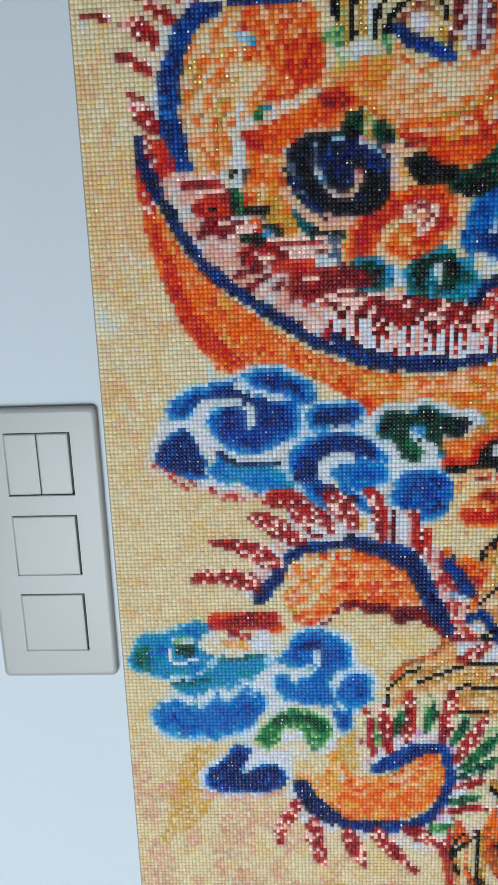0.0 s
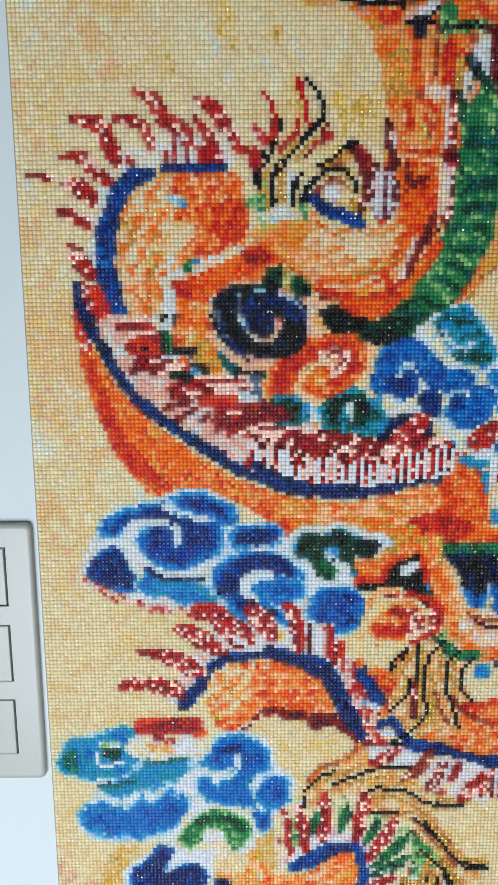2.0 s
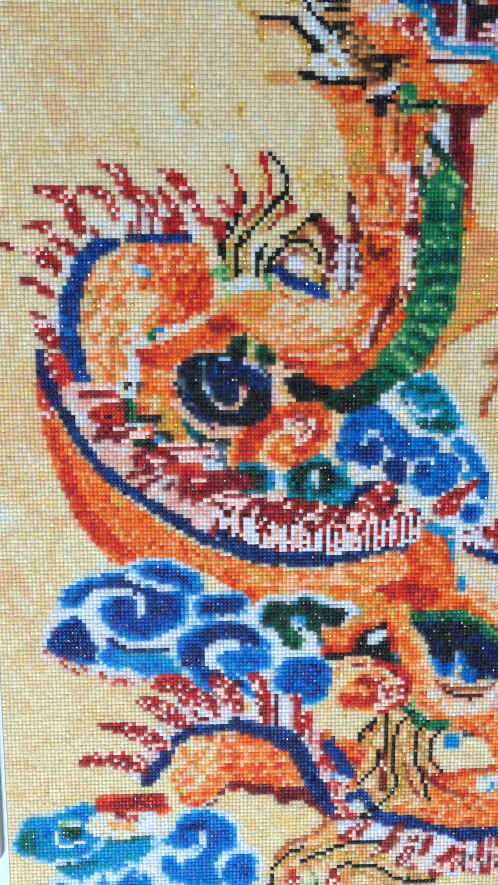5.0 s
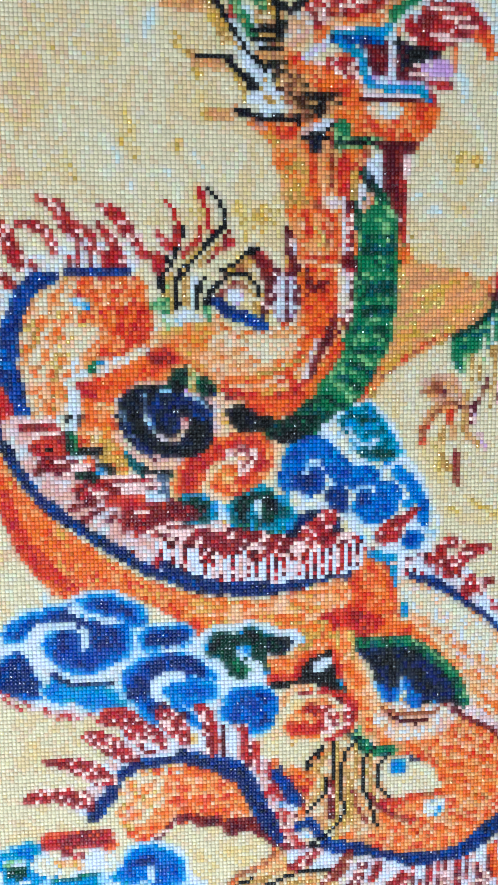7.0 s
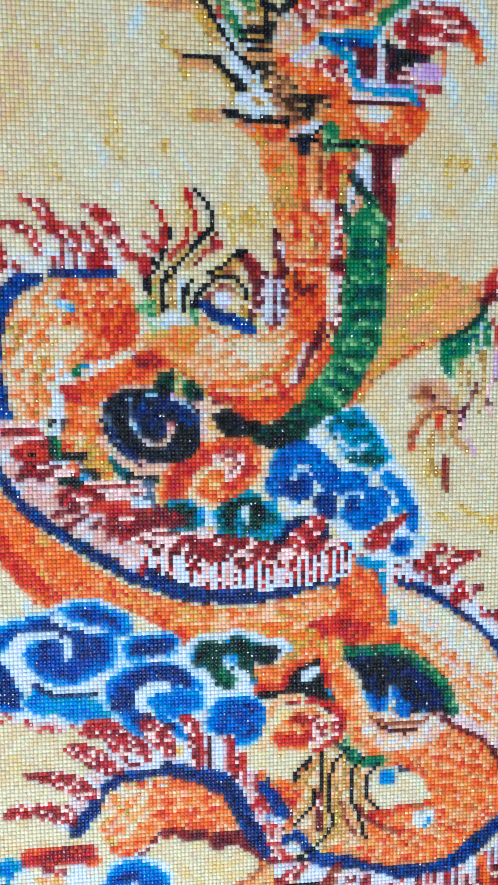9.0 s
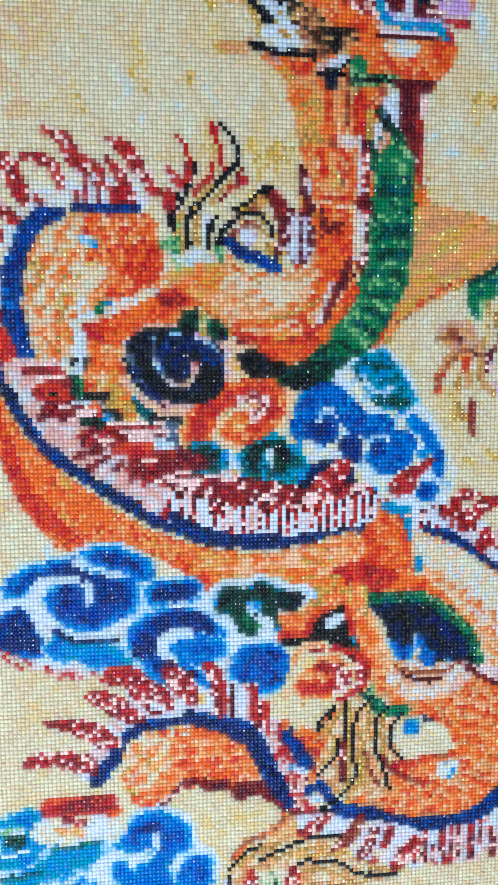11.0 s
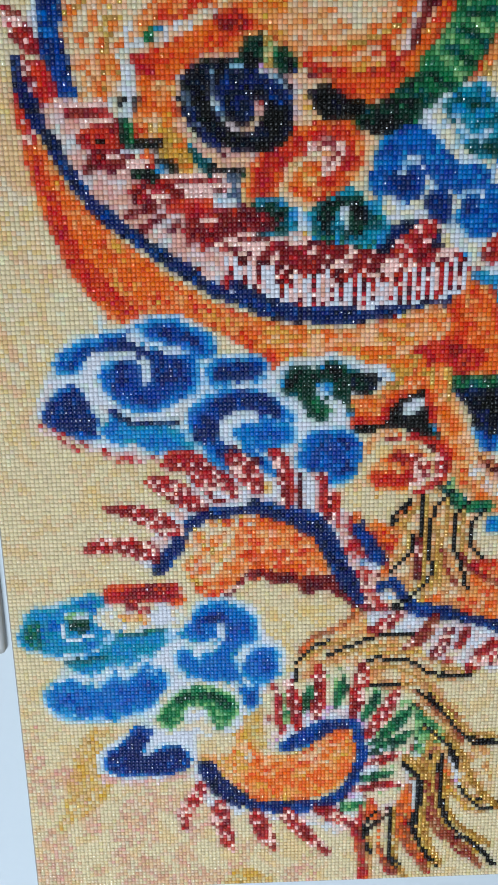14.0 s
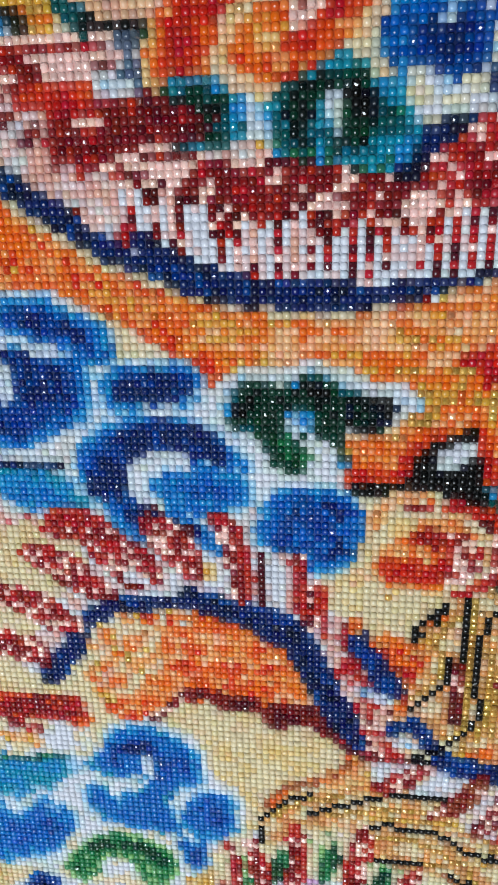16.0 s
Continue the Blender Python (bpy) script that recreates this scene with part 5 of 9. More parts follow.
tongue("dr:3,ab:3,rd:2", 4, "78 9, 72 15, 66.5 21")
tongue("rd:3,ab:4,dr:2", 4, "87 9.5, 85.5 16, 79.5 21, 77.5 23.5")
line("or:3,dor:3", 2, "63.5 55.5, 64 49, 65 45.5")
line("lg:2,gos:1", 1.4, "65.5 56, 66 48.5")
line("rd:4,ab:3", 4, "68 56.5, 69 50")
tongue("rd:3,ab:3", 4, "73 59.5, 71 55, 69.5 49.5")
line("dg:3,gn:3", 3, "71.5 58, 72.5 54")
line("rd:4,dor:2", 3.6, "75 62, 75.5 57.5, 77.5 53")
line("rd:2,ab:3", 2, "79.5 56.5, 77.5 50.5")
line("gn:3,dg:2", 2.4, "81.5 59.5, 79.5 54")
line("rd:4,ab:3", 4, "85 62.5, 83.5 56")
line("lg:3,wh:2,gn:1", 4, "92 54, 89.5 51")
tongue("rd:4,ab:3", 5, "95.5 59, 93.5 52.5, 88.5 47")
line("lg:4,gn:2,wh:1", 6, "96 54, 98.5 49, 100 44")
line("dg:3,gn:2", 1.4, "95 51.5, 100 50.5")
line("gn:3,lg:2,wh:2", 4, "92.5 42, 101 40.5")
line("dg:3", 1.2, "89.5 43, 98 45.5")
line("rd:3,pks:2", 1.6, "87.5 38, 95.5 38")
line("rd:4,ab:2", 2.4, "88 35, 95.5 36")
line("dg:4,gn:1", 2, "86.5 31.5, 92.5 31.5")
line("lg:3,gos:1", 3, "93.5 31.5, 98.5 33")
line("rd:2,pkw:3", 1.6, "85.5 29, 95.5 29")
line("rd:3,mr:2", 1.6, "81 27, 89.5 27")
line("lil:2,pks:3,pkw:2", 3, "89.5 27, 96.5 27.5")
line("gn:3,lg:2", 3, "82.5 23.5, 87 24")
line("rd:3,or:3", 3, "89 25, 90 20.5")
line("mr:3,ab:1", 1.6, "92.5 24.5, 94 22")
# flame tongues above the hump
tongue("rd:4,dr:4,ab:2", 6.4, "3 230, 9 229.5, 14 227, 18.5 222")
tongue("rd:4,dr:3,ab:3", 3.6, "11 234, 15 234, 18 231.5, 20.5 229.5")
tongue("rd:5,dr:2,ab:2", 5.2, "13 243, 18 242, 21 238, 23.5 232.5")
tongue("rd:4,dr:2,ab:2", 3.2, "23 243, 28.5 242, 31.5 238.5, 33 233.5")
tongue("rd:4,dr:3,ab:2", 4.0, "28 249, 31.5 246.5, 35 243, 35.5 240.5")
tongue("rd:5,dr:1,ab:1", 2.7, "35.5 246, 38 242, 42 237, 42.5 235.5")
tongue("rd:5,ab:2", 3.7, "42 247, 46.5 244.5, 51 239.5, 54.5 234.5")
tongue("rd:5,dr:3,ab:2", 5.2, "42.5 242, 44.5 239.5, 47 236.5, 47.5 232.5")
tongue("dr:3,rd:2", 2.4, "44 236.5, 44 232")
tongue("rd:3,pkw:1", 2.1, "56.5 240, 58 238, 59.5 236")
line("rd:3", 2.2, "56.5 234.5, 57 231.5")
tongue("dr:4,rd:2,ab:2", 4.8, "8 220.5, 12 220.5, 16 217.5, 17 214")
tongue("rd:3,mr:1", 2.4, "38 236.5, 38.5 232.5")
tongue("rd:3", 2.4, "40.5 237.5, 41.5 233")
line("dr:2,pkw:2", 1.4, "21 229.5, 18 229.5")
line("rd:3", 1.6, "27 235, 28 232.5")
line("rd:3,pkw:1", 1.6, "35 235.5, 35.5 233")
# finer beadwork: hump
fill("dor:5,rd:2,or:3", "42.5 228, 52 227.5, 54.5 220.5, 54.5 215, 47.5 212.5, 42.5 214, 40 217.5, 43.5 222.5")
line("cr:3,wh:3", 2.2, "36.5 218.5, 35 212, 34 207")
line("or:5,dor:3", 4, "59 212.5, 51 208.5, 45.5 203.5, 40 202.5")
line("rd:4,dr:2", 3, "54 211, 59 211")
line("wh:4,cr:3", 2.4, "53.5 214, 48.5 211.5, 43.5 208.5, 36 206")
line("wh:5,gy:2", 2.6, "35 205.5, 35 201, 35.5 197")
fill("rd:4,dor:4", "36.5 204.5, 41 205, 41 201, 37.5 201")
fill("wh:6,gy:1", "31 194.5, 33.5 196.5, 37 196, 36 192.5, 32.5 192.5")
line("bk", 1.2, "33.5 196.5, 34.5 196.5")
line("bk:2,mr:2", 1.6, "37 196, 37 193")
fill("dg:3,gn:4", "32.5 192, 36 192, 35.5 188, 33 188")
fill("dor:5,rd:3", "26 190.5, 32.5 191.5, 33 186.5, 27 186.5")
fill("ink:2", "28.5 189.5, 30 189.5, 30 188, 28.5 188")
fill("or:4,oc:3,lor:2", "38 194.5, 44 195.5, 44 188, 37.5 188.5")
line("wh:6", 2, "34 185.5, 40 186")
line("bk", 1.2, "34 187.5, 40.5 187.5")
# finer beadwork: clouds beside the breast
fill("wh:7,gy:2", "96 192, 99.5 196, 108 199.5, 115 193, 118 185.5, 121.5 176.5, 123.5 168, 121.5 160, 112.5 160, 107 162.5, 101 170.5, 91.5 173.5, 87 176, 85.5 181, 89.5 188.5, 95 190.5")
ramp("lb:3,bl:3>bl:3,nb:2>nb:3,nv:2", "86.5 178, 87.5 184, 91 189, 96.5 189.5, 100 187, 103 183, 104.5 181, 112 181.5, 112.5 179.5, 106 178, 100.5 178.5, 98 180, 97 175.5, 91.5 175, 89 176")
line("wh:6,lb:1", 1.4, "101 180, 98 181, 96.5 184, 93 185, 92 182")
line("nv:4,ink:1", 4, "93 179, 95.5 176.5")
ramp("bl:2,nb:2>nv:5", "96.5 175.5, 100 177.5, 103 175.5, 102.5 172, 98 173")
ramp("tq:3,lb:3>tq:4,lb:1>tq:3,dt:2", "100 194, 102.5 196.5, 107.5 199, 111 195.5, 113 192, 116.5 187.5, 115 184.5, 110 184, 104 186, 101.5 189.5")
line("wh:6", 1.5, "103 192.5, 103.5 189.5, 106.5 188, 109 188.5, 109.5 190")
line("dg:3,dt:3", 2.8, "107 186, 113.5 186")
line("nv:2,dt:3", 2, "102.5 194, 106.5 195")
ramp("lb:3,bl:3>bl:4>bl:3,nb:3", "103.5 181, 109 181.5, 114 179.5, 115.5 175.5, 115 171, 111 167.5, 107 167.5, 104.5 171, 104 175, 107 177, 104 178.5")
line("wh:6", 1.4, "104 171.5, 104 175.5, 106.5 177, 110 176.5")
line("nv:4,nb:2", 3, "107 174, 108 168.5")
ramp("lb:4,bl:2>bl:4", "115 181.5, 119 179.5, 121.5 175, 123 169.5, 119 172, 117.5 176.5")
line("wh:6", 1.4, "116 179.5, 117 175, 116 172")
ramp("lb:2,bl:3>nb:4,nv:1", "118 167, 122.5 168, 122.5 162.5, 117.5 161, 116.5 163.5")
line("lb:3,tq:2", 2.4, "107 166.5, 107.5 164")
line("lb:3,tq:2", 2.4, "110 159.5, 113.5 158.5")
tongue("rd:5,ab:3", 6.5, "122.5 172, 116.5 170, 111 166, 110 162.5")
fill("nv:3,ink:4", "91.5 169.5, 97 171.5, 96 168.5, 91.5 165.5")
tongue("rd:5,ab:3,dr:1", 6, "100.5 172, 96 168, 91.5 162")
fill("nv:3,ink:3", "100 169, 102 165.5, 99.5 163, 98 165")
# finer beadwork: blue spiral and the flames under it
fill("wh:6,pkw:3,gy:1", "44.5 116, 52 117.5, 57.5 119, 67 117, 68.5 109.5, 59 108.5, 48 108.5")
ramp("lb:3,bl:2>bl:2,nb:2>nv:4,nb:2", "50 139.5, 51 142, 56 142.5, 62 142.5, 63 139.5, 61.5 138, 55.5 137.5, 50.5 137.5")
ramp("lb:3,bl:2>bl:4>bl:3,nb:2", "45 128, 46 132, 50.5 135, 57 136, 62 135, 66 132.5, 69 128.5, 69 124, 65 122, 60 121.5, 56.5 123, 54.5 120.5, 54 117.5, 51 118, 48.5 122.5, 46 125")
line("nv:5,nb:2", 5, "48.5 126, 51 130.5, 56 133, 61.5 132.5, 63.5 131")
line("nv:4,nb:2", 3, "51 125.5, 52.5 121.5")
line("wh:6,gy:1", 3.2, "59.5 129.5, 56 129, 53.5 127.5, 53.5 125, 55.5 123")
ramp("lb:4,bl:2>bl:4,lb:1>bl:3,nb:2", "55.5 126.5, 58.5 128, 64.5 128.5, 68.5 127, 68 123.5, 63 122, 57.5 122.5")
line("bl:4,lb:2", 3.4, "57.5 121, 61.5 118.5, 65.5 116.5")
line("nv:3,mr:2", 1.8, "54 122.5, 58 120, 61.5 119")
tongue("rd:5,dr:3,ab:2", 5.5, "35.5 115, 39.5 113.5, 42.5 111.5, 45 108.5")
tongue("rd:4,dor:3,ab:2", 6, "39.5 120.5, 44 119.5, 47.5 117, 49 113")
tongue("dr:4,rd:3,ab:4", 7, "54 120.5, 57 117.5, 60.5 113")
tongue("dr:3,ab:3,rd:2", 3, "50 117.5, 53 114.5, 55 111")
line("rd:5,dr:1", 2, "64 121.5, 66.5 119.5, 68 115, 68.5 111.5")
line("dr:4,ab:3", 2, "65 119, 66.5 113.5, 67 109")
line("ye:3,oc:1", 1.6, "63 113.5, 63 111.5")
thin("dr", "49 110, 52 109.5")
# finer beadwork: middle hump
scale("cr:2,gy:3,pe:3,oc:3>or:5,dor:3,lor:2", "42 95.5, 45 101, 48.5 104.5, 56.5 105, 63.5 105, 68.5 104, 68 90.5, 58 90, 52.5 86, 46.5 85.5, 44.5 90.5")
fill("gy:3,wh:2,pe:2", "46 99.5, 49 100, 48 96.5, 46 96.5")
fill("gy:3,wh:2,pe:2,oc:1", "51.5 102.5, 55 103.5, 54.5 100, 51.5 99")
line("oc:4,go:2", 2, "42.5 95, 44.5 91, 46 88.5")
line("dor:5,or:2", 2.4, "46 87, 51.5 86")
line("dr:3,mr:2,ab:2", 2, "52 84.5, 54.5 87.5, 58 90.5, 62 90.5")
line("dr:4,mr:3", 3, "63.5 90, 68.5 89.5")
line("dr:5,mr:3", 4, "72 88, 76.5 88, 79.5 87")
line("dr:4,mr:2,rd:2", 2.4, "80 87, 85.5 82, 90 80")
fill("pks:3,pkw:3,rd:2", "79.5 104, 82.5 105, 83.5 97, 85.5 91, 82 92.5, 80 98")
line("dr:3,rd:3", 2, "83 104.5, 84 96.5")
line("or:4,lor:1", 1.6, "84 105, 84.5 100")
line("nv:5,nb:3", 4.4, "68.5 105.5, 74 103.5, 77.5 98.5, 80 92.5, 82.5 88, 85 84.5")
fill("nv:4,nb:4", "85 101.5, 87 100, 89.5 97.5, 90.5 94, 92 92.5, 91.5 90.5, 89.5 92, 87 94, 85 98.5")
line("wh:3,lb:2", 2, "86 93, 88.5 92")
fill("rd:3,pks:3,ab:3,mr:1", "85 91.5, 89.5 90, 89 85, 90 80.5, 87 81.5, 85.5 85.5")
fill("or:5,rd:2,tn:2", "89 100.5, 94 102, 95 96, 93 89.5, 98 91, 99 84.5, 96 82.5, 94.5 87.5, 90.5 88.5")
line("rd:4,mr:1", 1.6, "90 97.5, 93.5 96.5")
fill("nv:4,nb:4", "89.5 87, 94 88, 95.5 84.5, 94.5 82, 92.5 84")
fill("wh:5,gy:1", "91 84, 93 84, 92 81.5")
# finer beadwork: hair strands
thin("bk", "102.5 108, 102 103, 102.5 94.5, 102.5 88, 100.5 84, 96.5 81.5, 90.5 79.5")
thin("gos", "103.5 108, 103.5 98.5, 103.5 89.5, 101.5 84, 97.5 81")
thin("bk", "98.5 105.5, 99 99")
thin("gos", "97 105.5, 97.5 98")
thin("gos", "99.5 106, 100 99.5")
thin("bk", "97 96.5, 96.5 94.5, 94.5 91.5, 92.5 89.5")
thin("gos", "98 98, 97.5 95, 95.5 92")
thin("ab", "99.5 97, 99.5 89")
line("nv:5,nb:3", 3, "98.5 81, 102.5 80.5, 107 79.5")
fill("wh:6,gy:2", "92.5 75.5, 94.5 77, 99 77, 98.5 74, 93.5 73.5")
tongue("rd:4,ab:4,mr:2", 3.4, "85.5 73.5, 90 74.5, 92.5 78")
tongue("rd:3,or:2,mr:3", 4, "96 69, 100.5 71, 103 76.5")
thin("bk", "68.5 60.5, 69.5 66, 73 69.5, 77.5 72")
thin("bk", "77.5 66.5, 81 68.5, 85.5 71.5, 99 72.5")
thin("bk", "86 66, 95 67.5, 100 65.5, 106 62.5")
thin("bk", "88 60, 96 60.5")
thin("gos", "78.5 65.5, 85.5 70, 96.5 71")
thin("gos", "87.5 67.5, 100 67, 105 65")
thin("gos", "89.5 64, 99.5 63")
line("br:3,tn:2", 1.4, "70 69, 75 73.5, 82 76.5, 85 79.5")
line("or:3,tn:2", 1.6, "75 68.5, 79.5 73")
fill("gn:4,dg:4", "71.5 59.5, 74 61.5, 74 54.5, 71.5 54.5")
fill("rd:5,dor:3,ab:2", "74 61.5, 77 64, 79.5 58, 78.5 54, 75.5 54")
fill("gn:3,dg:3", "80 59, 82 62.5, 82.5 57.5, 80.5 55")
fill("rd:4,ab:4,mr:1", "83 65, 86 64, 86.5 56, 83.5 56")
# finer beadwork: lower clouds
line("dor:5,rd:3", 3.4, "26.5 87, 33 87, 39.5 87.5")
line("or:4,dor:4", 3.4, "35.5 85, 40.5 85")
line("pe:3,pkw:3", 1.8, "26.5 84.5, 32.5 84.5")
line("rd:4,dor:2", 2, "29 82.5, 33.5 81")
ramp("tq:4,lb:2>lb:3,tq:3", "24 74.5, 31.5 76, 37.5 77.5, 38 74.5, 34.5 70, 28 67.5, 22.5 67")
ramp("lb:4,bl:1>bl:4,lb:2", "21.5 58, 28.5 62.5, 31 66.5, 35.5 66, 37.5 62.5, 35 58, 28.5 53.5, 20.5 52.5")
fill("wh:7,gy:2", "40 75, 43 81.5, 49.5 85.5, 56 84, 60.5 80.5, 62 74.5, 66.5 71.5, 66 61.5, 61 58.5, 53.5 60.5, 45.5 61.5, 39 64, 39 69")
ramp("lb:4,tq:1,bl:1>bl:5,lb:1>bl:4,nb:1", "41.5 75, 43.5 80, 49.5 84, 55 82.5, 59 79, 60.5 75.5, 59 72.5, 55.5 71, 54.5 67.5, 57 64.5, 53.5 61.5, 46.5 62.5, 42 64.5, 40 67.5, 41 70.5, 43.5 71, 45 67.5, 46.5 69.5, 50 71.5, 48.5 74, 44.5 73")
ramp("lb:3,bl:3>bl:4,nb:1", "56 66.5, 58.5 70, 62.5 71.5, 65 69, 65 64, 62.5 61, 58 61.5")
line("nb:3,nv:3", 2.6, "46.5 79, 51.5 79.5")
line("wh:6,lb:1", 2, "51 77.5, 51 74.5, 49.5 72")
line("wh:5,gy:1", 1.8, "56.5 71, 56 68")
ramp("bl:3,lb:2>nb:3,bl:2", "55 59, 60 60.5, 60 56, 57.5 53.5, 56 56")
ramp("lg:3,gn:3>gn:5,dg:2", "34.5 52.5, 38 57.5, 44.5 60, 51.5 59, 55 56, 54.5 51.5, 50 52.5, 45 53, 43 50, 37 48.5")
line("lg:4,go:2", 3, "47 52, 51 50.5")
line("dg:4,gn:1", 2, "41.5 57, 49.5 58.5")
line("wh:4,pkw:2", 2, "43.5 55.5, 44 52.5")
# finer beadwork: crimson strokes beside the claw
fill("rd:3,dr:5,mr:2", "40.5 182, 55 181.5, 55.5 178, 57.5 177.5, 57 174, 60 173.5, 66.5 173.5, 70.5 169, 71.5 161.5, 64.5 161.5, 59.5 163.5, 55.5 164.5, 51 166.5, 48.5 167.5, 47.5 170.5, 43.5 173.5, 41 175, 39 176.5, 43 179")
line("pks:6,pe:1", 2.2, "31 180, 33 177")
fill("pks:7,pe:2,gy:1", "29.5 181.5, 33.5 182, 35 180, 34.5 177.5, 32.5 176, 29 177")
fill("rd:5,dr:2", "35 180, 36.5 180.5, 37 178.5, 35 176.5, 34.5 177")
fill("pks:5,pe:2,wh:1", "34.5 175.5, 39.5 178.5, 41.5 178, 38 175.5, 35 172.5, 33 173.5")
line("dr:5,mr:3", 1.6, "35 173.5, 39.5 177")
fill("pks:6,pe:2", "36.5 172.5, 42 175, 44 173.5, 44 170.5, 41.5 170, 47.5 170.5, 48.5 168, 45.5 167, 39.5 169.5, 37.5 171")
thin("dr", "38.5 171.5, 42 173.5")
thin("dr", "44.5 170.5, 46 168.5")
fill("wh:6,gy:1", "45.5 166, 50 167.5, 55 168.5, 53 165.5, 51.5 163, 49.5 163, 46.5 165")
fill("rd:5,dor:4", "43.5 177, 51 177, 51 173.5, 44 174")
line("or:4,dor:3,lor:1", 2, "45 177.5, 50 177")
line("pks:4,wh:3", 1.6, "50 177, 54.5 177.5")
fill("wh:6,gy:2", "51 177.5, 56.5 177.5, 58.5 175, 57 174, 53.5 174, 51 175.5")
thin("ab", "43.5 181, 49.5 180.5")
thin("ab", "44 179, 50.5 179")
thin("ab", "51 179.5, 54 179.5")
thin("ab", "44.5 178, 47 178")
thin("ab", "43 176.5, 45 177")
thin("ab", "52.5 179, 54 179")
thin("ab", "59.5 171.5, 62.5 171")
thin("ab", "56 170, 59.5 170")
thin("ab", "54.5 169, 59 169")
thin("ab", "57 166, 61 166.5")
thin("ab", "58.5 165.5, 64 165.5")
thin("ab", "56.5 164.5, 59.5 164.5")
thin("ab", "62 167.5, 65 167.5")
thin("ab", "62 164.5, 69 165")
fill("rd:6,dor:2", "53.5 165.5, 55.5 167, 55.5 163, 53.5 163")
line("rd:5,dor:3", 2, "57.5 162, 61 157.5")
thin("wh", "51.5 162, 53 161")
line("gn:3,dg:1", 1.2, "58 168.5, 60.5 168.5")
line("sl:6,nb:1", 2.6, "55 180, 55.5 177, 56.5 175.5")
# finer beadwork: lesser teal spiral
ramp("dt:3,lb:2>dg:5,dt:1", "59 175, 61.5 176.5, 66.5 177, 69 175, 70.5 172, 69.5 170, 67.5 169.5, 67 172, 66 173.5, 63 174, 59.5 174")
line("lb:4,tq:2", 1.4, "61 176.5, 64 177")
line("tq:3,lb:3", 1.6, "69 174.5, 70 171")
line("gn:3,tq:3,lb:1", 1.6, "63 169, 66 169, 69 170")
fill("dg:3,mr:4,dr:1", "62.5 173, 66.5 173, 66.5 170.5, 63.5 170.5")
# finer beadwork: orange and crimson spiral
fill("ye:3,cr:5,pe:1", "59.5 180.5, 60 177, 63.5 176, 67 176.5, 71.5 176.5, 73.5 177, 78 179, 82 179, 89.5 180.5, 86.5 185, 84 188.5, 73 190, 65.5 187")
line("ye:3,lor:3,or:1", 8, "62 178, 63.5 181.5, 67 185, 71.5 187.5, 76.5 189, 80 186.5, 80.5 184, 78 181.5, 73 179.5, 69.5 180")
line("or:4,lor:2", 6.6, "62.5 178, 64 181.5, 67.5 185, 71.5 187, 76.5 188.5, 80 186.5, 80 184, 77.5 181.5, 73 180, 70 180.5")
line("dor:4,rd:6", 4.8, "62.5 178.5, 64 181.5, 68 185, 72 187, 76.5 188.5, 79.5 186.5, 79.5 184, 77 182, 73 180.5, 70.5 181")
line("dr:6,rd:3,mr:1", 3, "72 187, 76.5 188, 79 186.5, 79 184, 76.5 182.5")
line("or:4,lor:3", 2, "69.5 183.5, 73 183.5, 75.5 183.5")
line("lor:3,ye:3", 1.6, "70 184.5, 74.5 184.5")
line("pe:4,cr:4,wh:1", 2, "67 177.5, 67.5 180, 68.5 182.5, 70 184")
thin("ab", "65 183.5, 66.5 183.5")
thin("ab", "67.5 185, 70.5 185.5")
thin("ab", "61.5 178.5, 64.5 178")
thin("ab", "72 187, 74 187")
thin("ab", "75.5 185.5, 78 185.5")
thin("ab", "75.5 184, 79 184")
thin("ab", "76.5 183, 78 183")
thin("ab", "71 181, 74 181")
line("wh:6,gy:1", 2, "70.5 170, 71 174, 73.5 176")
# finer beadwork: greater teal spiral
ramp("lb:5,tq:3>dt:3,gn:3,tq:1>dg:6,gn:1>dg:6", "72.5 172, 72.5 175, 75.5 177.5, 78 179, 82.5 178.5, 85.5 176.5, 88 174, 89.5 170.5, 88 168, 85 165.5, 83 167.5, 81 167.5, 78.5 167, 76.5 167, 74 168.5")
fill("dg:4,bk:5", "76.5 176, 80 177, 83 175, 84 171.5, 83.5 168.5, 80.5 168, 81 171.5, 80 173.5, 77.5 174, 77 172.5, 75.5 172.5")
fill("gn:4,dg:4", "73.5 174, 75.5 175, 76.5 170.5, 76 168.5, 74 169.5")
line("lb:4,gn:2", 2, "78 172, 78.5 170, 77 168")
line("wh:4,cr:3", 1.6, "78 173, 80 173.5, 80 170")
line("pb:3,lb:2", 1.2, "82 178.5, 85 176.5")
fill("gn:4,tq:1", "86 171.5, 87.5 172, 87.5 170, 86 170")
line("gn:4,tq:2", 2, "83.5 166, 86 166.5")
fill("bk:4,dbr:3,dg:2", "83.5 165, 88 165.5, 88.5 164, 85 163.5")
fill("nv:5,ink:2", "82 162.5, 84.5 164.5, 85.5 162, 83.5 161")
fill("dg:3,bk:2,mr:4", "72.5 167.5, 78 167.5, 80 166, 76 163.5, 73 164.5")
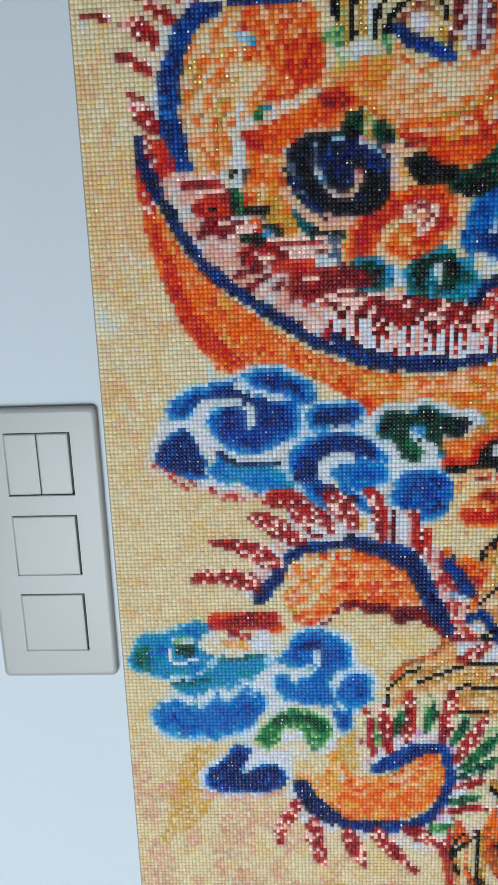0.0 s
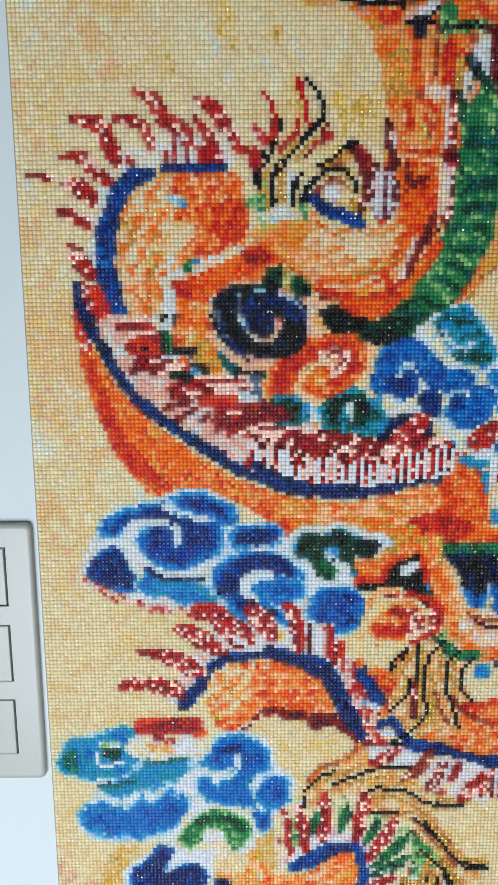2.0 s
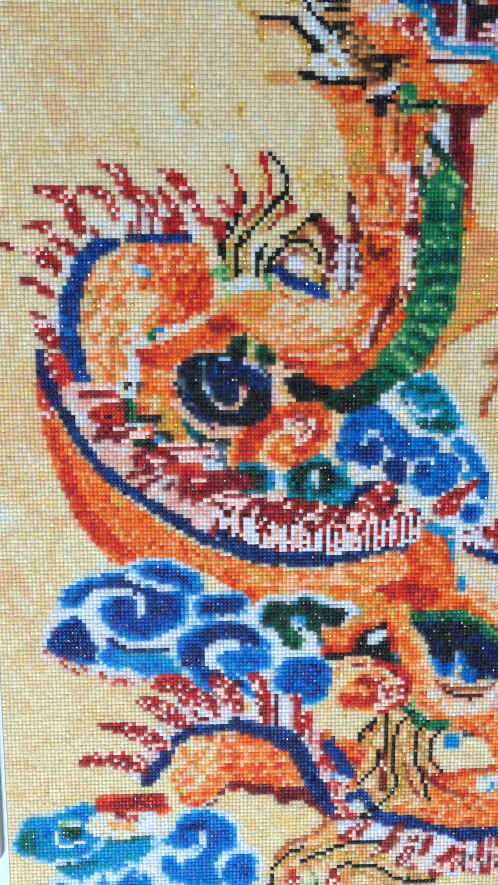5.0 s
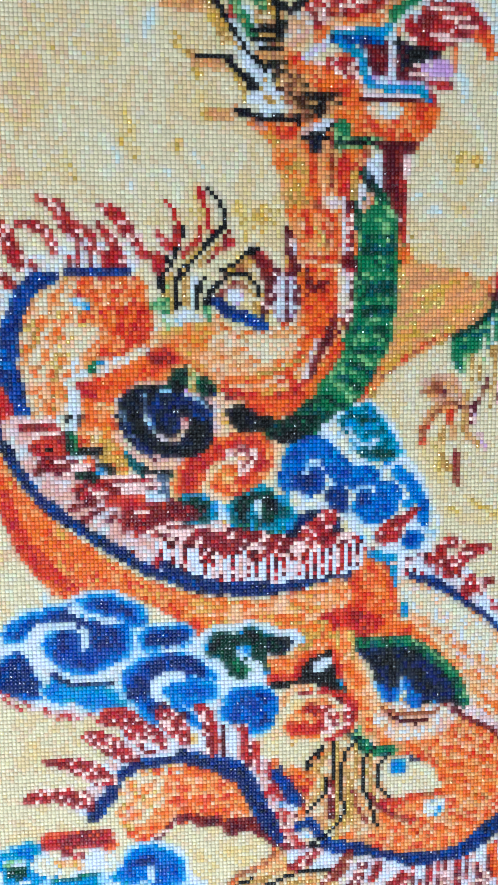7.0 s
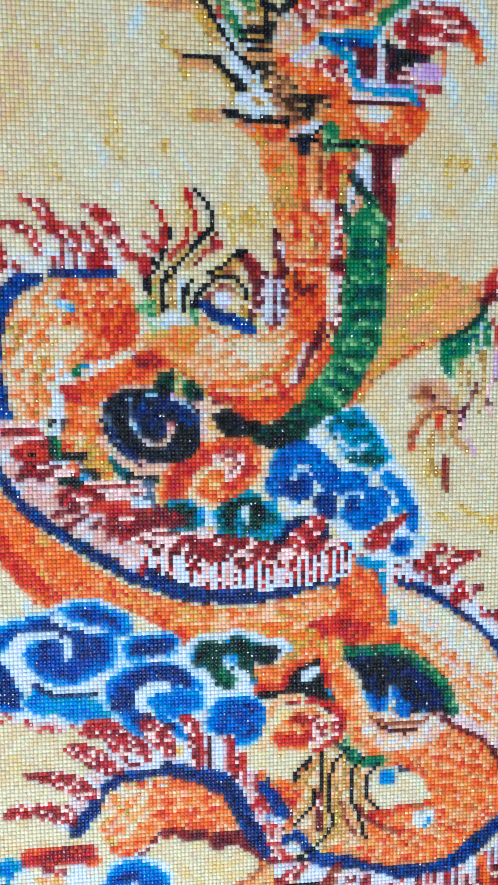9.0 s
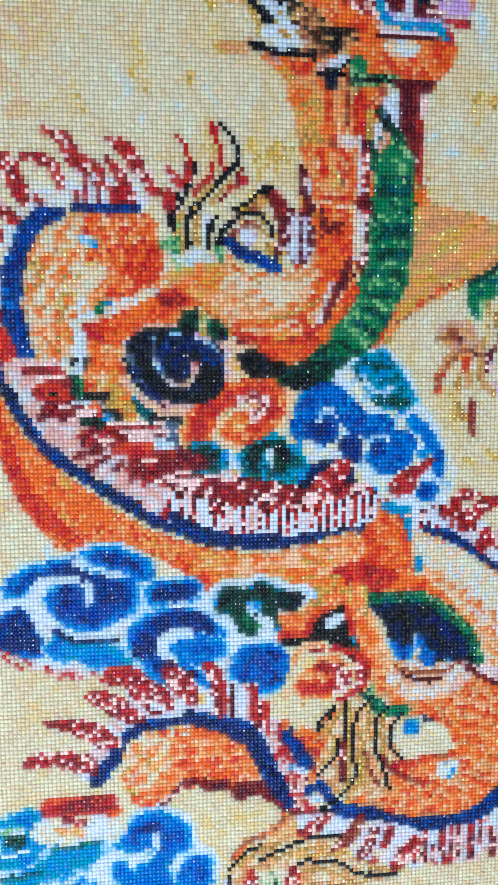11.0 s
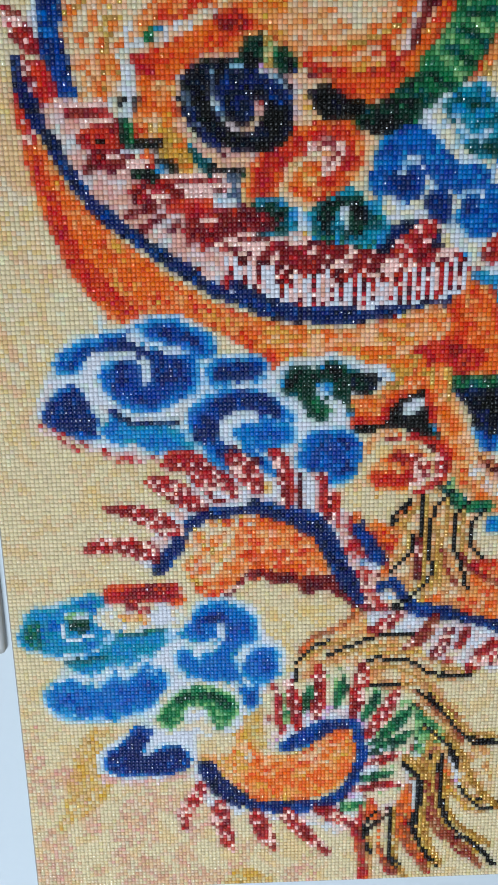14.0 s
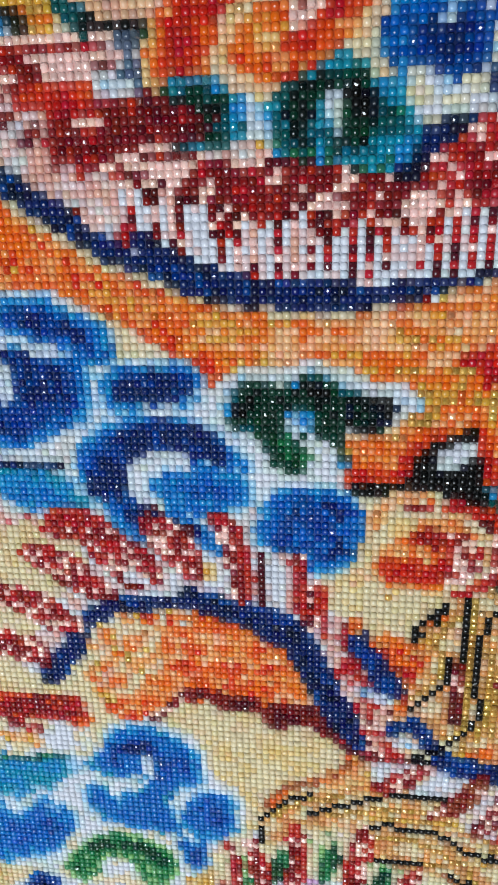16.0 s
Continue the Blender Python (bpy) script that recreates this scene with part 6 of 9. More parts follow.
# finer beadwork: cloud in the bend
ramp("lb:3,bl:4>nb:3,bl:3>nv:4,nb:4", "86.5 180, 88 183, 90 186.5, 93 188.5, 95.5 188.5, 99 186, 102 182.5, 103.5 181, 100.5 181.5, 98 180.5, 96 181.5, 96.5 179, 95.5 176.5, 93 176, 89.5 177, 87 178")
fill("nv:5,nb:4", "90.5 180.5, 92 182.5, 95 184, 96 181.5, 95 178, 92.5 177.5, 90 178")
line("wh:5,lb:2", 2.4, "91.5 182, 91.5 184.5, 94 185, 96 184.5, 96.5 180.5")
fill("nv:6,nb:2", "96 176.5, 98.5 178.5, 102 178, 102.5 175, 100.5 173, 98 174")
ramp("bl:5,lb:1>bl:4,nb:2", "101.5 180.5, 104.5 182, 109 182.5, 112.5 181.5, 113.5 169.5, 109 168, 105 169.5, 105 172.5, 105.5 175, 107.5 176, 109.5 175.5, 108 178.5, 103.5 178.5")
line("nv:4,nb:3", 2, "104.5 179, 109.5 179.5")
fill("nv:5,nb:2", "105.5 175.5, 108.5 176, 108 173, 106 173")
line("wh:5,gy:2", 2.6, "104 170.5, 103.5 174.5, 103.5 177, 107.5 177.5")
fill("wh:6,gy:2", "89.5 172.5, 95.5 175, 98 173.5, 95.5 172.5, 91.5 171.5")
fill("nv:6,ink:3", "90.5 170.5, 95.5 172, 95 169.5, 91.5 168")
fill("rd:7,dor:2", "91.5 167.5, 97.5 172, 101 172, 99 169, 97 166, 95 164, 92 164")
fill("ink:4,nv:3,bk:2", "97.5 168.5, 101 169.5, 101 166.5, 99.5 163, 98 163.5")
# finer beadwork: great blue cloud
ramp("lb:4,bl:2>bl:3,nb:3>nv:6,nb:2", "33.5 151, 37 151.5, 42 152, 46.5 150, 50.5 148, 51.5 145.5, 50.5 143, 48 143, 45.5 145, 41.5 145.5, 36.5 148")
ramp("bl:3,lb:3>nb:4,nv:4", "50 141, 51.5 142.5, 56.5 143, 62 142.5, 62.5 140, 60.5 138, 55.5 137.5, 50.5 137")
fill("nv:7,nb:1", "51 140, 55.5 141, 61.5 141, 61.5 139, 55.5 138, 51 138")
fill("nv:5,nb:4", "37 143, 42.5 143.5, 45 141, 43.5 138.5, 39.5 137.5, 37 139.5")
line("wh:6,gy:1", 2.2, "35.5 142.5, 36 139.5, 35.5 138")
line("wh:6,lb:1", 2, "32.5 148, 37.5 146, 43.5 145")
# finer beadwork: dark green cloud and the red spiral below it
fill("wh:6,gy:2", "65 139.5, 68.5 142.5, 76.5 143.5, 81 143, 84 141.5, 89.5 140, 91 138, 88.5 135.5, 82.5 133.5, 82.5 127.5, 78 126.5, 72 127, 70 132.5, 66 132.5")
ramp("dt:3,dg:4,lb:1>dg:5,bk:2", "66.5 137.5, 67.5 140, 70 141, 74 140.5, 77 142, 80 141.5, 82 140, 84 139, 84 135, 81 135, 78 135.5, 75.5 135.5, 74 134, 71.5 133, 68.5 134, 66.5 135")
fill("bk:5,ink:2,dg:2", "82 139, 87.5 139, 88.5 136.5, 87 134.5, 83 134.5")
line("dg:5,gn:2", 3.6, "73 133.5, 73.5 131, 75.5 129.5")
line("dg:6,gn:1", 3, "76.5 131, 77 133, 79.5 134.5, 81.5 132, 82 130.5")
line("lb:3,pb:3,wh:1", 2.6, "75 135.5, 77 135.5")
line("wh:6,gy:2", 2.4, "77.5 132.5, 79.5 131, 81 128.5")
line("wh:5,pb:1", 2, "84 140.5, 89.5 139.5, 91 137.5")
line("lb:5", 1.4, "82 130, 82.5 128")
fill("or:5,lor:3,gos:1", "82.5 133, 88.5 134, 91 137.5, 92 134.5, 90 131.5, 90 128, 85 127.5, 83 129.5")
line("dor:5,rd:2", 2.4, "83.5 128, 88.5 127.5, 91 131.5")
fill("bk:9", "82 127, 89 127, 91 129, 92 132, 98 134, 100.5 127.5, 102.5 122.5, 100 122.5, 95.5 126, 90.5 126.5, 86 125.5")
fill("wh:7,gy:1", "94 131.5, 98.5 133.5, 98.5 130.5, 96 129, 94 129.5")
fill("cr:5,ye:3,pe:2", "84.5 118, 86 124, 90.5 126, 95.5 125, 101 122, 103 117, 103.5 111.5, 84.5 110.5")
ramp("or:4,lor:3>dor:5,rd:3", "89.5 120.5, 90.5 123.5, 94 124.5, 98 123, 100.5 120, 101.5 116.5, 100 116, 96.5 118.5, 94.5 119, 92 119.5, 90.5 118")
fill("dr:6,mr:2", "91 123, 95 123, 96 121, 92.5 121")
fill("rd:7,dor:3", "85.5 115.5, 89 117.5, 94 117, 96 118, 97 114, 95.5 110.5, 90 111, 86 113")
line("dr:5,mr:1", 2.6, "93.5 117.5, 96 119.5")
fill("or:4,lor:4", "90 119.5, 96 119.5, 94.5 117.5, 90.5 117")
thin("ab", "95 120, 95 114")
thin("ab", "96.5 120, 96.5 114")
thin("ab", "98 119, 98 115.5")
thin("ab", "92.5 114.5, 92.5 112")
thin("ab", "99 120, 99 117.5")
# finer beadwork: crest of the curled tail
fill("cr:5,pkw:3,wh:1", "62 60, 75 66, 86 65.5, 97.5 59, 98.5 25.5, 88.5 26, 89 39.5, 85 46.5, 78 50, 65 44.5, 61.5 47")
tongue("dr:4,rd:5,ab:2", 5, "63.5 60, 64.5 52, 66 44.5")
tongue("rd:6,dr:3,ab:2", 5, "67 60, 69.5 53.5, 70 47")
thin("lg", "65 57, 65.5 48")
tongue("rd:6,dr:3,ab:2", 6, "75 65, 77 58, 77.5 50.5")
thin("ab", "75.5 62, 79 51.5")
tongue("gn:3,dg:4,tq:1", 3.4, "80.5 64, 80 58, 79 54")
tongue("gn:4,dg:3", 4, "71.5 58, 73.5 54, 74 51")
tongue("rd:5,dr:4,ab:3", 6, "86 64.5, 85 57.5, 83.5 50.5")
tongue("dr:4,rd:3,ab:4", 6, "94.5 58, 93.5 52.5, 88.5 45.5")
tongue("gn:4,lg:3,dg:1", 6, "101.5 50, 95 48.5, 93.5 46")
tongue("dg:3,gn:4,wh:2", 6, "100 43.5, 93.5 43.5, 88.5 41")
tongue("dr:4,rd:3,ab:4", 6, "99 41, 94 37.5, 88 35.5")
tongue("dg:4,gn:3", 4, "95.5 32.5, 91 32.5, 86.5 31")
tongue("dr:4,mr:3,ab:3", 4, "97 30, 92.5 29, 85.5 27.5")
line("nv:6,nb:3", 3.6, "66.5 42.5, 71 44, 76.5 47, 81 49, 84.5 47, 86.5 43, 86.5 38, 84.5 33")
line("wh:5,lb:2", 1.6, "69.5 41, 76.5 43.5, 81 46")
# finer beadwork: hair beside the tail
fill("cr:4,tn:3,ye:2", "87.5 68.5, 100 68, 103 62, 109 55, 115 47, 119.5 40, 121 21, 113 25, 108 39, 103.5 50.5, 94.5 57.5, 87.5 57.5")
line("gos:4,go:2", 2, "89 67.5, 100 67, 104.5 63.5")
line("tn:5,br:2", 3, "87.5 62.5, 97.5 62, 104.5 57, 110.5 48.5, 118 41")
line("gos:4,go:2", 2, "89 60, 99 60.5")
line("gn:3,lg:3,gos:2", 5, "97.5 52.5, 103 46.5, 106 44")
thin("bk", "87.5 65.5, 95 66, 101 63.5, 107 61.5, 113.5 61.5")
thin("bk", "87.5 59, 95.5 59")
thin("bk", "100.5 57, 104.5 54, 109 48, 115 42, 121.5 41.5")
thin("gos", "103 58.5, 107.5 52, 113.5 45.5, 121 43.5")
thin("bk", "99 50, 105 45.5, 109.5 41, 111.5 35.5, 112 30, 116 25, 123 23.5")
line("wh:4,gy:1", 1.4, "109.5 38.5, 111 33.5, 113.5 28.5")
line("go:3,gos:4", 2, "108 44.5, 113.5 37, 116 30, 123 22")
thin("bk", "96 36.5, 100.5 32.5, 102.5 27, 102.5 20, 101 14.5, 105 5")
line("gos:4,go:3", 2.4, "98 37.5, 103.5 32, 104.5 24.5, 103.5 16.5, 107.5 5")
line("wh:4,pkw:2", 1.4, "101 29, 101.5 21.5")
line("or:4,br:3", 2.2, "98.5 29, 100 20, 99 13, 103 7")
thin("bk", "107 38, 108 30, 108 21.5, 110.5 16, 118.5 10, 123 3.5")
line("gos:4,go:3", 2, "108.5 32, 109.5 21.5, 113.5 16, 121.5 10")
line("br:4,dr:2", 2, "105.5 34, 106.5 21.5, 109.5 14.5, 115.5 8.5")
thin("bk", "94.5 20.5, 94.5 7.5, 98 2")
thin("bk", "90 18.5, 87.5 13.5, 89.5 8")
line("rd:3,or:3,br:2", 2.6, "87 17, 87 8, 88 -1.5")
line("gos:4,go:3", 1.6, "95.5 22, 96 7.5, 99 0")
line("or:4,rd:2,br:2", 2.4, "89 26, 88.5 19.5")
# finer beadwork: neck and ribbon
fill("tn:4,lor:4,or:2,gos:2", "85.5 263.5, 93.5 262.5, 94.5 254.5, 93.5 246.5, 95.5 241.5, 91.5 236, 88.5 241.5, 86.5 248")
fill("dor:3,rd:2,or:3", "83.5 265, 90 264.5, 89 262, 85.5 262")
line("or:3,dor:4,rd:2", 3, "95 261.5, 95 248")
line("lor:4,gos:2", 2.4, "97 261, 97 249")
line("dr:5,rd:2", 1.3, "98.5 263, 98.5 248")
line("gos:5,ye:2", 1.4, "100 261, 100 253")
line("dor:4,rd:3", 1.6, "101 259, 101.5 248")
fill("or:4,rd:3,lor:3,br:1", "102 261, 108 260.5, 107 254.5, 104 245.5, 102.5 248")
line("pkw:4,wh:3", 2, "107 253, 105.5 249.5, 104.5 245.5")
fill("wh:6,gy:2", "107 257, 111 259, 111 251.5, 109 253")
line("dg:5,bk:2,sl:1", 2.4, "106.5 254.5, 109.5 250")
fill("pks:3,pe:3,wh:1", "95.5 247.5, 100.5 247.5, 100 245, 96.5 245")
ramp("or:4,dor:2>lor:4,tn:3,or:1", "91.5 244, 97 245.5, 100.5 243, 101 236, 97 233, 92 234, 90 238.5")
line("rd:4,dor:3", 1.6, "99 244.5, 100.5 240, 99.5 234.5")
line("pe:4,lor:3", 2.6, "91 233, 98.5 233, 102 236")
ramp("dor:4,rd:2>or:3,lor:4,tn:2", "92 230.5, 98 232, 101 229, 101 222.5, 97 218, 92.5 219.5, 91.5 225")
line("mr:3,dr:3,pkw:1", 1.6, "93.5 225.5, 96.5 226.5, 97 223.5")
line("wh:5,pkw:2", 1.6, "102.5 245.5, 102.5 238.5, 102 232, 102 225")
thin("dr", "104 244, 103.5 234.5")
line("dr:5,rd:2,ab:1", 2.2, "102.5 234.5, 104.5 232")
thin("dr", "103.5 230.5, 103.5 225")
line("dr:5,mr:1", 2, "103.5 223.5, 100.5 218, 95.5 212.5")
line("mr:4,dr:3,ab:3", 2, "87.5 240, 87.5 236")
line("mr:4,dr:4", 1.4, "89 236.5, 89 229")
fill("mr:5,dr:4", "111 262, 116.5 261.5, 115 255, 115 245.5, 112.5 246.5, 112 252.5, 111 257.5")
thin("ab", "115 259, 114.5 243")
line("rd:5,ab:3", 1.4, "116 259, 116 239")
line("dr:4,rd:3", 1.4, "114.5 245.5, 115 239")
# finer beadwork: green belly plates
fill("gn:6,lg:1,dg:1", "104.5 246, 107 240, 109.5 248.5, 112.5 249, 114.5 244.5, 115 239, 115.5 230.5, 115 219.5, 113.5 212.5, 104.5 212.5, 103.5 221, 104 229, 105.5 236")
fill("lor:4,pks:3,dor:1", "106.5 247.5, 108.5 250.5, 109.5 245.5, 107 240.5")
line("dg:5,gn:1", 2, "104 247, 105.5 243")
fill("dg:3,dt:3,gn:2", "108 238.5, 113.5 239, 113 235.5, 109 235")
fill("dg:5,dt:2,gn:1", "107 229, 112.5 229.5, 112.5 225.5, 107.5 224.5")
fill("dg:5,dt:2,gn:1", "107.5 223, 113.5 223.5, 113 219.5, 108.5 219")
fill("dg:5,dt:2,gn:1", "105.5 217.5, 111.5 218, 111.5 213.5, 106 213")
line("lg:3,gn:4", 1.6, "108.5 240, 114 240")
line("lg:3,gn:4", 1.6, "106.5 232, 114.5 232.5")
line("dg:3,dt:2", 1.2, "106.5 233.5, 107.5 231")
line("dg:3,dt:2", 1.2, "113 232, 114 233.5")
# finer beadwork: sandy shoulder
fill("lor:5,tn:5,or:2,pe:1", "116 232, 123 232.5, 131.5 231.5, 136 229, 140.5 230, 139 223.5, 133.5 218, 126 214.5, 119 212.5, 114.5 212.5, 115.5 223.5")
line("or:4,lor:2", 1.6, "115 239, 117 232")
# finer beadwork: jaw and beard
fill("or:5,dor:4,lor:2", "102 269, 106 268.5, 111 269, 119.5 272, 121.5 266, 120 262, 116.5 261, 109.5 262.5, 104 264")
fill("wh:5,gy:2,pkw:1", "106.5 271, 113.5 271, 118 272.5, 118 271, 111 269, 107 269.5")
line("dr:5,mr:2", 1.2, "107 272, 120 272")
line("pe:3,pkw:3", 1.4, "105.5 273.5, 119 274")
fill("dg:2,gn:5,lg:2", "100 266.5, 102 266, 104 262, 101 259.5, 99 260")
line("gn:4,lg:3,bk:1", 2, "104 261, 111 262.5")
thin("bk", "102 261.5, 107 262")
fill("bk:5,nv:4", "93 262.5, 96 263, 96 259, 93 259")
thin("bk", "91.5 262, 97 262")
line("wh:4,pks:2", 2, "91.5 264, 97.5 265.5")
thin("bk", "93.5 263.5, 93 262.5")
thin("bk", "98 265.5, 96.5 262")
# finer beadwork: horns and mane
fill("lor:4,tn:4", "59 293, 64 293.5, 67.5 292, 67.5 291, 61 290.5, 58.5 291")
fill("tn:5,lor:3", "66.5 280, 71.5 280, 71.5 278.5, 66.5 278")
fill("tn:4,lor:3,cr:2", "70.5 268, 78 270, 78 267, 71 266.5")
thin("bk", "63.5 294, 68 294")
thin("bk", "68 293, 71 293, 73 289.5, 75 286, 76.5 283.5, 79.5 280.5, 81.5 280.5")
thin("bk", "67 280, 73 280, 76 277, 80 273.5")
thin("bk", "76 267.5, 80 268")
line("bk:8", 1.6, "80.5 266.5, 90 267")
fill("wh:5,gy:2,gos:1", "76 286.5, 78 283.5, 80.5 280.5, 83.5 278, 83.5 275.5, 82 274, 78.5 279, 75.5 283")
line("gos:3,ye:3", 1.4, "73.5 278.5, 77.5 274.5")
line("wh:4,gos:2", 3.4, "80 271, 87.5 271")
line("wh:5,gy:2", 2, "78.5 269, 86.5 269")
line("lor:3,tn:3,pe:2", 4, "89 276, 91 270.5, 89 268.5")
fill("tn:5,br:2,bk:3", "87.5 276, 91.5 277, 93 272, 91.5 266.5, 88 267, 87 271.5")
fill("bk:6,dbr:1", "91.5 272.5, 101 272.5, 100.5 268.5, 97.5 267.5, 95.5 269.5, 93 268.5")
line("tn:4,lor:3", 2, "97 267.5, 100 271.5")
line("or:4,dor:3", 2.2, "102 274, 101.5 268")
line("bk:6,dbr:2", 1.4, "81 287, 85.5 287")
line("bk:6,dbr:2", 1.4, "81 285, 85.5 285")
line("gos:4,ye:2", 1.3, "81 286, 85.5 286")
line("tn:4,lor:3", 3.4, "82 281, 86 282")
line("bk:7", 1.4, "83.5 282.5, 86 282.5")
line("bk:7", 1.4, "82 278.5, 87 279.5")
line("lg:3,gn:4,gos:1", 2, "75 293, 77.5 288")
fill("gn:4,lg:2,ye:2", "81 293.5, 82.5 294.5, 83.5 290.5, 82 290")
thin("bk", "82 297, 83.5 294.5, 85.5 292, 85 287")
# finer beadwork: crest behind the foreleg
fill("cr:7,ye:1", "2.5 231, 11 236.5, 12.5 244, 26 250, 44 249, 53.5 240, 53.5 231, 31.5 230, 24.5 225.5, 19 218, 18.5 205, 11 207.5, 7 221")
fill("wh:6,gy:1,pkw:1", "18 230.5, 25 236, 34.5 239.5, 45 238.5, 52.5 236, 50 231, 31.5 230.5, 25.5 227, 21.5 222.5, 19 217, 18 209, 16 210, 15.5 218, 17.5 223.5")
fill("rd:5,dr:4,ab:2", "14.5 242.5, 19.5 243, 22 240.5, 25 231.5, 22.5 231.5, 17.5 238")
fill("rd:5,dr:4,ab:2", "23.5 243, 27 243, 31.5 240, 32.5 235.5, 29.5 237.5, 26.5 241")
fill("rd:5,dr:4,ab:2", "27.5 249, 34 248, 37.5 242.5, 40 237, 36 239.5, 31.5 245.5")
fill("rd:5,dr:4,ab:2", "42.5 247, 47 247, 50 242.5, 53.5 238, 53 235.5, 49 239.5, 45.5 243.5")
fill("rd:5,dr:4,ab:2", "42 242.5, 46.5 239.5, 47.5 232, 44.5 233, 44.5 238.5")
fill("rd:5,dr:4,ab:2", "11.5 233.5, 15 235, 20 229.5, 16.5 230.5")
fill("dr:5,rd:4,ab:2", "2.5 229.5, 7.5 230.5, 14.5 229.5, 17.5 226, 16 223, 11 225.5, 8 228")
fill("dr:5,rd:4,ab:2", "9 221.5, 12.5 222, 16.5 217, 16 213, 11.5 217.5")
fill("rd:5,dr:4,ab:2", "11 213.5, 16 211, 18 205.5, 13 209.5")
thin("ab", "15 241.5, 21.5 232.5")
thin("ab", "28.5 247, 37 238.5")
thin("ab", "44.5 245.5, 51 236.5")
thin("ab", "7.5 229, 15.5 228.5")
thin("dr", "25.5 233.5, 27.5 231.5")
thin("dr", "35 235, 37 231.5")
thin("dr", "40.5 236, 41 231.5")
thin("dr", "43 236, 43 231.5")
line("nv:4,nb:6", 3.8, "30.5 230, 26.5 226, 23.5 222, 21 215.5, 20 207.5, 21.5 202, 24 196.5")
thin("nv", "34.5 231, 50 231")
# finer beadwork: mottled foreleg
fill("lor:4,pe:3,or:3,gos:1", "31.5 228.5, 39.5 229.5, 51 228.5, 53.5 223, 54.5 214, 46 210, 37.5 207.5, 34.5 202.5, 31.5 196.5, 25.5 196.5, 24 204, 23 213.5, 25 220.5")
scale("lor:3,or:3,pe:2>dor:4,or:5", "40 226, 50 227.5, 53.5 223, 54 215.5, 52 212.5, 43 211, 38.5 212.5, 41 219.5")
fill("or:5,lor:3", "25.5 213, 32.5 216, 35.5 212.5, 33 204.5, 27.5 202")
fill("pe:4,wh:2,lor:2", "24.5 218, 29 219.5, 29.5 214.5, 25.5 213.5")
fill("pe:4,cr:2,lor:2", "35.5 216.5, 39 219.5, 40.5 214, 37 211.5")
line("wh:4,gy:2,cr:1", 2, "36 212, 34.5 204.5")
line("wh:5,cr:2,pe:1", 2.2, "41.5 208.5, 47 210, 52.5 213")
line("lb:3,wh:2,gy:1", 1.4, "36 223.5, 39.5 223.5")
line("pkw:3,rd:2", 1.4, "35.5 227, 39 225")
line("gn:4,dg:1", 1.4, "39.5 208.5, 41.5 208.5")
line("lb:4,bl:1", 1.4, "41.5 209.5, 44 209.5")
line("dor:4,rd:3", 2.6, "37 204, 40.5 204")
line("or:5,dor:2", 2.6, "41 205.5, 48.5 207.5, 54 209.5")
# finer beadwork: small crimson spiral, again
line("rd:5,ab:4,dor:1", 3.6, "97 123, 101 118.5, 98.5 114, 94.5 112.5")
line("dr:6,mr:1,rd:1", 3, "91 123, 96 122.5")
line("lor:4,or:3", 2, "91 119, 96.5 119")
line("rd:6,dor:3", 4, "87.5 115.5, 92.5 115.5, 95 113.5")
line("pe:3,lor:3", 1.6, "85.5 119.5, 87 123.5, 92.5 125.5")
line("rd:6,dr:2", 2.2, "75.5 115, 76.5 106")
thin("ab", "78 111, 78.5 104")
line("rd:6,dor:2", 1.4, "79 110.5, 79 106")
# finer beadwork: belly plates, again
fill("gn:9", "105.5 236, 107 240, 111 241.5, 114.5 240, 115.5 230.5, 115 219.5, 113.5 212.5, 104.5 212.5, 104 221, 104.5 229")
fill("dg:7,dt:1", "108 238, 113.5 238.5, 113 235, 109 234.5")
fill("dg:7,dt:1", "107 229, 112.5 229.5, 112.5 225.5, 107.5 224.5")
fill("dg:7,dt:1", "107.5 223, 113.5 223.5, 113 219.5, 108.5 219")
fill("dg:7,dt:1", "105.5 217, 111.5 217.5, 111.5 213.5, 106 213")
line("lg:4,gn:4", 1.4, "106 240, 105.5 232, 105 223.5, 104.5 215.5")
line("lg:3,gn:4", 1.4, "107 231, 114 232")
line("lg:3,gn:4", 1.4, "106.5 218, 113.5 218.5")
# finer beadwork: pink and crimson strokes, again
fill("pkw:3,pks:5,wh:1", "18 196, 25.5 196.5, 32.5 195.5, 36 188, 38.5 182, 44 181.5, 56 180.5, 58 174, 63.5 173, 72 168.5, 69 163.5, 60.5 161, 52 164, 43.5 168.5, 35.5 173, 29 179.5, 22.5 188, 18.5 191.5")
fill("rd:4,dr:3,dor:3", "23.5 193, 27.5 195, 32.5 195, 35 192, 35.5 187, 33 183.5, 27.5 182.5, 24 186")
thin("ab", "21.5 195.5, 29.5 196")
thin("ab", "23.5 194, 27 194.5")
thin("ab", "24.5 192, 32 193")
fill("or:4,dor:3", "24.5 188, 29.5 187.5, 28.5 184.5, 25 184.5")
fill("bk:8", "28.5 189.5, 30 189.5, 30 188, 28 188")
line("dr:5,rd:2", 3, "31 184, 38.5 184.5")
thin("ab", "32 182.5, 37.5 183.5")
thin("ab", "25 183, 30.5 183.5")
line("dr:5,rd:2,mr:1", 2.2, "35 178, 38.5 180, 45 181")
line("dr:5,rd:3", 2, "37 174, 41 176.5, 44.5 178")
line("rd:5,dr:5", 3.4, "44.5 178.5, 49.5 179, 54.5 178.5")
line("rd:6,dr:2", 3.6, "43.5 176, 48 175, 52.5 175.5")
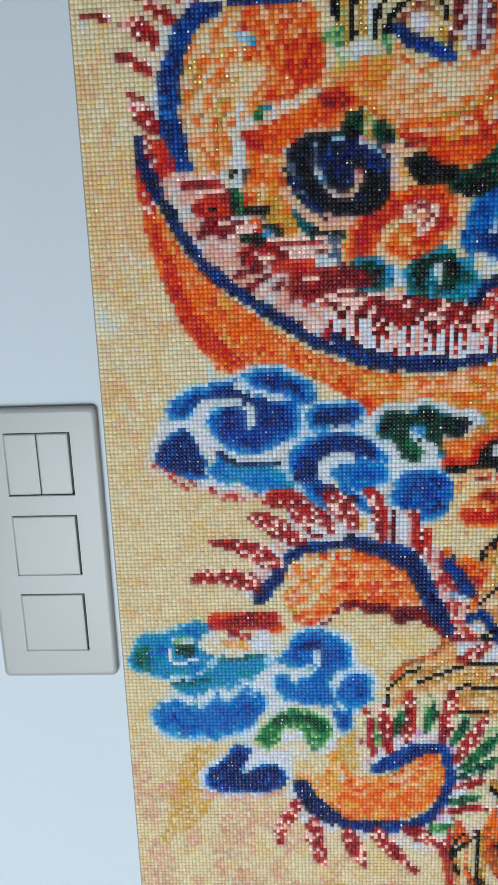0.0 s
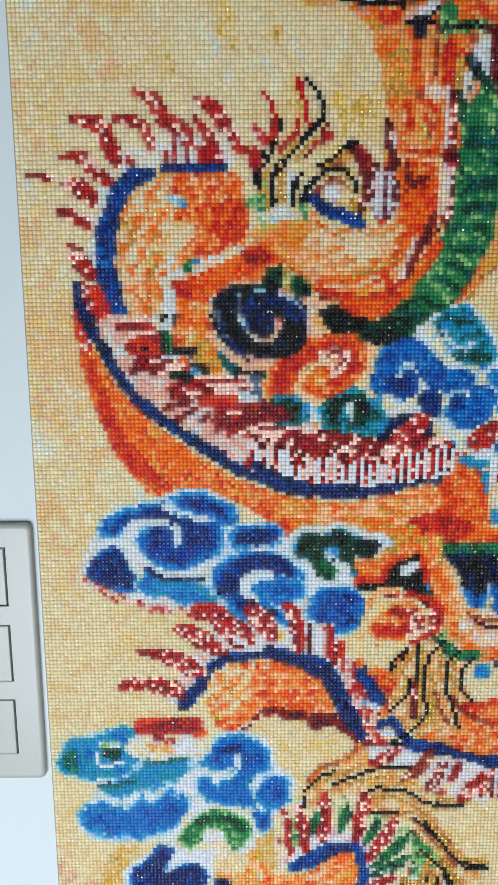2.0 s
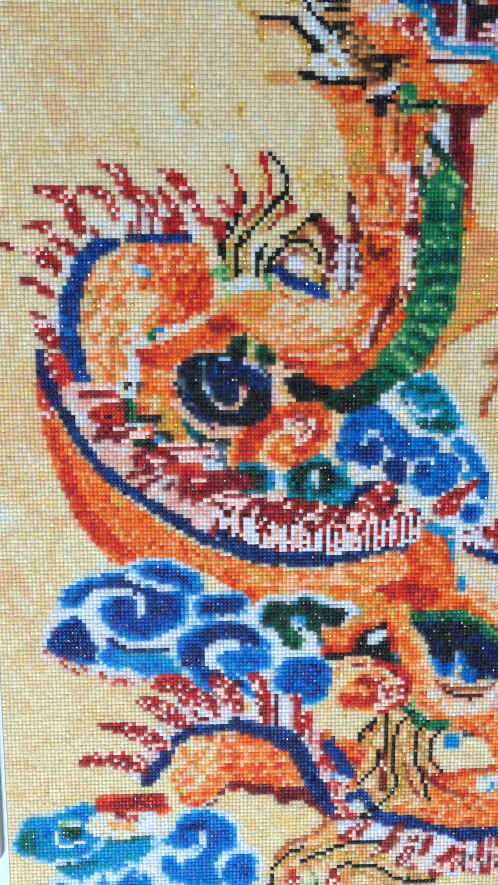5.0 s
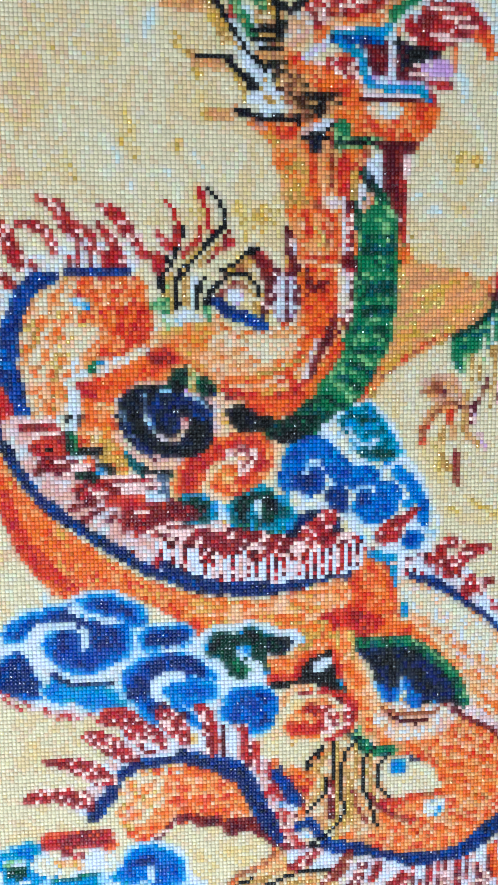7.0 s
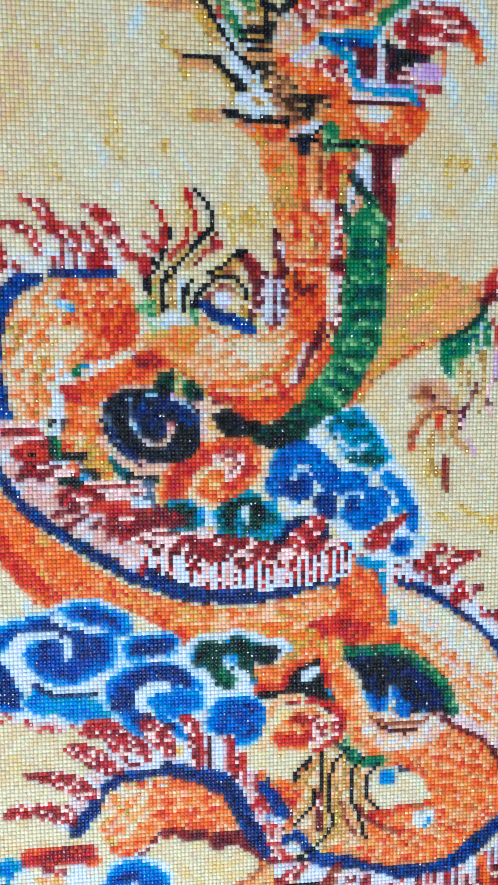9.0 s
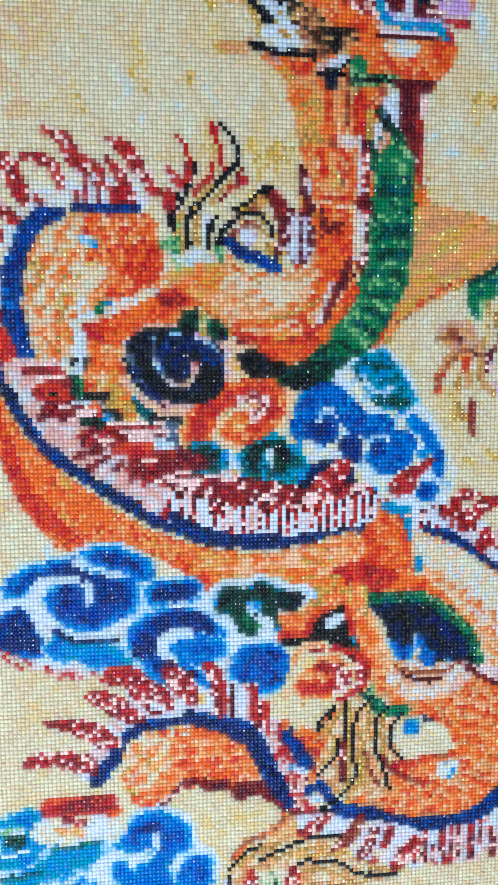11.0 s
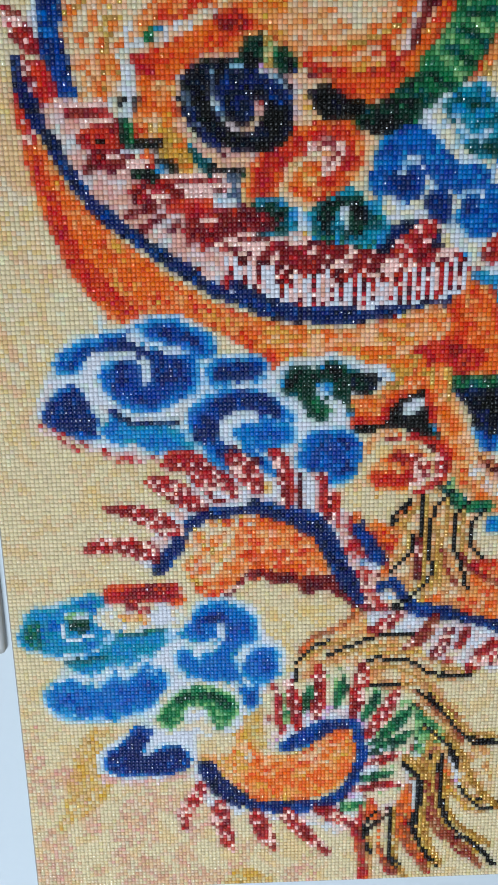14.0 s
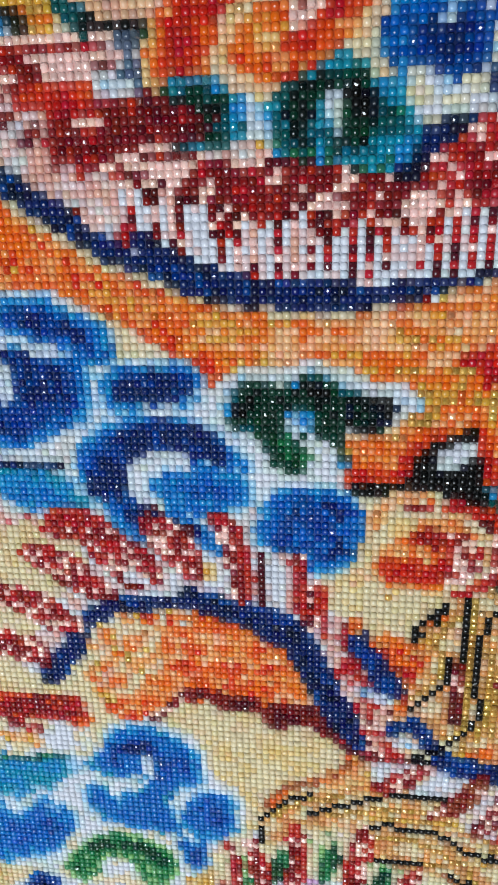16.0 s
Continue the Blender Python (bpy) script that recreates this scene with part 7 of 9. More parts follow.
fill("dr:6,rd:3,mr:2", "46 172.5, 56.5 173.5, 65.5 173.5, 66 171, 62 169, 72 167.5, 77.5 164.5, 74.5 160.5, 67.5 161.5, 62 164.5, 55.5 164.5, 52.5 167, 48.5 167.5")
line("rd:5,dr:2", 2, "44.5 170.5, 47 169")
thin("mr", "40.5 173, 43 170")
thin("ab", "45 181.5, 54 181.5")
thin("ab", "44.5 179.5, 55 179.5")
thin("ab", "40 176.5, 44 178")
thin("ab", "44.5 177, 51 177.5")
thin("ab", "58 171, 62.5 171.5")
thin("ab", "50.5 166.5, 60.5 170")
thin("ab", "55 164.5, 64 168")
thin("ab", "64 166, 72.5 168")
thin("ab", "63.5 163.5, 72 165.5")
line("rd:6", 1.6, "54 166, 55 162.5")
line("sl:5,gy:2", 2.2, "56 180, 56.5 174.5")
fill("wh:6,gy:2", "52 177.5, 55.5 178, 58 174.5, 53.5 174, 51 175")
# finer beadwork: lower clouds, again
ramp("tq:4,lb:2>lb:2,tq:3,bl:2", "2.5 77.5, 5.5 83, 12.5 83.5, 17 85.5, 21 86.5, 24 83, 22.5 75, 19.5 71, 12 71, 4.5 72, 2 74")
fill("dt:4,gn:3,tq:1", "3 77.5, 7 79.5, 7 72.5, 3.5 74")
line("lg:3,wh:4", 1.4, "13.5 81, 19 81")
fill("dg:6,dt:1", "14.5 79.5, 19 80, 18 76.5, 14.5 77")
thin("wh", "12 78, 13.5 74.5, 19 75.5")
ramp("tq:4,lb:2>tq:3,lb:3", "13.5 67.5, 21 71.5, 25.5 75, 28 76.5, 36 77.5, 37 74, 33 70.5, 25.5 68, 19 65.5")
line("dt:4,gn:2", 1.4, "25.5 75.5, 36 76.5")
line("dt:4,tq:1", 1.4, "15.5 68.5, 22.5 69.5")
ramp("lb:4,bl:2>bl:5,lb:1>bl:5,nb:1", "7 58, 9.5 62, 15.5 63, 19 60, 24.5 65, 27 62.5, 31 65.5, 36.5 63, 35.5 58.5, 31 54.5, 23 52.5, 14 53.5, 8.5 55")
line("nb:4,bl:2", 2, "30 59.5, 32.5 62")
fill("wh:6,cr:3", "33 51, 36 58.5, 43 62, 52 61.5, 56.5 55.5, 55 48.5, 47.5 46, 36.5 46.5")
ramp("lg:5,gn:2>gn:6,lg:1", "34.5 52.5, 37 57, 43 60.5, 50.5 60, 55 55, 53.5 50.5, 50 48, 48 51.5, 46 54.5, 42 55, 40.5 51, 38 48.5, 35.5 49.5")
line("dg:5,gn:2", 2.2, "38.5 56, 43.5 58.5, 49 57.5, 52 55")
line("dor:5,rd:4", 3, "24 87, 32 88, 40 87.5")
line("or:3,dor:3", 1.4, "38 85, 41.5 85.5")
line("rd:4,dor:3", 1.8, "27.5 84.5, 33.5 83.5")
line("lor:4,pe:2", 2.4, "28 81, 33 80.5")
# finer beadwork: cloud in the bend, again
fill("wh:5,gy:2,cr:2", "87 176, 89.5 175, 95.5 175, 101 172, 104 169, 103.5 177, 109.5 178, 104.5 182, 98.5 184.5, 89.5 177")
line("lb:4,bl:2", 7.4, "88 180, 88.5 183, 91 186, 94.5 187.5, 98 185, 101 181.5")
line("bl:4,nb:4", 5.4, "88 179.5, 89 182.5, 91 185.5, 94.5 187, 98 184.5, 101 181.5")
line("nv:4,nb:4", 2.4, "89.5 183, 92 186, 95 186.5, 97.5 184")
fill("bl:3,nb:4", "87 179.5, 89.5 181.5, 95 182.5, 96 180.5, 95 177, 92.5 176, 89.5 176.5, 87.5 177.5")
fill("nv:6,nb:3", "91 180.5, 92.5 182, 95 183, 96 180.5, 95 178, 92.5 177, 90.5 178.5")
line("wh:5,lb:2", 1.6, "91.5 181.5, 91.5 184, 94 185, 95.5 184, 96.5 181.5")
fill("nv:6,nb:2", "95.5 176.5, 98 178, 102 178.5, 103 175, 101 173, 98 174")
line("bl:5,lb:2", 5, "101 181, 105.5 181.5, 110 181.5, 113.5 181")
fill("bl:6,lb:2,nb:1", "105 169, 105 175.5, 107.5 176.5, 109 178.5, 113.5 179.5, 114 169.5, 110 168")
line("nv:4,nb:3", 1.6, "105 179.5, 110 179.5")
fill("nv:6,nb:2", "105.5 175.5, 108.5 175.5, 108.5 173, 106 173")
line("nv:4,nb:2", 1.6, "106.5 169.5, 109 169")
line("wh:6,gy:2", 1.6, "104 170, 104 175, 105 177.5, 109 177.5")
fill("wh:6,gy:2", "89.5 172.5, 95.5 174.5, 97.5 173.5, 95.5 172.5, 91.5 171.5")
fill("nv:6,ink:3", "90.5 170.5, 95.5 172, 95 169.5, 91.5 168")
fill("rd:7,dor:2,ab:2", "91.5 167.5, 97.5 172, 101 172, 99 169, 97 166, 95 164, 92 164")
fill("ink:4,nv:3,bk:2", "97.5 168.5, 101 169.5, 101 166.5, 99.5 163, 98 163.5")
# finer beadwork: pale mottling of the foreleg
fill("pe:5,or:3,lor:3,cr:2", "25 220, 30.5 226.5, 35.5 223.5, 34 215.5, 29.5 214, 30.5 204.5, 28 196.5, 25 197.5, 23.5 206, 23.5 214")
fill("or:6,lor:2", "27.5 213, 32.5 215, 34 210, 31 202, 29 204")
# finer beadwork: bars of the belly
fill("gn:8,lg:1", "105.5 236, 107 240, 111 241, 114.5 240, 115.5 230.5, 115 219.5, 113.5 211.5, 104 212, 104 221, 105 229")
line("dg:6,dt:1,gn:1", 1.3, "108.5 238, 113 238.5")
line("dg:6,dt:1,gn:1", 1.3, "108 237, 112.5 237")
line("dg:6,dt:1,gn:1", 1.3, "108.5 235.5, 112.5 236")
line("dg:6,dt:1,gn:1", 1.3, "106.5 233.5, 108 233.5")
line("dg:6,dt:1,gn:1", 1.3, "112.5 232.5, 114.5 233")
line("dg:6,dt:1", 1.3, "106.5 228.5, 112 229")
line("dg:6,dt:1,gn:1", 1.3, "107.5 227.5, 113 227.5")
line("dg:6,dt:1", 1.3, "107 226, 113 226.5")
line("dg:6,dt:1,gn:1", 1.3, "107.5 222.5, 113 223")
line("dg:6,dt:1", 1.3, "108 221.5, 113 221.5")
line("dg:6,dt:1,gn:1", 1.3, "107.5 220, 113 220.5")
line("dg:6,dt:1", 1.3, "105.5 216.5, 111.5 217")
line("dg:6,dt:1,gn:1", 1.3, "106.5 215, 111 215.5")
line("dg:6,dt:1", 1.3, "105.5 214, 112 214.5")
line("lg:3,gn:3", 1.3, "106.5 231, 114 231.5")
line("lg:3,gn:3", 1.3, "105.5 218.5, 113.5 219")
line("or:3,lor:4", 1.4, "85.5 117.5, 86.5 113, 91.5 111, 95.5 111.5")
line("dor:5,or:2", 1.8, "91 117, 96 117.5")
# nearer beadwork: flank, leaf and tassel
fill("or:5,lor:4,tn:2,dor:2", "106.5 116.5, 112.5 119, 121.5 118.5, 132.5 117.5, 142 111, 147.5 104.5, 150 96, 148.5 90, 142.5 84.5, 136.5 80, 128.5 78, 119 77, 109.5 80, 101 82.5, 112.5 85.5, 114 93.5, 128 94.5, 129 99, 121.5 105, 112.5 106.5, 108 110")
scales("lor:4,pe:3,tn:2", "or:5,dor:3,lor:1", 5, 3.6, -20, "121.5 107.5, 135.5 111.5, 145 104.5, 148.5 94.5, 142.5 86, 131.5 80.5, 119 79, 113 82.5, 119 90, 129 94.5, 128 101")
scales("cr:4,pe:4,pkw:2,hz:2", "lor:4,pe:2,or:3", 4.6, 3.4, -38, "119.5 151, 133 147, 144.5 134.5, 149.5 126, 150 109, 140.5 111.5, 134.5 117, 133.5 123.5, 129.5 131.5, 123.5 138.5, 116.5 143.5")
fill("hz:4,cr:4,wh:2,pe:2", "118 149.5, 125.5 150, 135 144.5, 144.5 134, 146 128.5, 136.5 133.5, 127 141.5, 119.5 145")
fill("or:5,lor:4,dor:2", "115 146.5, 118 143.5, 125 137, 131.5 130, 134.5 123.5, 133 123, 127.5 131, 121 136.5, 113.5 137.5, 106 136.5, 106 145.5")
fill("rd:4,dor:4,dr:1", "98.5 145, 109 145.5, 113 141.5, 106 137.5, 101 138")
fill("dor:4,or:4,lor:2", "104.5 153, 107.5 160.5, 112 159, 115.5 149.5, 115 145, 106 145")
line("tq:3,lb:3", 2.4, "109.5 160, 113 159")
line("lb:3,tq:2", 1.6, "115 156, 115.5 152")
line("lb:3,tq:2,hz:1", 2, "118 146, 118 143")
fill("pe:4,wh:3,pks:2,hz:2,lor:2", "111.5 120, 120 118.5, 130.5 119.5, 137 114.5, 132.5 113.5, 125 109, 115.5 109.5, 110 114.5")
thin("mr", "114.5 116, 120 114, 124.5 114.5")
thin("br", "112.5 118.5, 118.5 116.5, 127.5 117")
line("pkw:4,ab:4,cr:2", 3, "132.5 119.5, 142 113, 149 107")
line("mr:3,dr:2,pks:1", 1.7, "130 118.5, 135.5 114.5, 142 111, 147 105.5, 149 98.5")
fill("bk:4,ink:3,nv:1", "104.5 136, 112 136, 119.5 136.5, 127.5 131, 132 125, 134.5 118.5, 127.5 119.5, 121.5 119.5, 118.5 122.5, 114 122, 111 124.5, 109 130")
fill("nv:4,ink:4,bk:2", "120 130.5, 128 128.5, 131.5 120.5, 122 121")
line("dg:3,gn:3,dt:1", 3.2, "104.5 136, 112 136.5, 119.5 136, 126 132, 131.5 126.5, 134.5 119")
line("lg:2,gn:3", 1.2, "119.5 137, 126.5 132.5, 132 127, 135.5 119")
fill("bl:4,nb:3,lb:1", "111.5 125.5, 114 123.5, 117 124, 117.5 121.5, 114.5 120.5, 112 122.5")
fill("bl:4,nb:3,lb:1", "118.5 127, 121.5 122.5, 123.5 120.5, 122 118, 118.5 120")
line("cr:3,pb:3", 1.4, "117.5 126.5, 118 121")
fill("or:5,lor:4,pe:1", "100 140, 104.5 139.5, 105.5 133.5, 109 124.5, 112.5 119.5, 107 116.5, 103 123, 101 130.5")
line("lor:4,pe:3", 1.6, "105 133.5, 108 126.5, 111 120.5")
line("gos:4,gc:3,oc:2", 1.4, "100.5 139.5, 100.5 136")
line("gos:4,gc:3,oc:2", 1.4, "104 139.5, 104.5 132.5")
line("dor:5,rd:2", 1.6, "100.5 131.5, 102.5 123.5, 106 116.5")
line("dt:2,bk:2,lb:1", 1.6, "101 126.5, 103.5 120.5, 105 116.5")
fill("tn:4,lor:2,cr:4,pe:2", "104.5 113.5, 112.5 107.5, 114 98.5, 112.5 92, 111 84, 100.5 83.5, 92 81, 92 92, 96 103, 99 110.5")
line("gn:4,dt:2,lg:2", 3.4, "102.5 115, 106.5 110, 109.5 106.5, 115 106.5")
line("dg:3,gn:2", 1.4, "102 113, 105 111, 107 107.5")
fill("cr:6,hz:4,ye:1", "112.5 98.5, 114 105, 121.5 104.5, 127 100, 128.5 95, 122 94, 115.5 93.5")
fill("bl:4,lb:3,tq:1", "115 104, 119 104, 119 100, 115 100")
line("ink:3,nv:2", 1.4, "120 104, 122.5 103.5")
fill("wh:4,hz:3,lb:1", "124.5 91.5, 128 92.5, 130.5 90, 128.5 87, 124.5 88")
line("dor:4,br:2,rd:2", 1.4, "112.5 92, 120.5 93, 128.5 94")
line("rd:3,br:2", 1.4, "112.5 90.5, 117 87.5, 122 86.5")
thin("bk", "105 114.5, 101.5 113, 99.5 110.5, 99.5 99.5")
line("mr:3,dr:2,ab:1", 1.2, "99 98.5, 99 88.5")
thin("bk", "106.5 110, 103.5 106.5, 102 104, 102 92, 102 88.5, 98.5 84.5, 93 81")
thin("bk", "110.5 107.5, 108 104.5, 107.5 102, 107.5 96.5, 109 92, 110.5 88.5, 111 85.5")
thin("bk", "114 105.5, 111.5 101.5, 111.5 96.5, 114.5 93")
thin("bk", "97.5 99.5, 97.5 95.5, 95.5 93, 92.5 90")
thin("bk", "96.5 108.5, 94 105.5, 92 103.5")
thin("gos", "105 108, 105 99, 104.5 93, 104 86.5")
thin("gos", "100.5 109.5, 100.5 99.5, 100.5 88, 97.5 85")
thin("gos", "109.5 105, 109 99, 111 92.5, 114 89")
thin("gos", "98 106.5, 96 103, 96 95.5, 92 92")
thin("gos", "103.5 101, 103.5 91, 102.5 85.5")
line("br:3,dr:3", 1.3, "105 96, 106 91, 108.5 87")
line("br:2,dr:3", 1.3, "109.5 94, 112.5 90, 117.5 87.5")
line("nv:5,nb:3,ink:1", 3.2, "98 81, 106.5 79, 114.5 76, 122 74.5, 131.5 76, 138 79, 142.5 83.5, 149 88")
# nearer beadwork: neck
fill("lor:4,tn:3,or:4", "84.5 259.5, 99 260, 99.5 252, 100.5 245.5, 100.5 234.5, 100 216.5, 91.5 216.5, 90.5 223.5, 91 234.5, 88 242.5, 86 252")
fill("gos:3,oc:3,lor:4,or:2", "86 252, 88 258, 91.5 257, 93 254, 93.5 248, 91.5 244, 88.5 244.5")
line("dor:4,or:4", 2.6, "94 258.5, 94 250.5")
line("lor:4,pe:2", 1.4, "96.5 258, 96.5 250")
line("br:3,dr:3", 1.2, "98.5 258.5, 98.5 251.5")
thin("gos", "100 258.5, 100 252")
line("rd:3,dor:4", 2.2, "101.5 257.5, 101.5 249")
line("gos:4,oc:2", 2, "104 254, 104 248.5")
fill("pe:4,pkw:3,cr:2", "95 248.5, 99.5 249.5, 99.5 246, 96 245.5")
line("br:3,dor:2", 1.6, "95 248.5, 95 246")
fill("lor:4,pe:3,tn:2,or:2", "91 244.5, 95.5 245.5, 99.5 243.5, 100 238.5, 98.5 235, 95 234, 91.5 235")
line("or:3,dor:5", 1.5, "91.5 245, 95.5 245.5, 99 243.5, 100 239.5, 99 235, 95.5 233.5, 92 234")
line("dor:4,rd:2", 1.5, "92.5 243, 93 240")
line("dor:4,br:2", 1.5, "96.5 242.5, 98 240.5, 97.5 238")
line("dor:4,rd:2", 1.2, "92 235, 97.5 234.5")
thin("gc", "94 241, 96.5 239, 95 237")
line("pe:4,cr:3", 1.4, "91.5 233, 100 232.5")
fill("or:4,dor:4,lor:2", "91.5 232, 97.5 232, 100 229, 100 216.5, 92 216.5, 91 223.5")
line("dr:4,mr:2", 1.6, "92.5 231, 93 227.5")
line("mr:3,dr:3", 1.6, "93 225.5, 95 227.5, 97.5 228.5")
fill("pe:3,gos:3,cr:3", "93.5 224.5, 96.5 225, 97 223, 94 222")
line("dr:3,rd:3", 1.5, "97 226.5, 97.5 223.5")
line("pe:3,cr:2", 1.2, "100 231, 100.5 223.5, 100 217.5")
line("pkw:4,wh:3", 1.6, "101.5 248.5, 101.5 241.5, 101.5 234.5")
line("mr:3,rd:3,ab:3", 1.7, "103 247.5, 103 241.5, 103.5 235")
fill("mr:3,dr:4,rd:1", "100.5 234, 104 235, 105 232, 103.5 231, 101 232")
line("pkw:3,cr:3", 1.5, "101 230.5, 102 223.5, 100.5 219.5")
line("mr:3,ab:3", 1.7, "103.5 230.5, 103.5 223.5, 102.5 217.5")
line("mr:4,ab:1", 1.3, "88 241, 88 235.5")
line("mr:3,wh:2", 1.3, "89.5 238, 90 231")
fill("mr:5,wh:3,pkw:2", "85 229.5, 90 230, 90 220, 85 220")
line("wh:4,pkw:2", 1.2, "86 227.5, 86 221.5")
line("mr:4", 1.2, "87.5 228.5, 87.5 220")
line("wh:4,lil:1", 1.2, "88.5 229, 88.5 221")
line("dr:4,mr:2,ab:2", 2.2, "83 233.5, 83 228.5, 82.5 223")
line("rd:3,dr:2", 1.6, "81.5 235, 83 232")
# nearer beadwork: head
fill("dr:5,rd:5", "118 287, 119 290, 121 293, 127 294, 132.5 292.5, 136.5 289, 134 286.5, 130 286.5, 127 284, 124.5 283, 120.5 284")
thin("ab", "122 292.5, 127.5 292.5")
thin("ab", "125 290.5, 131 290.5")
thin("ab", "128 289, 133 288.5")
thin("ab", "122 286.5, 127.5 287")
thin("ab", "124 285, 129.5 285.5")
line("pkw:4,wh:3", 1.2, "120.5 294.5, 131 294.5, 134.5 292.5, 136.5 290")
line("or:4,dor:3", 2.2, "133 286.5, 136 286, 137 282")
fill("bk:6,ink:2,mr:1", "113.5 285, 117.5 284.5, 123 282, 124 280.5, 119 280, 117.5 278, 115.5 278.5, 114.5 282")
fill("mr:5,dr:2", "106.5 283.5, 112.5 284.5, 112.5 278.5, 109 277, 106.5 279.5")
fill("mr:4,dr:3,rd:1", "114 277, 119 279.5, 122 277.5, 119.5 275, 115 274.5")
fill("lil:5,pkw:2", "120 280, 125 280.5, 127 276.5, 122 276")
thin("ab", "117.5 277.5, 121.5 277.5")
line("wh:4,pkw:2", 1.4, "112.5 286.5, 113 276.5")
line("wh:3,lil:2", 1.3, "106 283, 108 277, 113.5 275.5, 119 275.5")
line("tq:4,lb:3,bl:1", 1.8, "99.5 285.5, 103 283.5, 105.5 281, 106.5 277, 109 274.5, 119 274, 122 271.5")
line("bl:3,nv:3", 1.8, "100 285.5, 105 285, 110.5 285")
fill("or:5,lor:3,dor:3", "101.5 270, 110.5 271, 123.5 270.5, 124 266, 121.5 263, 118 262, 111 262.5, 102.5 263.5, 99.5 268")
fill("dor:4,or:3", "119 270.5, 123.5 270, 124 266, 121 263.5, 120 267")
line("wh:3,cr:3,pe:2", 3.2, "108.5 269, 114.5 269")
thin("mr", "105 271.5, 119.5 272")
thin("pkw", "106 272.5, 119 272.5")
fill("mr:5,dr:2", "109.5 261.5, 119 262, 118 259, 114 258, 112 259")
line("mr:4,dr:3", 3.4, "114 259, 115 253.5, 115 245.5")
line("ab:4,pkw:2", 1.2, "117 259, 117 255, 116 249.5")
line("rd:4,dr:2", 1.7, "116 252.5, 116.5 245.5, 116.5 238.5")
fill("bk:2,br:2,tn:3,dbr:2", "86.5 276.5, 91.5 275.5, 93 271.5, 99.5 271, 97.5 268.5, 91.5 265.5, 87.5 267, 89 271.5")
fill("wh:5,hz:3,cr:1", "78 269.5, 87.5 270.5, 87.5 268, 79 268")
thin("bk", "75.5 268.5, 79 268, 83.5 266.5, 90 266.5")
thin("bk", "79.5 284.5, 85 285")
thin("bk", "79 286, 85 286.5")
thin("bk", "81 282, 85.5 282")
thin("bk", "80.5 280, 81.5 278, 83.5 278")
thin("bk", "76.5 284.5, 77.5 282.5, 79.5 280.5, 81 279")
thin("bk", "74 280, 76 277.5, 77.5 275.5, 78.5 273.5")
fill("gn:4,lg:2,dg:1", "100 266.5, 102.5 266, 102.5 262, 100.5 261.5, 99 263.5")
fill("ink:5,bk:4", "93 262.5, 96 262.5, 96 259, 93.5 259")
# nearer beadwork: flame band
line("pks:5,pkw:3,gy:1", 5, "21.5 194.5, 22.5 190.5, 24.5 186, 28 180.5, 33.5 175.5, 40 170.5, 46.5 166.5, 53.5 163.5")
line("dr:4,rd:3", 3, "23 194, 30.5 194")
thin("ab", "20 196, 30.5 195.5")
thin("ab", "24 190.5, 27.5 192, 32 193")
fill("dor:4,rd:4,dr:1", "24 189.5, 29 191.5, 31.5 190, 32.5 187, 29.5 186.5, 25.5 187")
line("bk:3,ink:1", 1.6, "28.5 188.5, 29 188.5")
line("dr:4,rd:2,mr:2", 3, "27 185, 35 185.5")
thin("ab", "30 185, 32.5 185")
line("dr:3,mr:3", 1.4, "25.5 183, 29.5 183.5, 31 182.5")
fill("wh:4,hz:3", "30.5 195, 35 195.5, 36 192.5, 32.5 193")
line("bk", 1.4, "36.5 196, 36.5 193.5")
line("bk", 1.2, "33.5 196, 34 196")
line("dg:4,gn:2", 2.6, "34 191.5, 35 187.5")
fill("or:4,dor:2,lor:2", "37 196, 41.5 196, 41.5 191, 38.5 189.5, 36.5 189")
fill("pe:3,cr:3,gos:2", "38.5 192.5, 41 193.5, 41.5 191, 39.5 189.5")
fill("oc:4,gos:3,or:3", "42.5 190.5, 47 190, 48 182.5, 44 182, 41.5 185")
line("dor:4,br:2", 1.6, "45 194, 45 190.5")
fill("wh:5,hz:1", "33.5 187, 40 187.5, 39.5 186, 37.5 185, 34.5 186")
line("bk", 1.5, "37 188, 41 188, 40.5 186.5")
line("dor:5,or:2", 2.4, "38.5 185.5, 40.5 184")
line("bk:4,dg:1", 2, "40.5 184, 43.5 183.5, 43 181.5")
line("lb:2,wh:3", 2.2, "41 183, 42.5 182")
line("dg:3,bk:4", 2.2, "35.5 182, 40 181.5")
thin("ab", "34.5 184, 38 184")
line("dt:3,tq:2,dg:1", 3.2, "49 187, 51.5 183")
line("bk:4,dg:1", 2.2, "52 183, 58.5 182")
line("sl:5,gy:1", 2.8, "56.5 181, 56.5 176")
fill("dr:5,rd:3,mr:2", "37 179.5, 46 181, 54.5 180.5, 54.5 178, 46 177.5, 40 177, 37.5 175.5, 35 176.5")
thin("ab", "44.5 179.5, 55 179")
thin("ab", "41.5 181, 49.5 181")
thin("ab", "38.5 178, 42.5 177")
thin("ab", "46 178, 51 178")
fill("rd:4,dor:4", "41 175, 46 177, 51.5 177, 51 174, 45.5 174")
fill("dr:5,mr:2,rd:2", "49 174, 60.5 175, 61.5 171.5, 57 170, 51.5 171, 48 172")
fill("wh:5,pb:1", "52 177, 57 177, 57 175, 53.5 175")
line("dr:4,mr:2", 1.5, "33.5 173.5, 39.5 175.5")
line("dr:4,mr:2", 1.5, "37 171, 41.5 173.5")
line("mr:4,dr:2", 1.3, "42.5 170.5, 44.5 172")
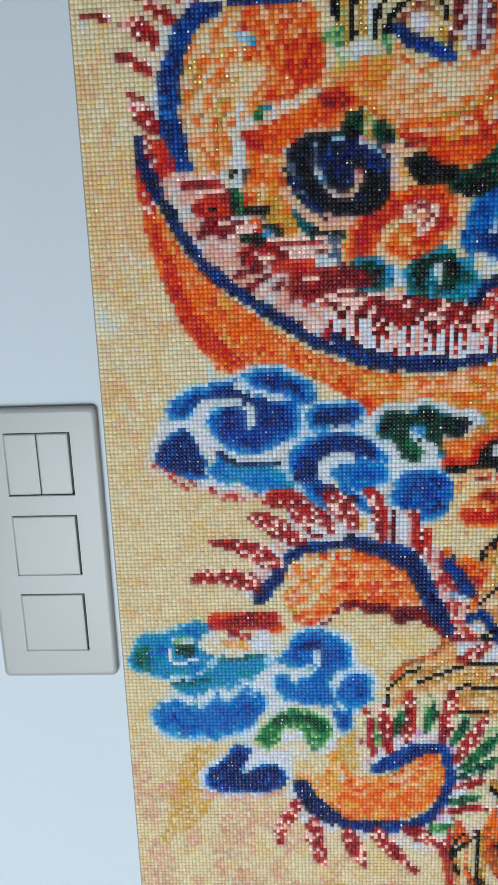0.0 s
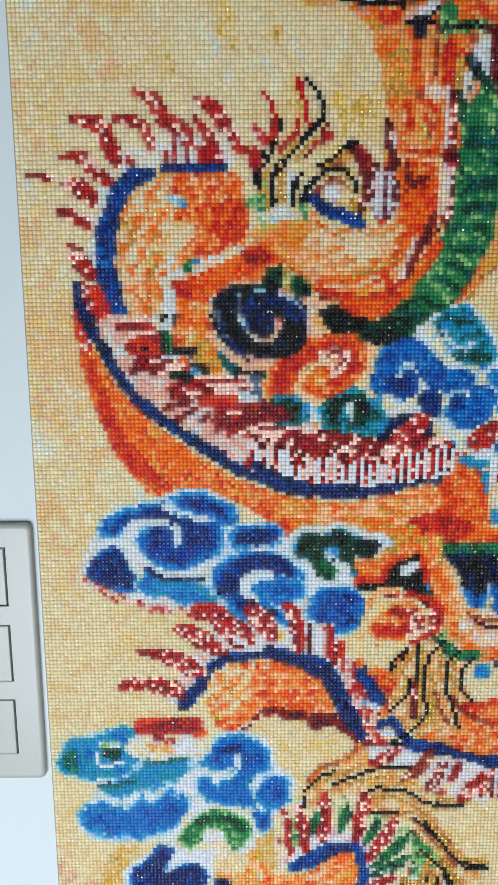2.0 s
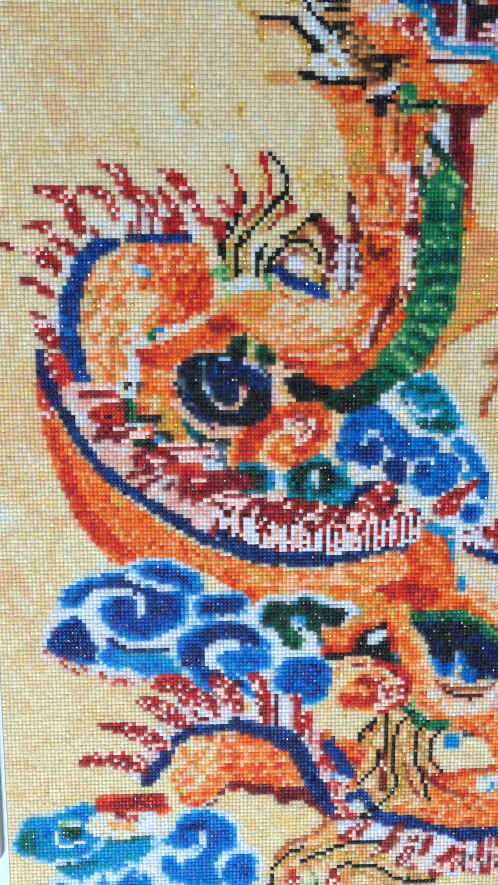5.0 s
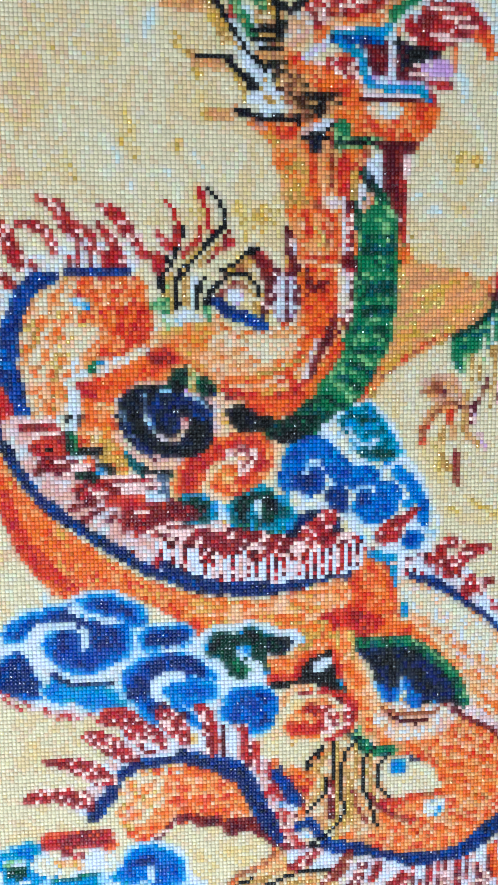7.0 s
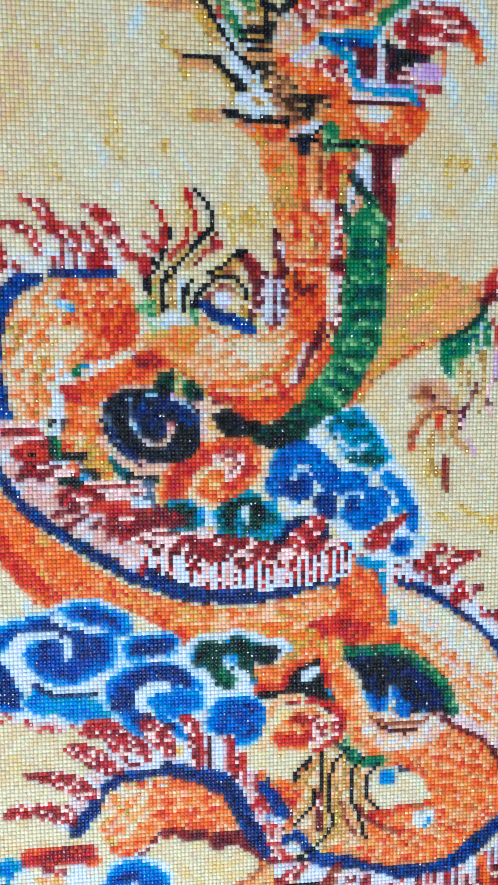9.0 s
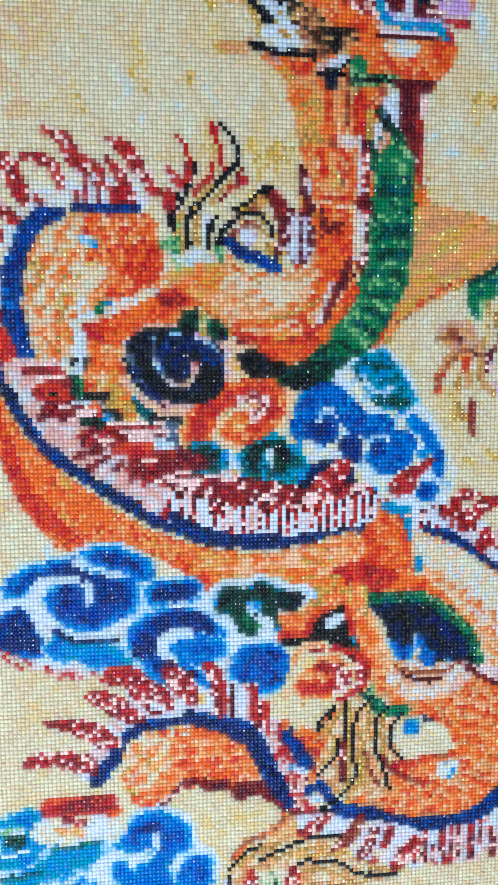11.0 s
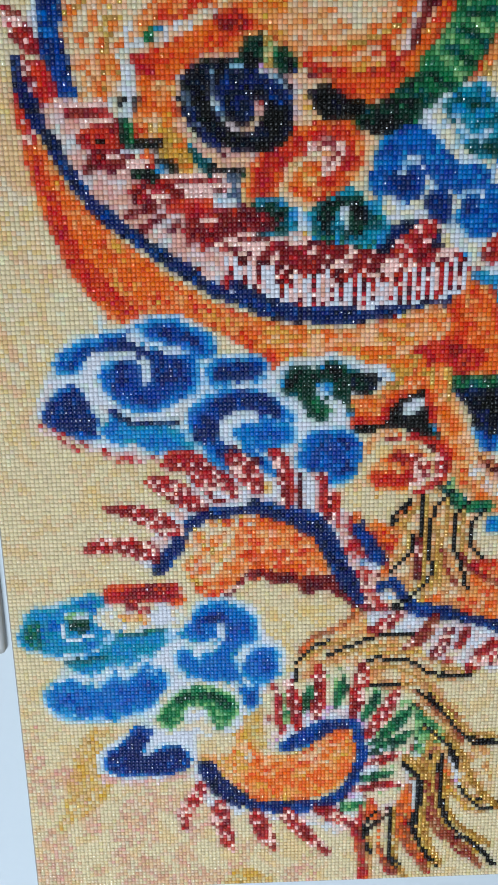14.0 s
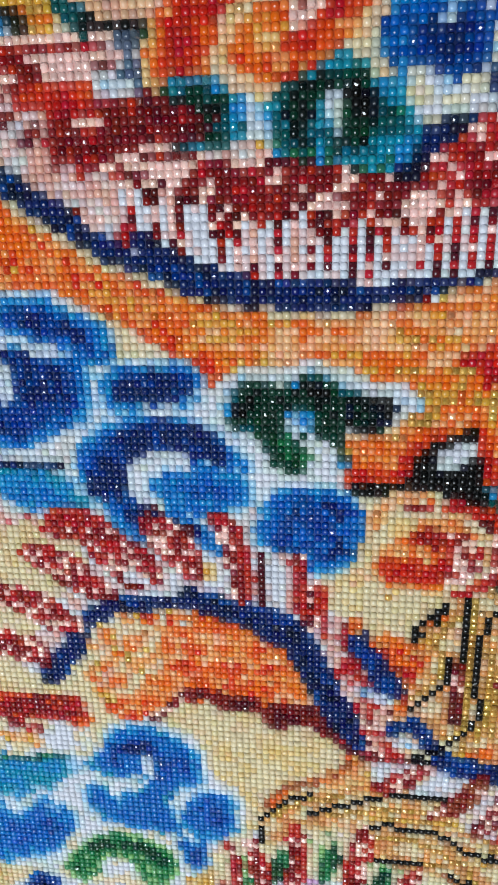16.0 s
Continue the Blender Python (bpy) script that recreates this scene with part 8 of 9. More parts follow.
line("dr:4,mr:2,rd:2", 1.7, "46.5 168, 50.5 171")
line("dr:4,rd:3", 1.7, "49.5 167, 53.5 169")
thin("ab", "55 167, 61.5 167")
thin("ab", "53.5 165.5, 60.5 165")
thin("ab", "58 169, 61.5 169.5")
thin("ab", "49.5 172, 52 172.5")
# nearer beadwork: spirals under the curl
fill("cr:4,pe:4,ye:2", "69 193.5, 72 191.5, 82 191, 85.5 189, 89 189.5, 86.5 186, 86 180.5, 87 176.5, 84.5 176.5, 81 179, 76.5 177, 73 174.5, 69.5 175, 65 176.5, 66.5 178, 82 185")
fill("ye:3,lor:4,oc:1", "65.5 185.5, 72 190, 79 190.5, 82.5 188, 82 183.5, 79 180, 74.5 177, 69.5 178, 68.5 181, 66 178, 62 178, 62 184")
fill("dor:4,rd:5", "63.5 184.5, 68.5 187.5, 74 189, 79 189, 81 187, 80.5 183.5, 78 181.5, 76.5 182.5, 79 185, 75.5 186, 71 185, 68 182.5, 66.5 179, 62 178.5, 62 183")
line("ye:3,pe:3,cr:2", 2, "67.5 179.5, 69 183, 72 184.5, 75 184.5")
fill("or:5,lor:3,dor:1", "69.5 181.5, 72 182.5, 75.5 181, 74.5 178.5, 71 178")
fill("ab:5,dr:3,pks:2,rd:1", "72 188, 75.5 189, 80 188.5, 81 186, 80 183.5, 77 181, 75 181.5, 75.5 184.5, 78 186, 73.5 186.5")
thin("ab", "64 183, 67.5 184.5, 71.5 186")
thin("ab", "71 182, 74.5 180.5")
line("dor:3,br:2", 1.4, "71 182.5, 73 182.5")
fill("bk:7,ink:1", "72.5 197.5, 75.5 198, 80 197.5, 83 195, 82.5 192.5, 78.5 192, 75.5 192.5, 73 195")
fill("dg:4,bk:4,gn:1", "84.5 191, 86.5 194.5, 89.5 197, 95 195.5, 96 192.5, 93 190.5, 89 189.5")
line("bk:5,dg:1", 2.6, "83.5 191, 90 190")
fill("tq:3,dt:3", "73 173.5, 74.5 176, 77.5 177.5, 81 179, 84.5 176.5, 86 173, 88.5 171, 88 169, 84.5 166.5, 82.5 167.5, 80 169, 76.5 168.5, 73.5 170")
fill("dg:4,bk:4", "74 173.5, 77 176, 81 177.5, 84.5 175.5, 84.5 171, 83 168.5, 80.5 169.5, 81.5 172.5, 79.5 174.5, 78.5 172.5, 79 170, 76 169.5")
line("wh:3,gy:2", 1.6, "80 174, 80.5 170.5")
line("tq:3,dt:2", 1.4, "78.5 173, 78 171, 79 169.5")
fill("dt:3,tq:3", "62 176, 67.5 176, 70 173, 69 170, 65 169, 61.5 169.5")
fill("mr:3,dg:3,bk:1", "62 174.5, 66.5 174, 67 171, 62.5 170.5")
fill("bl:4,lb:1,nb:2", "87.5 179.5, 87.5 184.5, 90 188, 94.5 189, 99 185.5, 102.5 182, 111.5 181.5, 111.5 178, 106 179, 102.5 178.5, 101.5 180.5, 98 180, 96.5 178, 95.5 175.5, 91.5 176, 88 177.5")
fill("nv:4,nb:5", "89 181, 89.5 185.5, 92 188, 96 186.5, 98 183.5, 95.5 184.5, 92.5 183.5, 92 180, 94.5 178, 90 177")
fill("nv:5,nb:3", "93 182, 95.5 182.5, 96.5 178.5, 93.5 177.5")
line("wh:4,pb:2", 1.7, "92 180.5, 92 184, 95 185, 96 184")
line("lb:3,pb:2", 1.2, "96.5 183.5, 97 181")
fill("wh:4,hz:2,gy:1", "96.5 177.5, 98 179.5, 102 180, 102.5 178.5, 106 179, 105.5 176.5, 104 174, 102.5 174, 101.5 178")
fill("nv:5,nb:3", "97 178, 102 177.5, 102.5 174, 99.5 173, 97 175")
fill("bl:4,nb:4,lb:1", "104.5 174, 106 176, 110.5 176.5, 112 174.5, 112 170.5, 109 168.5, 105.5 170")
fill("nv:4,nb:3", "105.5 175.5, 108 175.5, 108.5 173, 106.5 172.5")
line("wh:4,hz:2,cr:1", 2.4, "96.5 190.5, 98 188, 101 185, 106 183.5, 111.5 182.5")
# nearer beadwork: hair and tail
fill("tn:3,cr:4,lor:2,ye:2", "69.5 66.5, 75 73.5, 84.5 79.5, 88.5 74.5, 98 74, 99.5 71, 104 67, 105.5 61.5, 97.5 60, 86 59, 86 64.5, 79.5 64.5, 71 61")
line("br:3,or:2,tn:1", 1.5, "70.5 69.5, 75 74, 81.5 76, 84 80")
line("gos:4,tn:2", 1.4, "71.5 67.5, 76.5 70.5, 82 72.5, 86 75")
thin("bk", "69.5 66, 73 70, 77 72")
thin("bk", "77.5 68, 80.5 69.5, 86 71.5, 89 73, 98.5 73")
thin("gos", "80.5 68, 87.5 70, 99 71")
thin("gos", "87.5 64.5, 95 64, 101.5 60.5")
line("gos:3,oc:2", 1.4, "88 68.5, 100 68.5")
thin("bk", "86 65.5, 89 67, 95 66.5, 100 65.5, 102.5 63, 105.5 62, 112.5 61.5")
thin("bk", "87.5 59.5, 95.5 59.5")
thin("bk", "69.5 64, 69 58.5")
fill("wh:4,pkw:3,cr:1", "87.5 79.5, 99.5 78.5, 118.5 74, 119 69.5, 113.5 64, 108 66.5, 103 66, 98.5 74, 88.5 75")
tongue("dr:4,rd:2,ab:2", 4, "87.5 75, 90.5 75.5, 94.5 78.5")
tongue("dr:3,br:3,ab:1", 4, "96.5 70, 100.5 72.5, 104 77.5")
tongue("dr:3,mr:2,ab:3", 3.6, "103.5 66.5, 106 70, 107.5 74")
tongue("dr:3,rd:3,ab:3", 4.4, "113 63, 115.5 66.5, 118.5 70.5")
tongue("dr:4,rd:2", 2.6, "110 69.5, 111 71.5, 112 74")
line("wh:4,pkw:2,lil:1", 5, "66.5 45.5, 75 51, 83.5 51, 88 45, 88.5 35, 85 28")
fill("or:5,lor:4,oc:1", "58 39.5, 66.5 39.5, 73 42.5, 79.5 47, 84 47, 85 40, 83 33.5, 78 28.5, 69 26, 57.5 27.5")
scales("lor:4,pe:3,cr:1", "or:5,dor:1,lor:2", 5, 3, 25, "58 40.5, 66.5 39.5, 73 42, 79.5 45.5, 81 40.5, 75 35.5, 65 33.5, 58 34.5")
tongue("rd:4,dr:3,ab:3", 4, "64.5 59, 65.5 53.5, 66 46.5")
tongue("rd:3,dr:4,ab:3", 5.4, "68 60.5, 69 55, 69.5 48")
tongue("rd:4,dr:3,ab:3", 5.4, "75 65, 75 58, 74 50.5")
tongue("dr:4,rd:3,ab:4", 6.4, "86.5 66, 85.5 59, 83.5 51")
tongue("dr:4,rd:3,ab:4", 6.4, "95.5 58, 92 51.5, 88 44.5")
tongue("dr:4,mr:2,ab:4", 4.4, "96 39, 92.5 38, 87.5 36.5")
tongue("dr:4,mr:2,ab:4", 3.4, "98 30, 90.5 29.5, 82 29")
tongue("dg:3,gn:4", 3.4, "73 59, 73 56, 72 53.5")
tongue("dg:3,gn:4,tq:1", 3.4, "81.5 62, 81 58.5, 80 54.5")
tongue("dg:3,gn:4,lg:1", 5, "87.5 55.5, 89.5 52.5, 86.5 48.5")
tongue("dg:3,gn:4,wh:2", 6, "99 47, 95 43, 88.5 40.5")
tongue("dg:4,bk:2,gn:2", 3.4, "94 33, 90 32.5, 85 31.5")
line("gn:3,lg:3,dg:1", 3, "97 54, 100.5 50.5, 100 46.5")
line("nv:3,nb:5", 3, "66.5 42.5, 71 45.5, 75 48, 80.5 49, 84.5 48, 86 43, 86 36.5, 82.5 29, 76.5 25, 67.5 23.5, 57.5 25")
tongue("dr:4,rd:3,ab:3", 4, "63.5 12, 61 18, 59 23")
tongue("dr:4,rd:3,ab:3", 4.4, "77.5 9.5, 72 15.5, 67 23")
tongue("dr:4,rd:3,ab:3", 4, "85.5 16.5, 80 20, 75 23.5")
thin("bk", "103 56, 107.5 50, 112 44, 120.5 42.5")
thin("gos", "104 56.5, 108.5 51, 113 45.5, 120 44")
line("br:4,tn:2", 1.4, "99.5 57.5, 104 53, 109 47, 112.5 42.5")
thin("bk", "95 38, 99 34.5, 101 31, 101.5 22.5, 100 17, 102.5 10.5, 106 5")
thin("gos", "103 32, 103 22.5, 102 16.5, 104 10.5, 107.5 6")
line("wh:4,gy:2", 1.2, "100 31, 100.5 22.5")
thin("bk", "104.5 38, 107 32.5, 108 24, 110.5 16.5, 115.5 11, 121.5 5")
thin("gos", "106 37, 105.5 32, 106.5 23.5, 109 16.5")
thin("bk", "109.5 41, 111.5 30.5, 114.5 25.5, 117.5 22.5, 121.5 21.5")
line("wh:5,lil:1", 1.3, "110.5 35, 112 29.5")
thin("gos", "112.5 30.5, 116 25, 121.5 23")
thin("bk", "94 22.5, 94.5 8.5, 97 4.5")
thin("bk", "91 21.5, 88.5 19.5, 87.5 12, 88.5 9.5")
line("br:3,rd:2", 1.4, "98 21, 98 12, 102 6, 104.5 2")
line("br:3,dr:2", 1.4, "104 30.5, 105 18.5, 111 11, 119.5 2.5")
line("rd:3,br:3", 1.6, "86.5 23, 87 2.5")
line("br:3,or:2", 1.4, "91 23, 92 8.5, 96 2.5")
line("or:4,dor:2", 2.4, "89 26.5, 89 22")
line("or:4,br:2", 2, "99 29, 97 22.5, 97.5 13.5")
# nearer beadwork: orange spiral, red cloud and the teeth of the flame band
line("or:4,dor:3,lor:1", 6, "62.5 179, 64 183.5, 68 186.5, 73 188.5, 79 189, 81 186.5, 80 183, 77.5 180.5, 73.5 179, 70.5 180, 70 182, 72.5 182.5")
line("dor:3,rd:5", 3.8, "62.5 179, 64 183.5, 68.5 186, 73.5 188, 78.5 188.5, 80.5 186, 79.5 183.5, 77 181")
fill("ab:6,dr:3,pks:2", "72 188, 78.5 188.5, 80 186, 79 183, 75.5 181, 75 183.5, 77 185.5, 73 186")
line("ye:3,pe:3,cr:3", 1.8, "67 178.5, 68.5 182.5, 71.5 184.5, 74.5 184.5")
fill("oc:3,or:3,ye:2", "70.5 182.5, 73.5 183, 74.5 181, 71.5 180")
fill("cr:4,ye:4,lor:1", "91.5 116, 91.5 121, 95.5 124, 101 123.5, 105.5 120, 106.5 115.5, 103.5 111.5, 98.5 110, 93 110.5")
line("rd:4,dor:5,dr:1", 4.6, "93.5 113, 99 112.5, 103 115, 104 118.5, 101 121.5, 97 122, 95 120.5")
fill("lor:3,ye:3,or:2", "95 117.5, 98.5 119, 101 117, 98.5 115, 95 115")
line("dr:4,mr:2", 2.2, "97 121.5, 101 121")
fill("ab:6,dr:2,rd:2", "101.5 120, 104.5 118.5, 104 115, 100.5 112.5, 101.5 116")
strokes("rd:4,dr:6,ab:4,mr:2", 42, "61.5 167, 75.5 167, 89.5 165, 98.5 166, 105.5 165.5, 103.5 162.5, 92 160.5, 80 161, 68.5 162.5, 61.5 164, 55.5 166")
streaks("54.5 165, 61.5 164, 70.5 162, 80 161.5, 91.5 161, 103.5 163.5, 107 163, 106.5 157, 100 155, 92 154, 80 153.5, 70.5 154, 61.5 156.5, 56.5 159.5")
tongue("rd:5,dr:2,ab:2", 4.6, "99.5 171.5, 97 167.5, 93.5 163")
tongue("dr:5,rd:3,ab:2", 4, "86 165, 83.5 163.5, 80.5 160.5")
tongue("dr:5,rd:3,ab:2", 4, "75.5 167, 73.5 164.5, 70.5 161.5")
line("nv:5,ink:2,nb:1", 2.8, "56 159, 61.5 155.5, 68 153.5, 75.5 152.5, 82.5 152.5")
line("nv:5,ink:2,nb:1", 1.8, "82.5 152.5, 92 153, 100 154, 103 154.5")
fill("lor:4,pe:3,or:3,cr:1", "94.5 152.5, 102.5 153.5, 103 147, 97 145.5, 94.5 149")
line("nv:5,ink:2,nb:1", 3.6, "60 108, 65 106, 70 104, 74.5 101.5, 77 97, 79.5 92, 82 87, 84 84.5")
# nearer beadwork: hump and its flames
fill("cr:7,kh:3,hz:2", "11.5 245, 26 250, 47.5 249, 55 240.5, 55.5 232, 51 231.5, 25 229.5, 17 214, 9 203")
fill("wh:4,hz:3,pkw:1", "17 214, 18.5 221, 22.5 227.5, 26 230.5, 34.5 231, 51 231.5, 53 237.5, 47 237.5, 41 238.5, 35.5 239.5, 31.5 235.5, 24.5 237, 22 230, 17.5 223.5")
tongue("rd:4,dr:3,ab:2", 4.6, "13.5 242, 19.5 241, 22 236.5, 24 232")
tongue("rd:4,dr:3,ab:2", 3, "23 242, 28 241.5, 31 239, 32 235.5")
tongue("rd:4,dr:3,ab:2", 3.6, "28.5 248, 33 246, 35 242, 37 240")
tongue("rd:4,dr:3,ab:2", 3.6, "43 246.5, 46.5 244.5, 49.5 240.5, 53.5 235")
tongue("rd:4,dr:3,ab:2", 3.6, "42.5 242, 45.5 238.5, 47 234.5, 48.5 231.5")
tongue("rd:4,dr:2,ab:2", 2.2, "37 242.5, 40 240, 42 236")
tongue("rd:3,dr:4,ab:3", 3.2, "10.5 233.5, 15.5 233.5, 19 230, 22 228")
tongue("rd:3,dr:4,ab:3", 4.6, "10.5 227.5, 13.5 227.5, 17 225, 17.5 223.5")
tongue("dr:4,rd:2,ab:3", 3.6, "10 221, 13.5 220, 17 218")
tongue("dr:4,rd:3,ab:3", 4.6, "11.5 213.5, 14 210, 16.5 206")
line("dr:4,rd:2", 1.2, "35.5 234.5, 35.5 232.5")
line("dr:4,rd:2", 1.2, "38 239, 37.5 232.5")
line("dr:4,rd:2", 1.2, "40 236.5, 41 231.5")
line("rd:4,dr:2", 1.4, "44 236, 44 231.5")
line("rd:4,dr:2", 1.4, "46 234.5, 46 231.5")
line("rd:3,ab:3", 1.2, "52 239.5, 53.5 234.5")
line("rd:3,dr:2", 1.4, "26.5 233.5, 27.5 231.5")
scales("cr:5,hz:3,pe:3,gc:1", "lor:4,or:4,gos:1", 5, 4, 60, "28.5 228, 37 229, 42 223.5, 37.5 218, 34.5 212, 34 205.5, 23.5 205.5, 23 214, 24.5 220.5")
scales("lor:4,pe:2,or:2", "dor:4,or:5,rd:1", 5, 4, 60, "37 229, 52 229.5, 54 224, 54.5 218, 52.5 213.5, 44 211.5, 39 212.5, 36 218, 40 223")
fill("dor:5,rd:2,or:2", "47 222.5, 52.5 224, 54.5 219.5, 53.5 214.5, 48.5 214.5, 45.5 218")
fill("cr:3,pe:3,hz:2,gc:1", "35.5 218, 40.5 218.5, 42 215.5, 38.5 212, 34.5 210.5")
line("lb:2,pb:4,wh:1", 2, "36 224.5, 39 223")
line("dor:4,rd:2", 1.2, "36 227, 39 225")
line("gn:4,dg:1", 2, "40 208, 40.5 208.5")
line("tq:2,bl:3", 1.8, "42 209.5, 43 209")
line("cr:4,wh:3,pe:2", 2.6, "42 207.5, 45.5 209, 52.5 212.5")
line("nb:4,nv:5,bl:1", 3.9, "30 229.5, 26.5 228, 24 225.5, 22 221, 20 216.5, 19.5 211.5, 19.5 205.5")
line("nv:5,nb:2", 1.3, "34.5 231, 49.5 231")
line("nv:4,nb:3", 2, "26.5 230, 32.5 230")
# nearer beadwork: curl of the body and the eye-shaped ornament
fill("lor:3,oc:3,tn:2,or:3", "55.5 216, 63.5 218.5, 71 218, 70 213, 66 209.5, 59.5 212")
scales("pe:4,cr:3,hz:1", "lor:4,tn:3,or:3", 5, 3.2, 20, "71 218, 80 217, 90.5 218.5, 91.5 212.5, 87 207.5, 80.5 206, 71 206, 66 209.5, 68.5 214.5")
fill("cr:4,hz:3,pe:3", "78 214, 85.5 215, 88.5 212.5, 83 209.5, 79 210.5")
fill("hz:3,cr:3,pe:2", "71 216.5, 73.5 216, 75 213, 72.5 213")
line("or:5,dor:3", 2.8, "92.5 215, 91.5 211, 87 206.5, 80.5 204, 72.5 204.5")
thin("gos", "91 210.5, 87 208, 80.5 206")
line("pe:4,cr:3", 1.3, "72 204, 80.5 203.5, 87 206")
line("dor:4,rd:3,br:1", 1.4, "72.5 201.5, 80.5 200.5, 88.5 202, 92.5 205")
fill("or:4,dor:4", "77.5 199.5, 88.5 200.5, 91.5 198.5, 86 195.5, 80.5 196.5")
fill("dor:4,or:5", "92.5 225, 98.5 226, 100.5 219, 97.5 216, 93.5 215, 92 220")
line("or:4,dor:4", 3.6, "100.5 213, 99 208.5, 93.5 202")
line("pkw:4,wh:2,pe:1", 1.5, "95 214, 93.5 209.5, 92 206")
line("mr:3,dr:4", 2, "99.5 220, 97.5 215, 96 212.5, 93.5 206")
fill("dr:4,dor:3", "53.5 210.5, 57 212.5, 60.5 212, 59.5 209.5, 55.5 209")
fill("ye:3,cr:4,gos:1", "72.5 229.5, 78 230, 81 226, 80 223, 78 222, 72.5 224")
thin("bk", "71.5 231.5, 75 232.5, 77.5 235.5, 79.5 236.5")
fill("tn:3,br:2,oc:2", "75.5 232.5, 79.5 235, 79 232, 76 231")
thin("bk", "69 226, 71 228.5, 73 230, 77.5 230.5")
thin("bk", "78 229, 80 227.5, 80.5 225.5")
line("br:3,dr:2", 1.3, "72.5 226.5, 75 228.5, 77 227.5")
fill("wh:5,lil:1", "73 226, 75.5 227.5, 77 224.5, 74.5 223")
line("nv:4,nb:4", 2.8, "71 223.5, 75 221, 79 219.5, 81 218.5")
line("dr:4,mr:3,ab:1", 2, "80.5 234.5, 82.5 229.5, 82.5 223.5")
thin("bk", "72 241, 69.5 238.5, 66 235, 63.5 231.5, 61 229, 61 223.5")
thin("bk", "62 241.5, 62 238.5, 60.5 235, 59 232, 57 229.5, 57 226.5")
thin("bk", "67 229, 66 225.5, 65.5 223")
thin("bk", "70.5 228.5, 69 226, 68.5 223.5")
line("gos:3,ye:3", 1.8, "59.5 230, 59.5 223")
line("gos:3,ye:2", 1.2, "63 229.5, 63.5 223")
line("gn:2,lg:4", 2.4, "55.5 223, 57.5 224")
line("gn:3,lg:2", 1.4, "68 222.5, 68.5 219.5")
fill("wh:4,hz:4,pb:1", "57.5 220.5, 62.5 222, 63.5 219.5, 59.5 218")
line("rd:5,dr:1", 2.2, "56 234.5, 56.5 231")
line("rd:5,dr:1", 1.5, "61 241.5, 61 238")
line("rd:4,br:1", 1.2, "66.5 240.5, 65.5 237.5, 63 235.5")
line("rd:4,dr:1", 1.5, "70.5 236, 74 238")
# nearer beadwork: flames and scroll at the middle hump
line("cr:5,kh:3,hz:2", 3.4, "23.5 103, 34.5 102")
tongue("dr:4,rd:3,ab:3", 5, "20 98, 26.5 99, 32.5 97.5, 36 95.5")
tongue("dr:4,rd:3,ab:3", 5.4, "26 108, 33 107, 37.5 104, 41.5 102.5")
tongue("dr:4,rd:3,ab:3", 4.6, "35 114.5, 40 112, 44.5 109.5, 47.5 108")
tongue("rd:4,dr:3,ab:2", 6, "38.5 118.5, 45 118.5, 48 115.5, 49 112.5")
tongue("dr:4,rd:3,ab:3", 5, "54.5 121, 58.5 116.5, 60.5 112.5")
tongue("dr:3,rd:2,ab:2", 3, "51 117, 55 110.5")
scales("cr:4,hz:3,gc:1,pks:1", "lor:4,pe:2,or:2", 4.6, 3.6, 40, "44.5 102, 51 103.5, 56.5 101.5, 54.5 94, 48.5 88, 45 90, 42 93")
scales("lor:4,pe:2,or:1", "or:5,dor:3", 5, 3.4, 0, "56 103, 64.5 102.5, 71.5 100.5, 78 96, 81 91, 73 90, 64.5 92, 58.5 91.5, 51.5 85.5, 47 86, 50.5 91, 55 95.5")
fill("wh:4,cr:3,hz:2", "23 83.5, 41.5 83, 42 77.5, 22.5 77")
fill("rd:4,dr:4,dor:1", "23 84.5, 26 87, 38.5 89, 41.5 86, 40 83.5, 33 84.5, 25 84")
line("dr:4,rd:2,pks:1", 2, "28.5 83, 33.5 82")
line("lor:3,oc:2,pe:3", 2, "27 80.5, 32.5 79.5")
line("nv:5,ink:2,nb:1", 3.6, "60 108, 65 106, 70 104, 74.5 101.5, 77 97, 79.5 92, 82 87, 84 84.5")
# nearer beadwork: black spiral and leaves
line("pe:4,pks:3,cr:1", 2.4, "45.5 192, 48 189, 51.5 186, 55 184, 59.5 184.5")
fill("bk:6,ink:2", "46 196, 47.5 201.5, 52 204, 57.5 203.5, 64.5 201.5, 68.5 196, 69 190.5, 66 187, 59 185.5, 53.5 187.5, 48.5 190.5")
line("sl:3,nv:3,ink:2", 1.8, "47 197.5, 48 193.5, 50 190, 53.5 187")
fill("nv:4,ink:3,nb:1", "53 197.5, 55 201.5, 59.5 202.5, 66 199.5, 68.5 197, 67.5 194.5, 64.5 196, 62 198, 57.5 198.5, 55 196, 55.5 192, 53.5 194")
fill("ink:4,nv:3", "55.5 197.5, 59 198.5, 61 196, 60.5 193, 57.5 192.5")
line("pb:2,gy:3,lil:1", 1.2, "56.5 202.5, 60.5 202.5, 64.5 201, 67.5 198.5")
line("sl:3,gy:2,pb:1", 1.3, "52.5 201, 52.5 197.5, 53.5 194, 55 192")
line("pkw:3,pe:3", 1.4, "55.5 191.5, 58.5 190.5, 60.5 191, 62 193")
line("pks:3,rd:1", 1.2, "62 196, 62 193")
fill("dg:4,bk:3", "57.5 203, 59.5 207.5, 62.5 208, 63 203")
line("ye:2,lg:2,gos:1", 1.4, "64 207, 64 203")
fill("dg:4,bk:2,gn:1", "65 206, 68 205.5, 70 203, 68.5 201, 66 202")
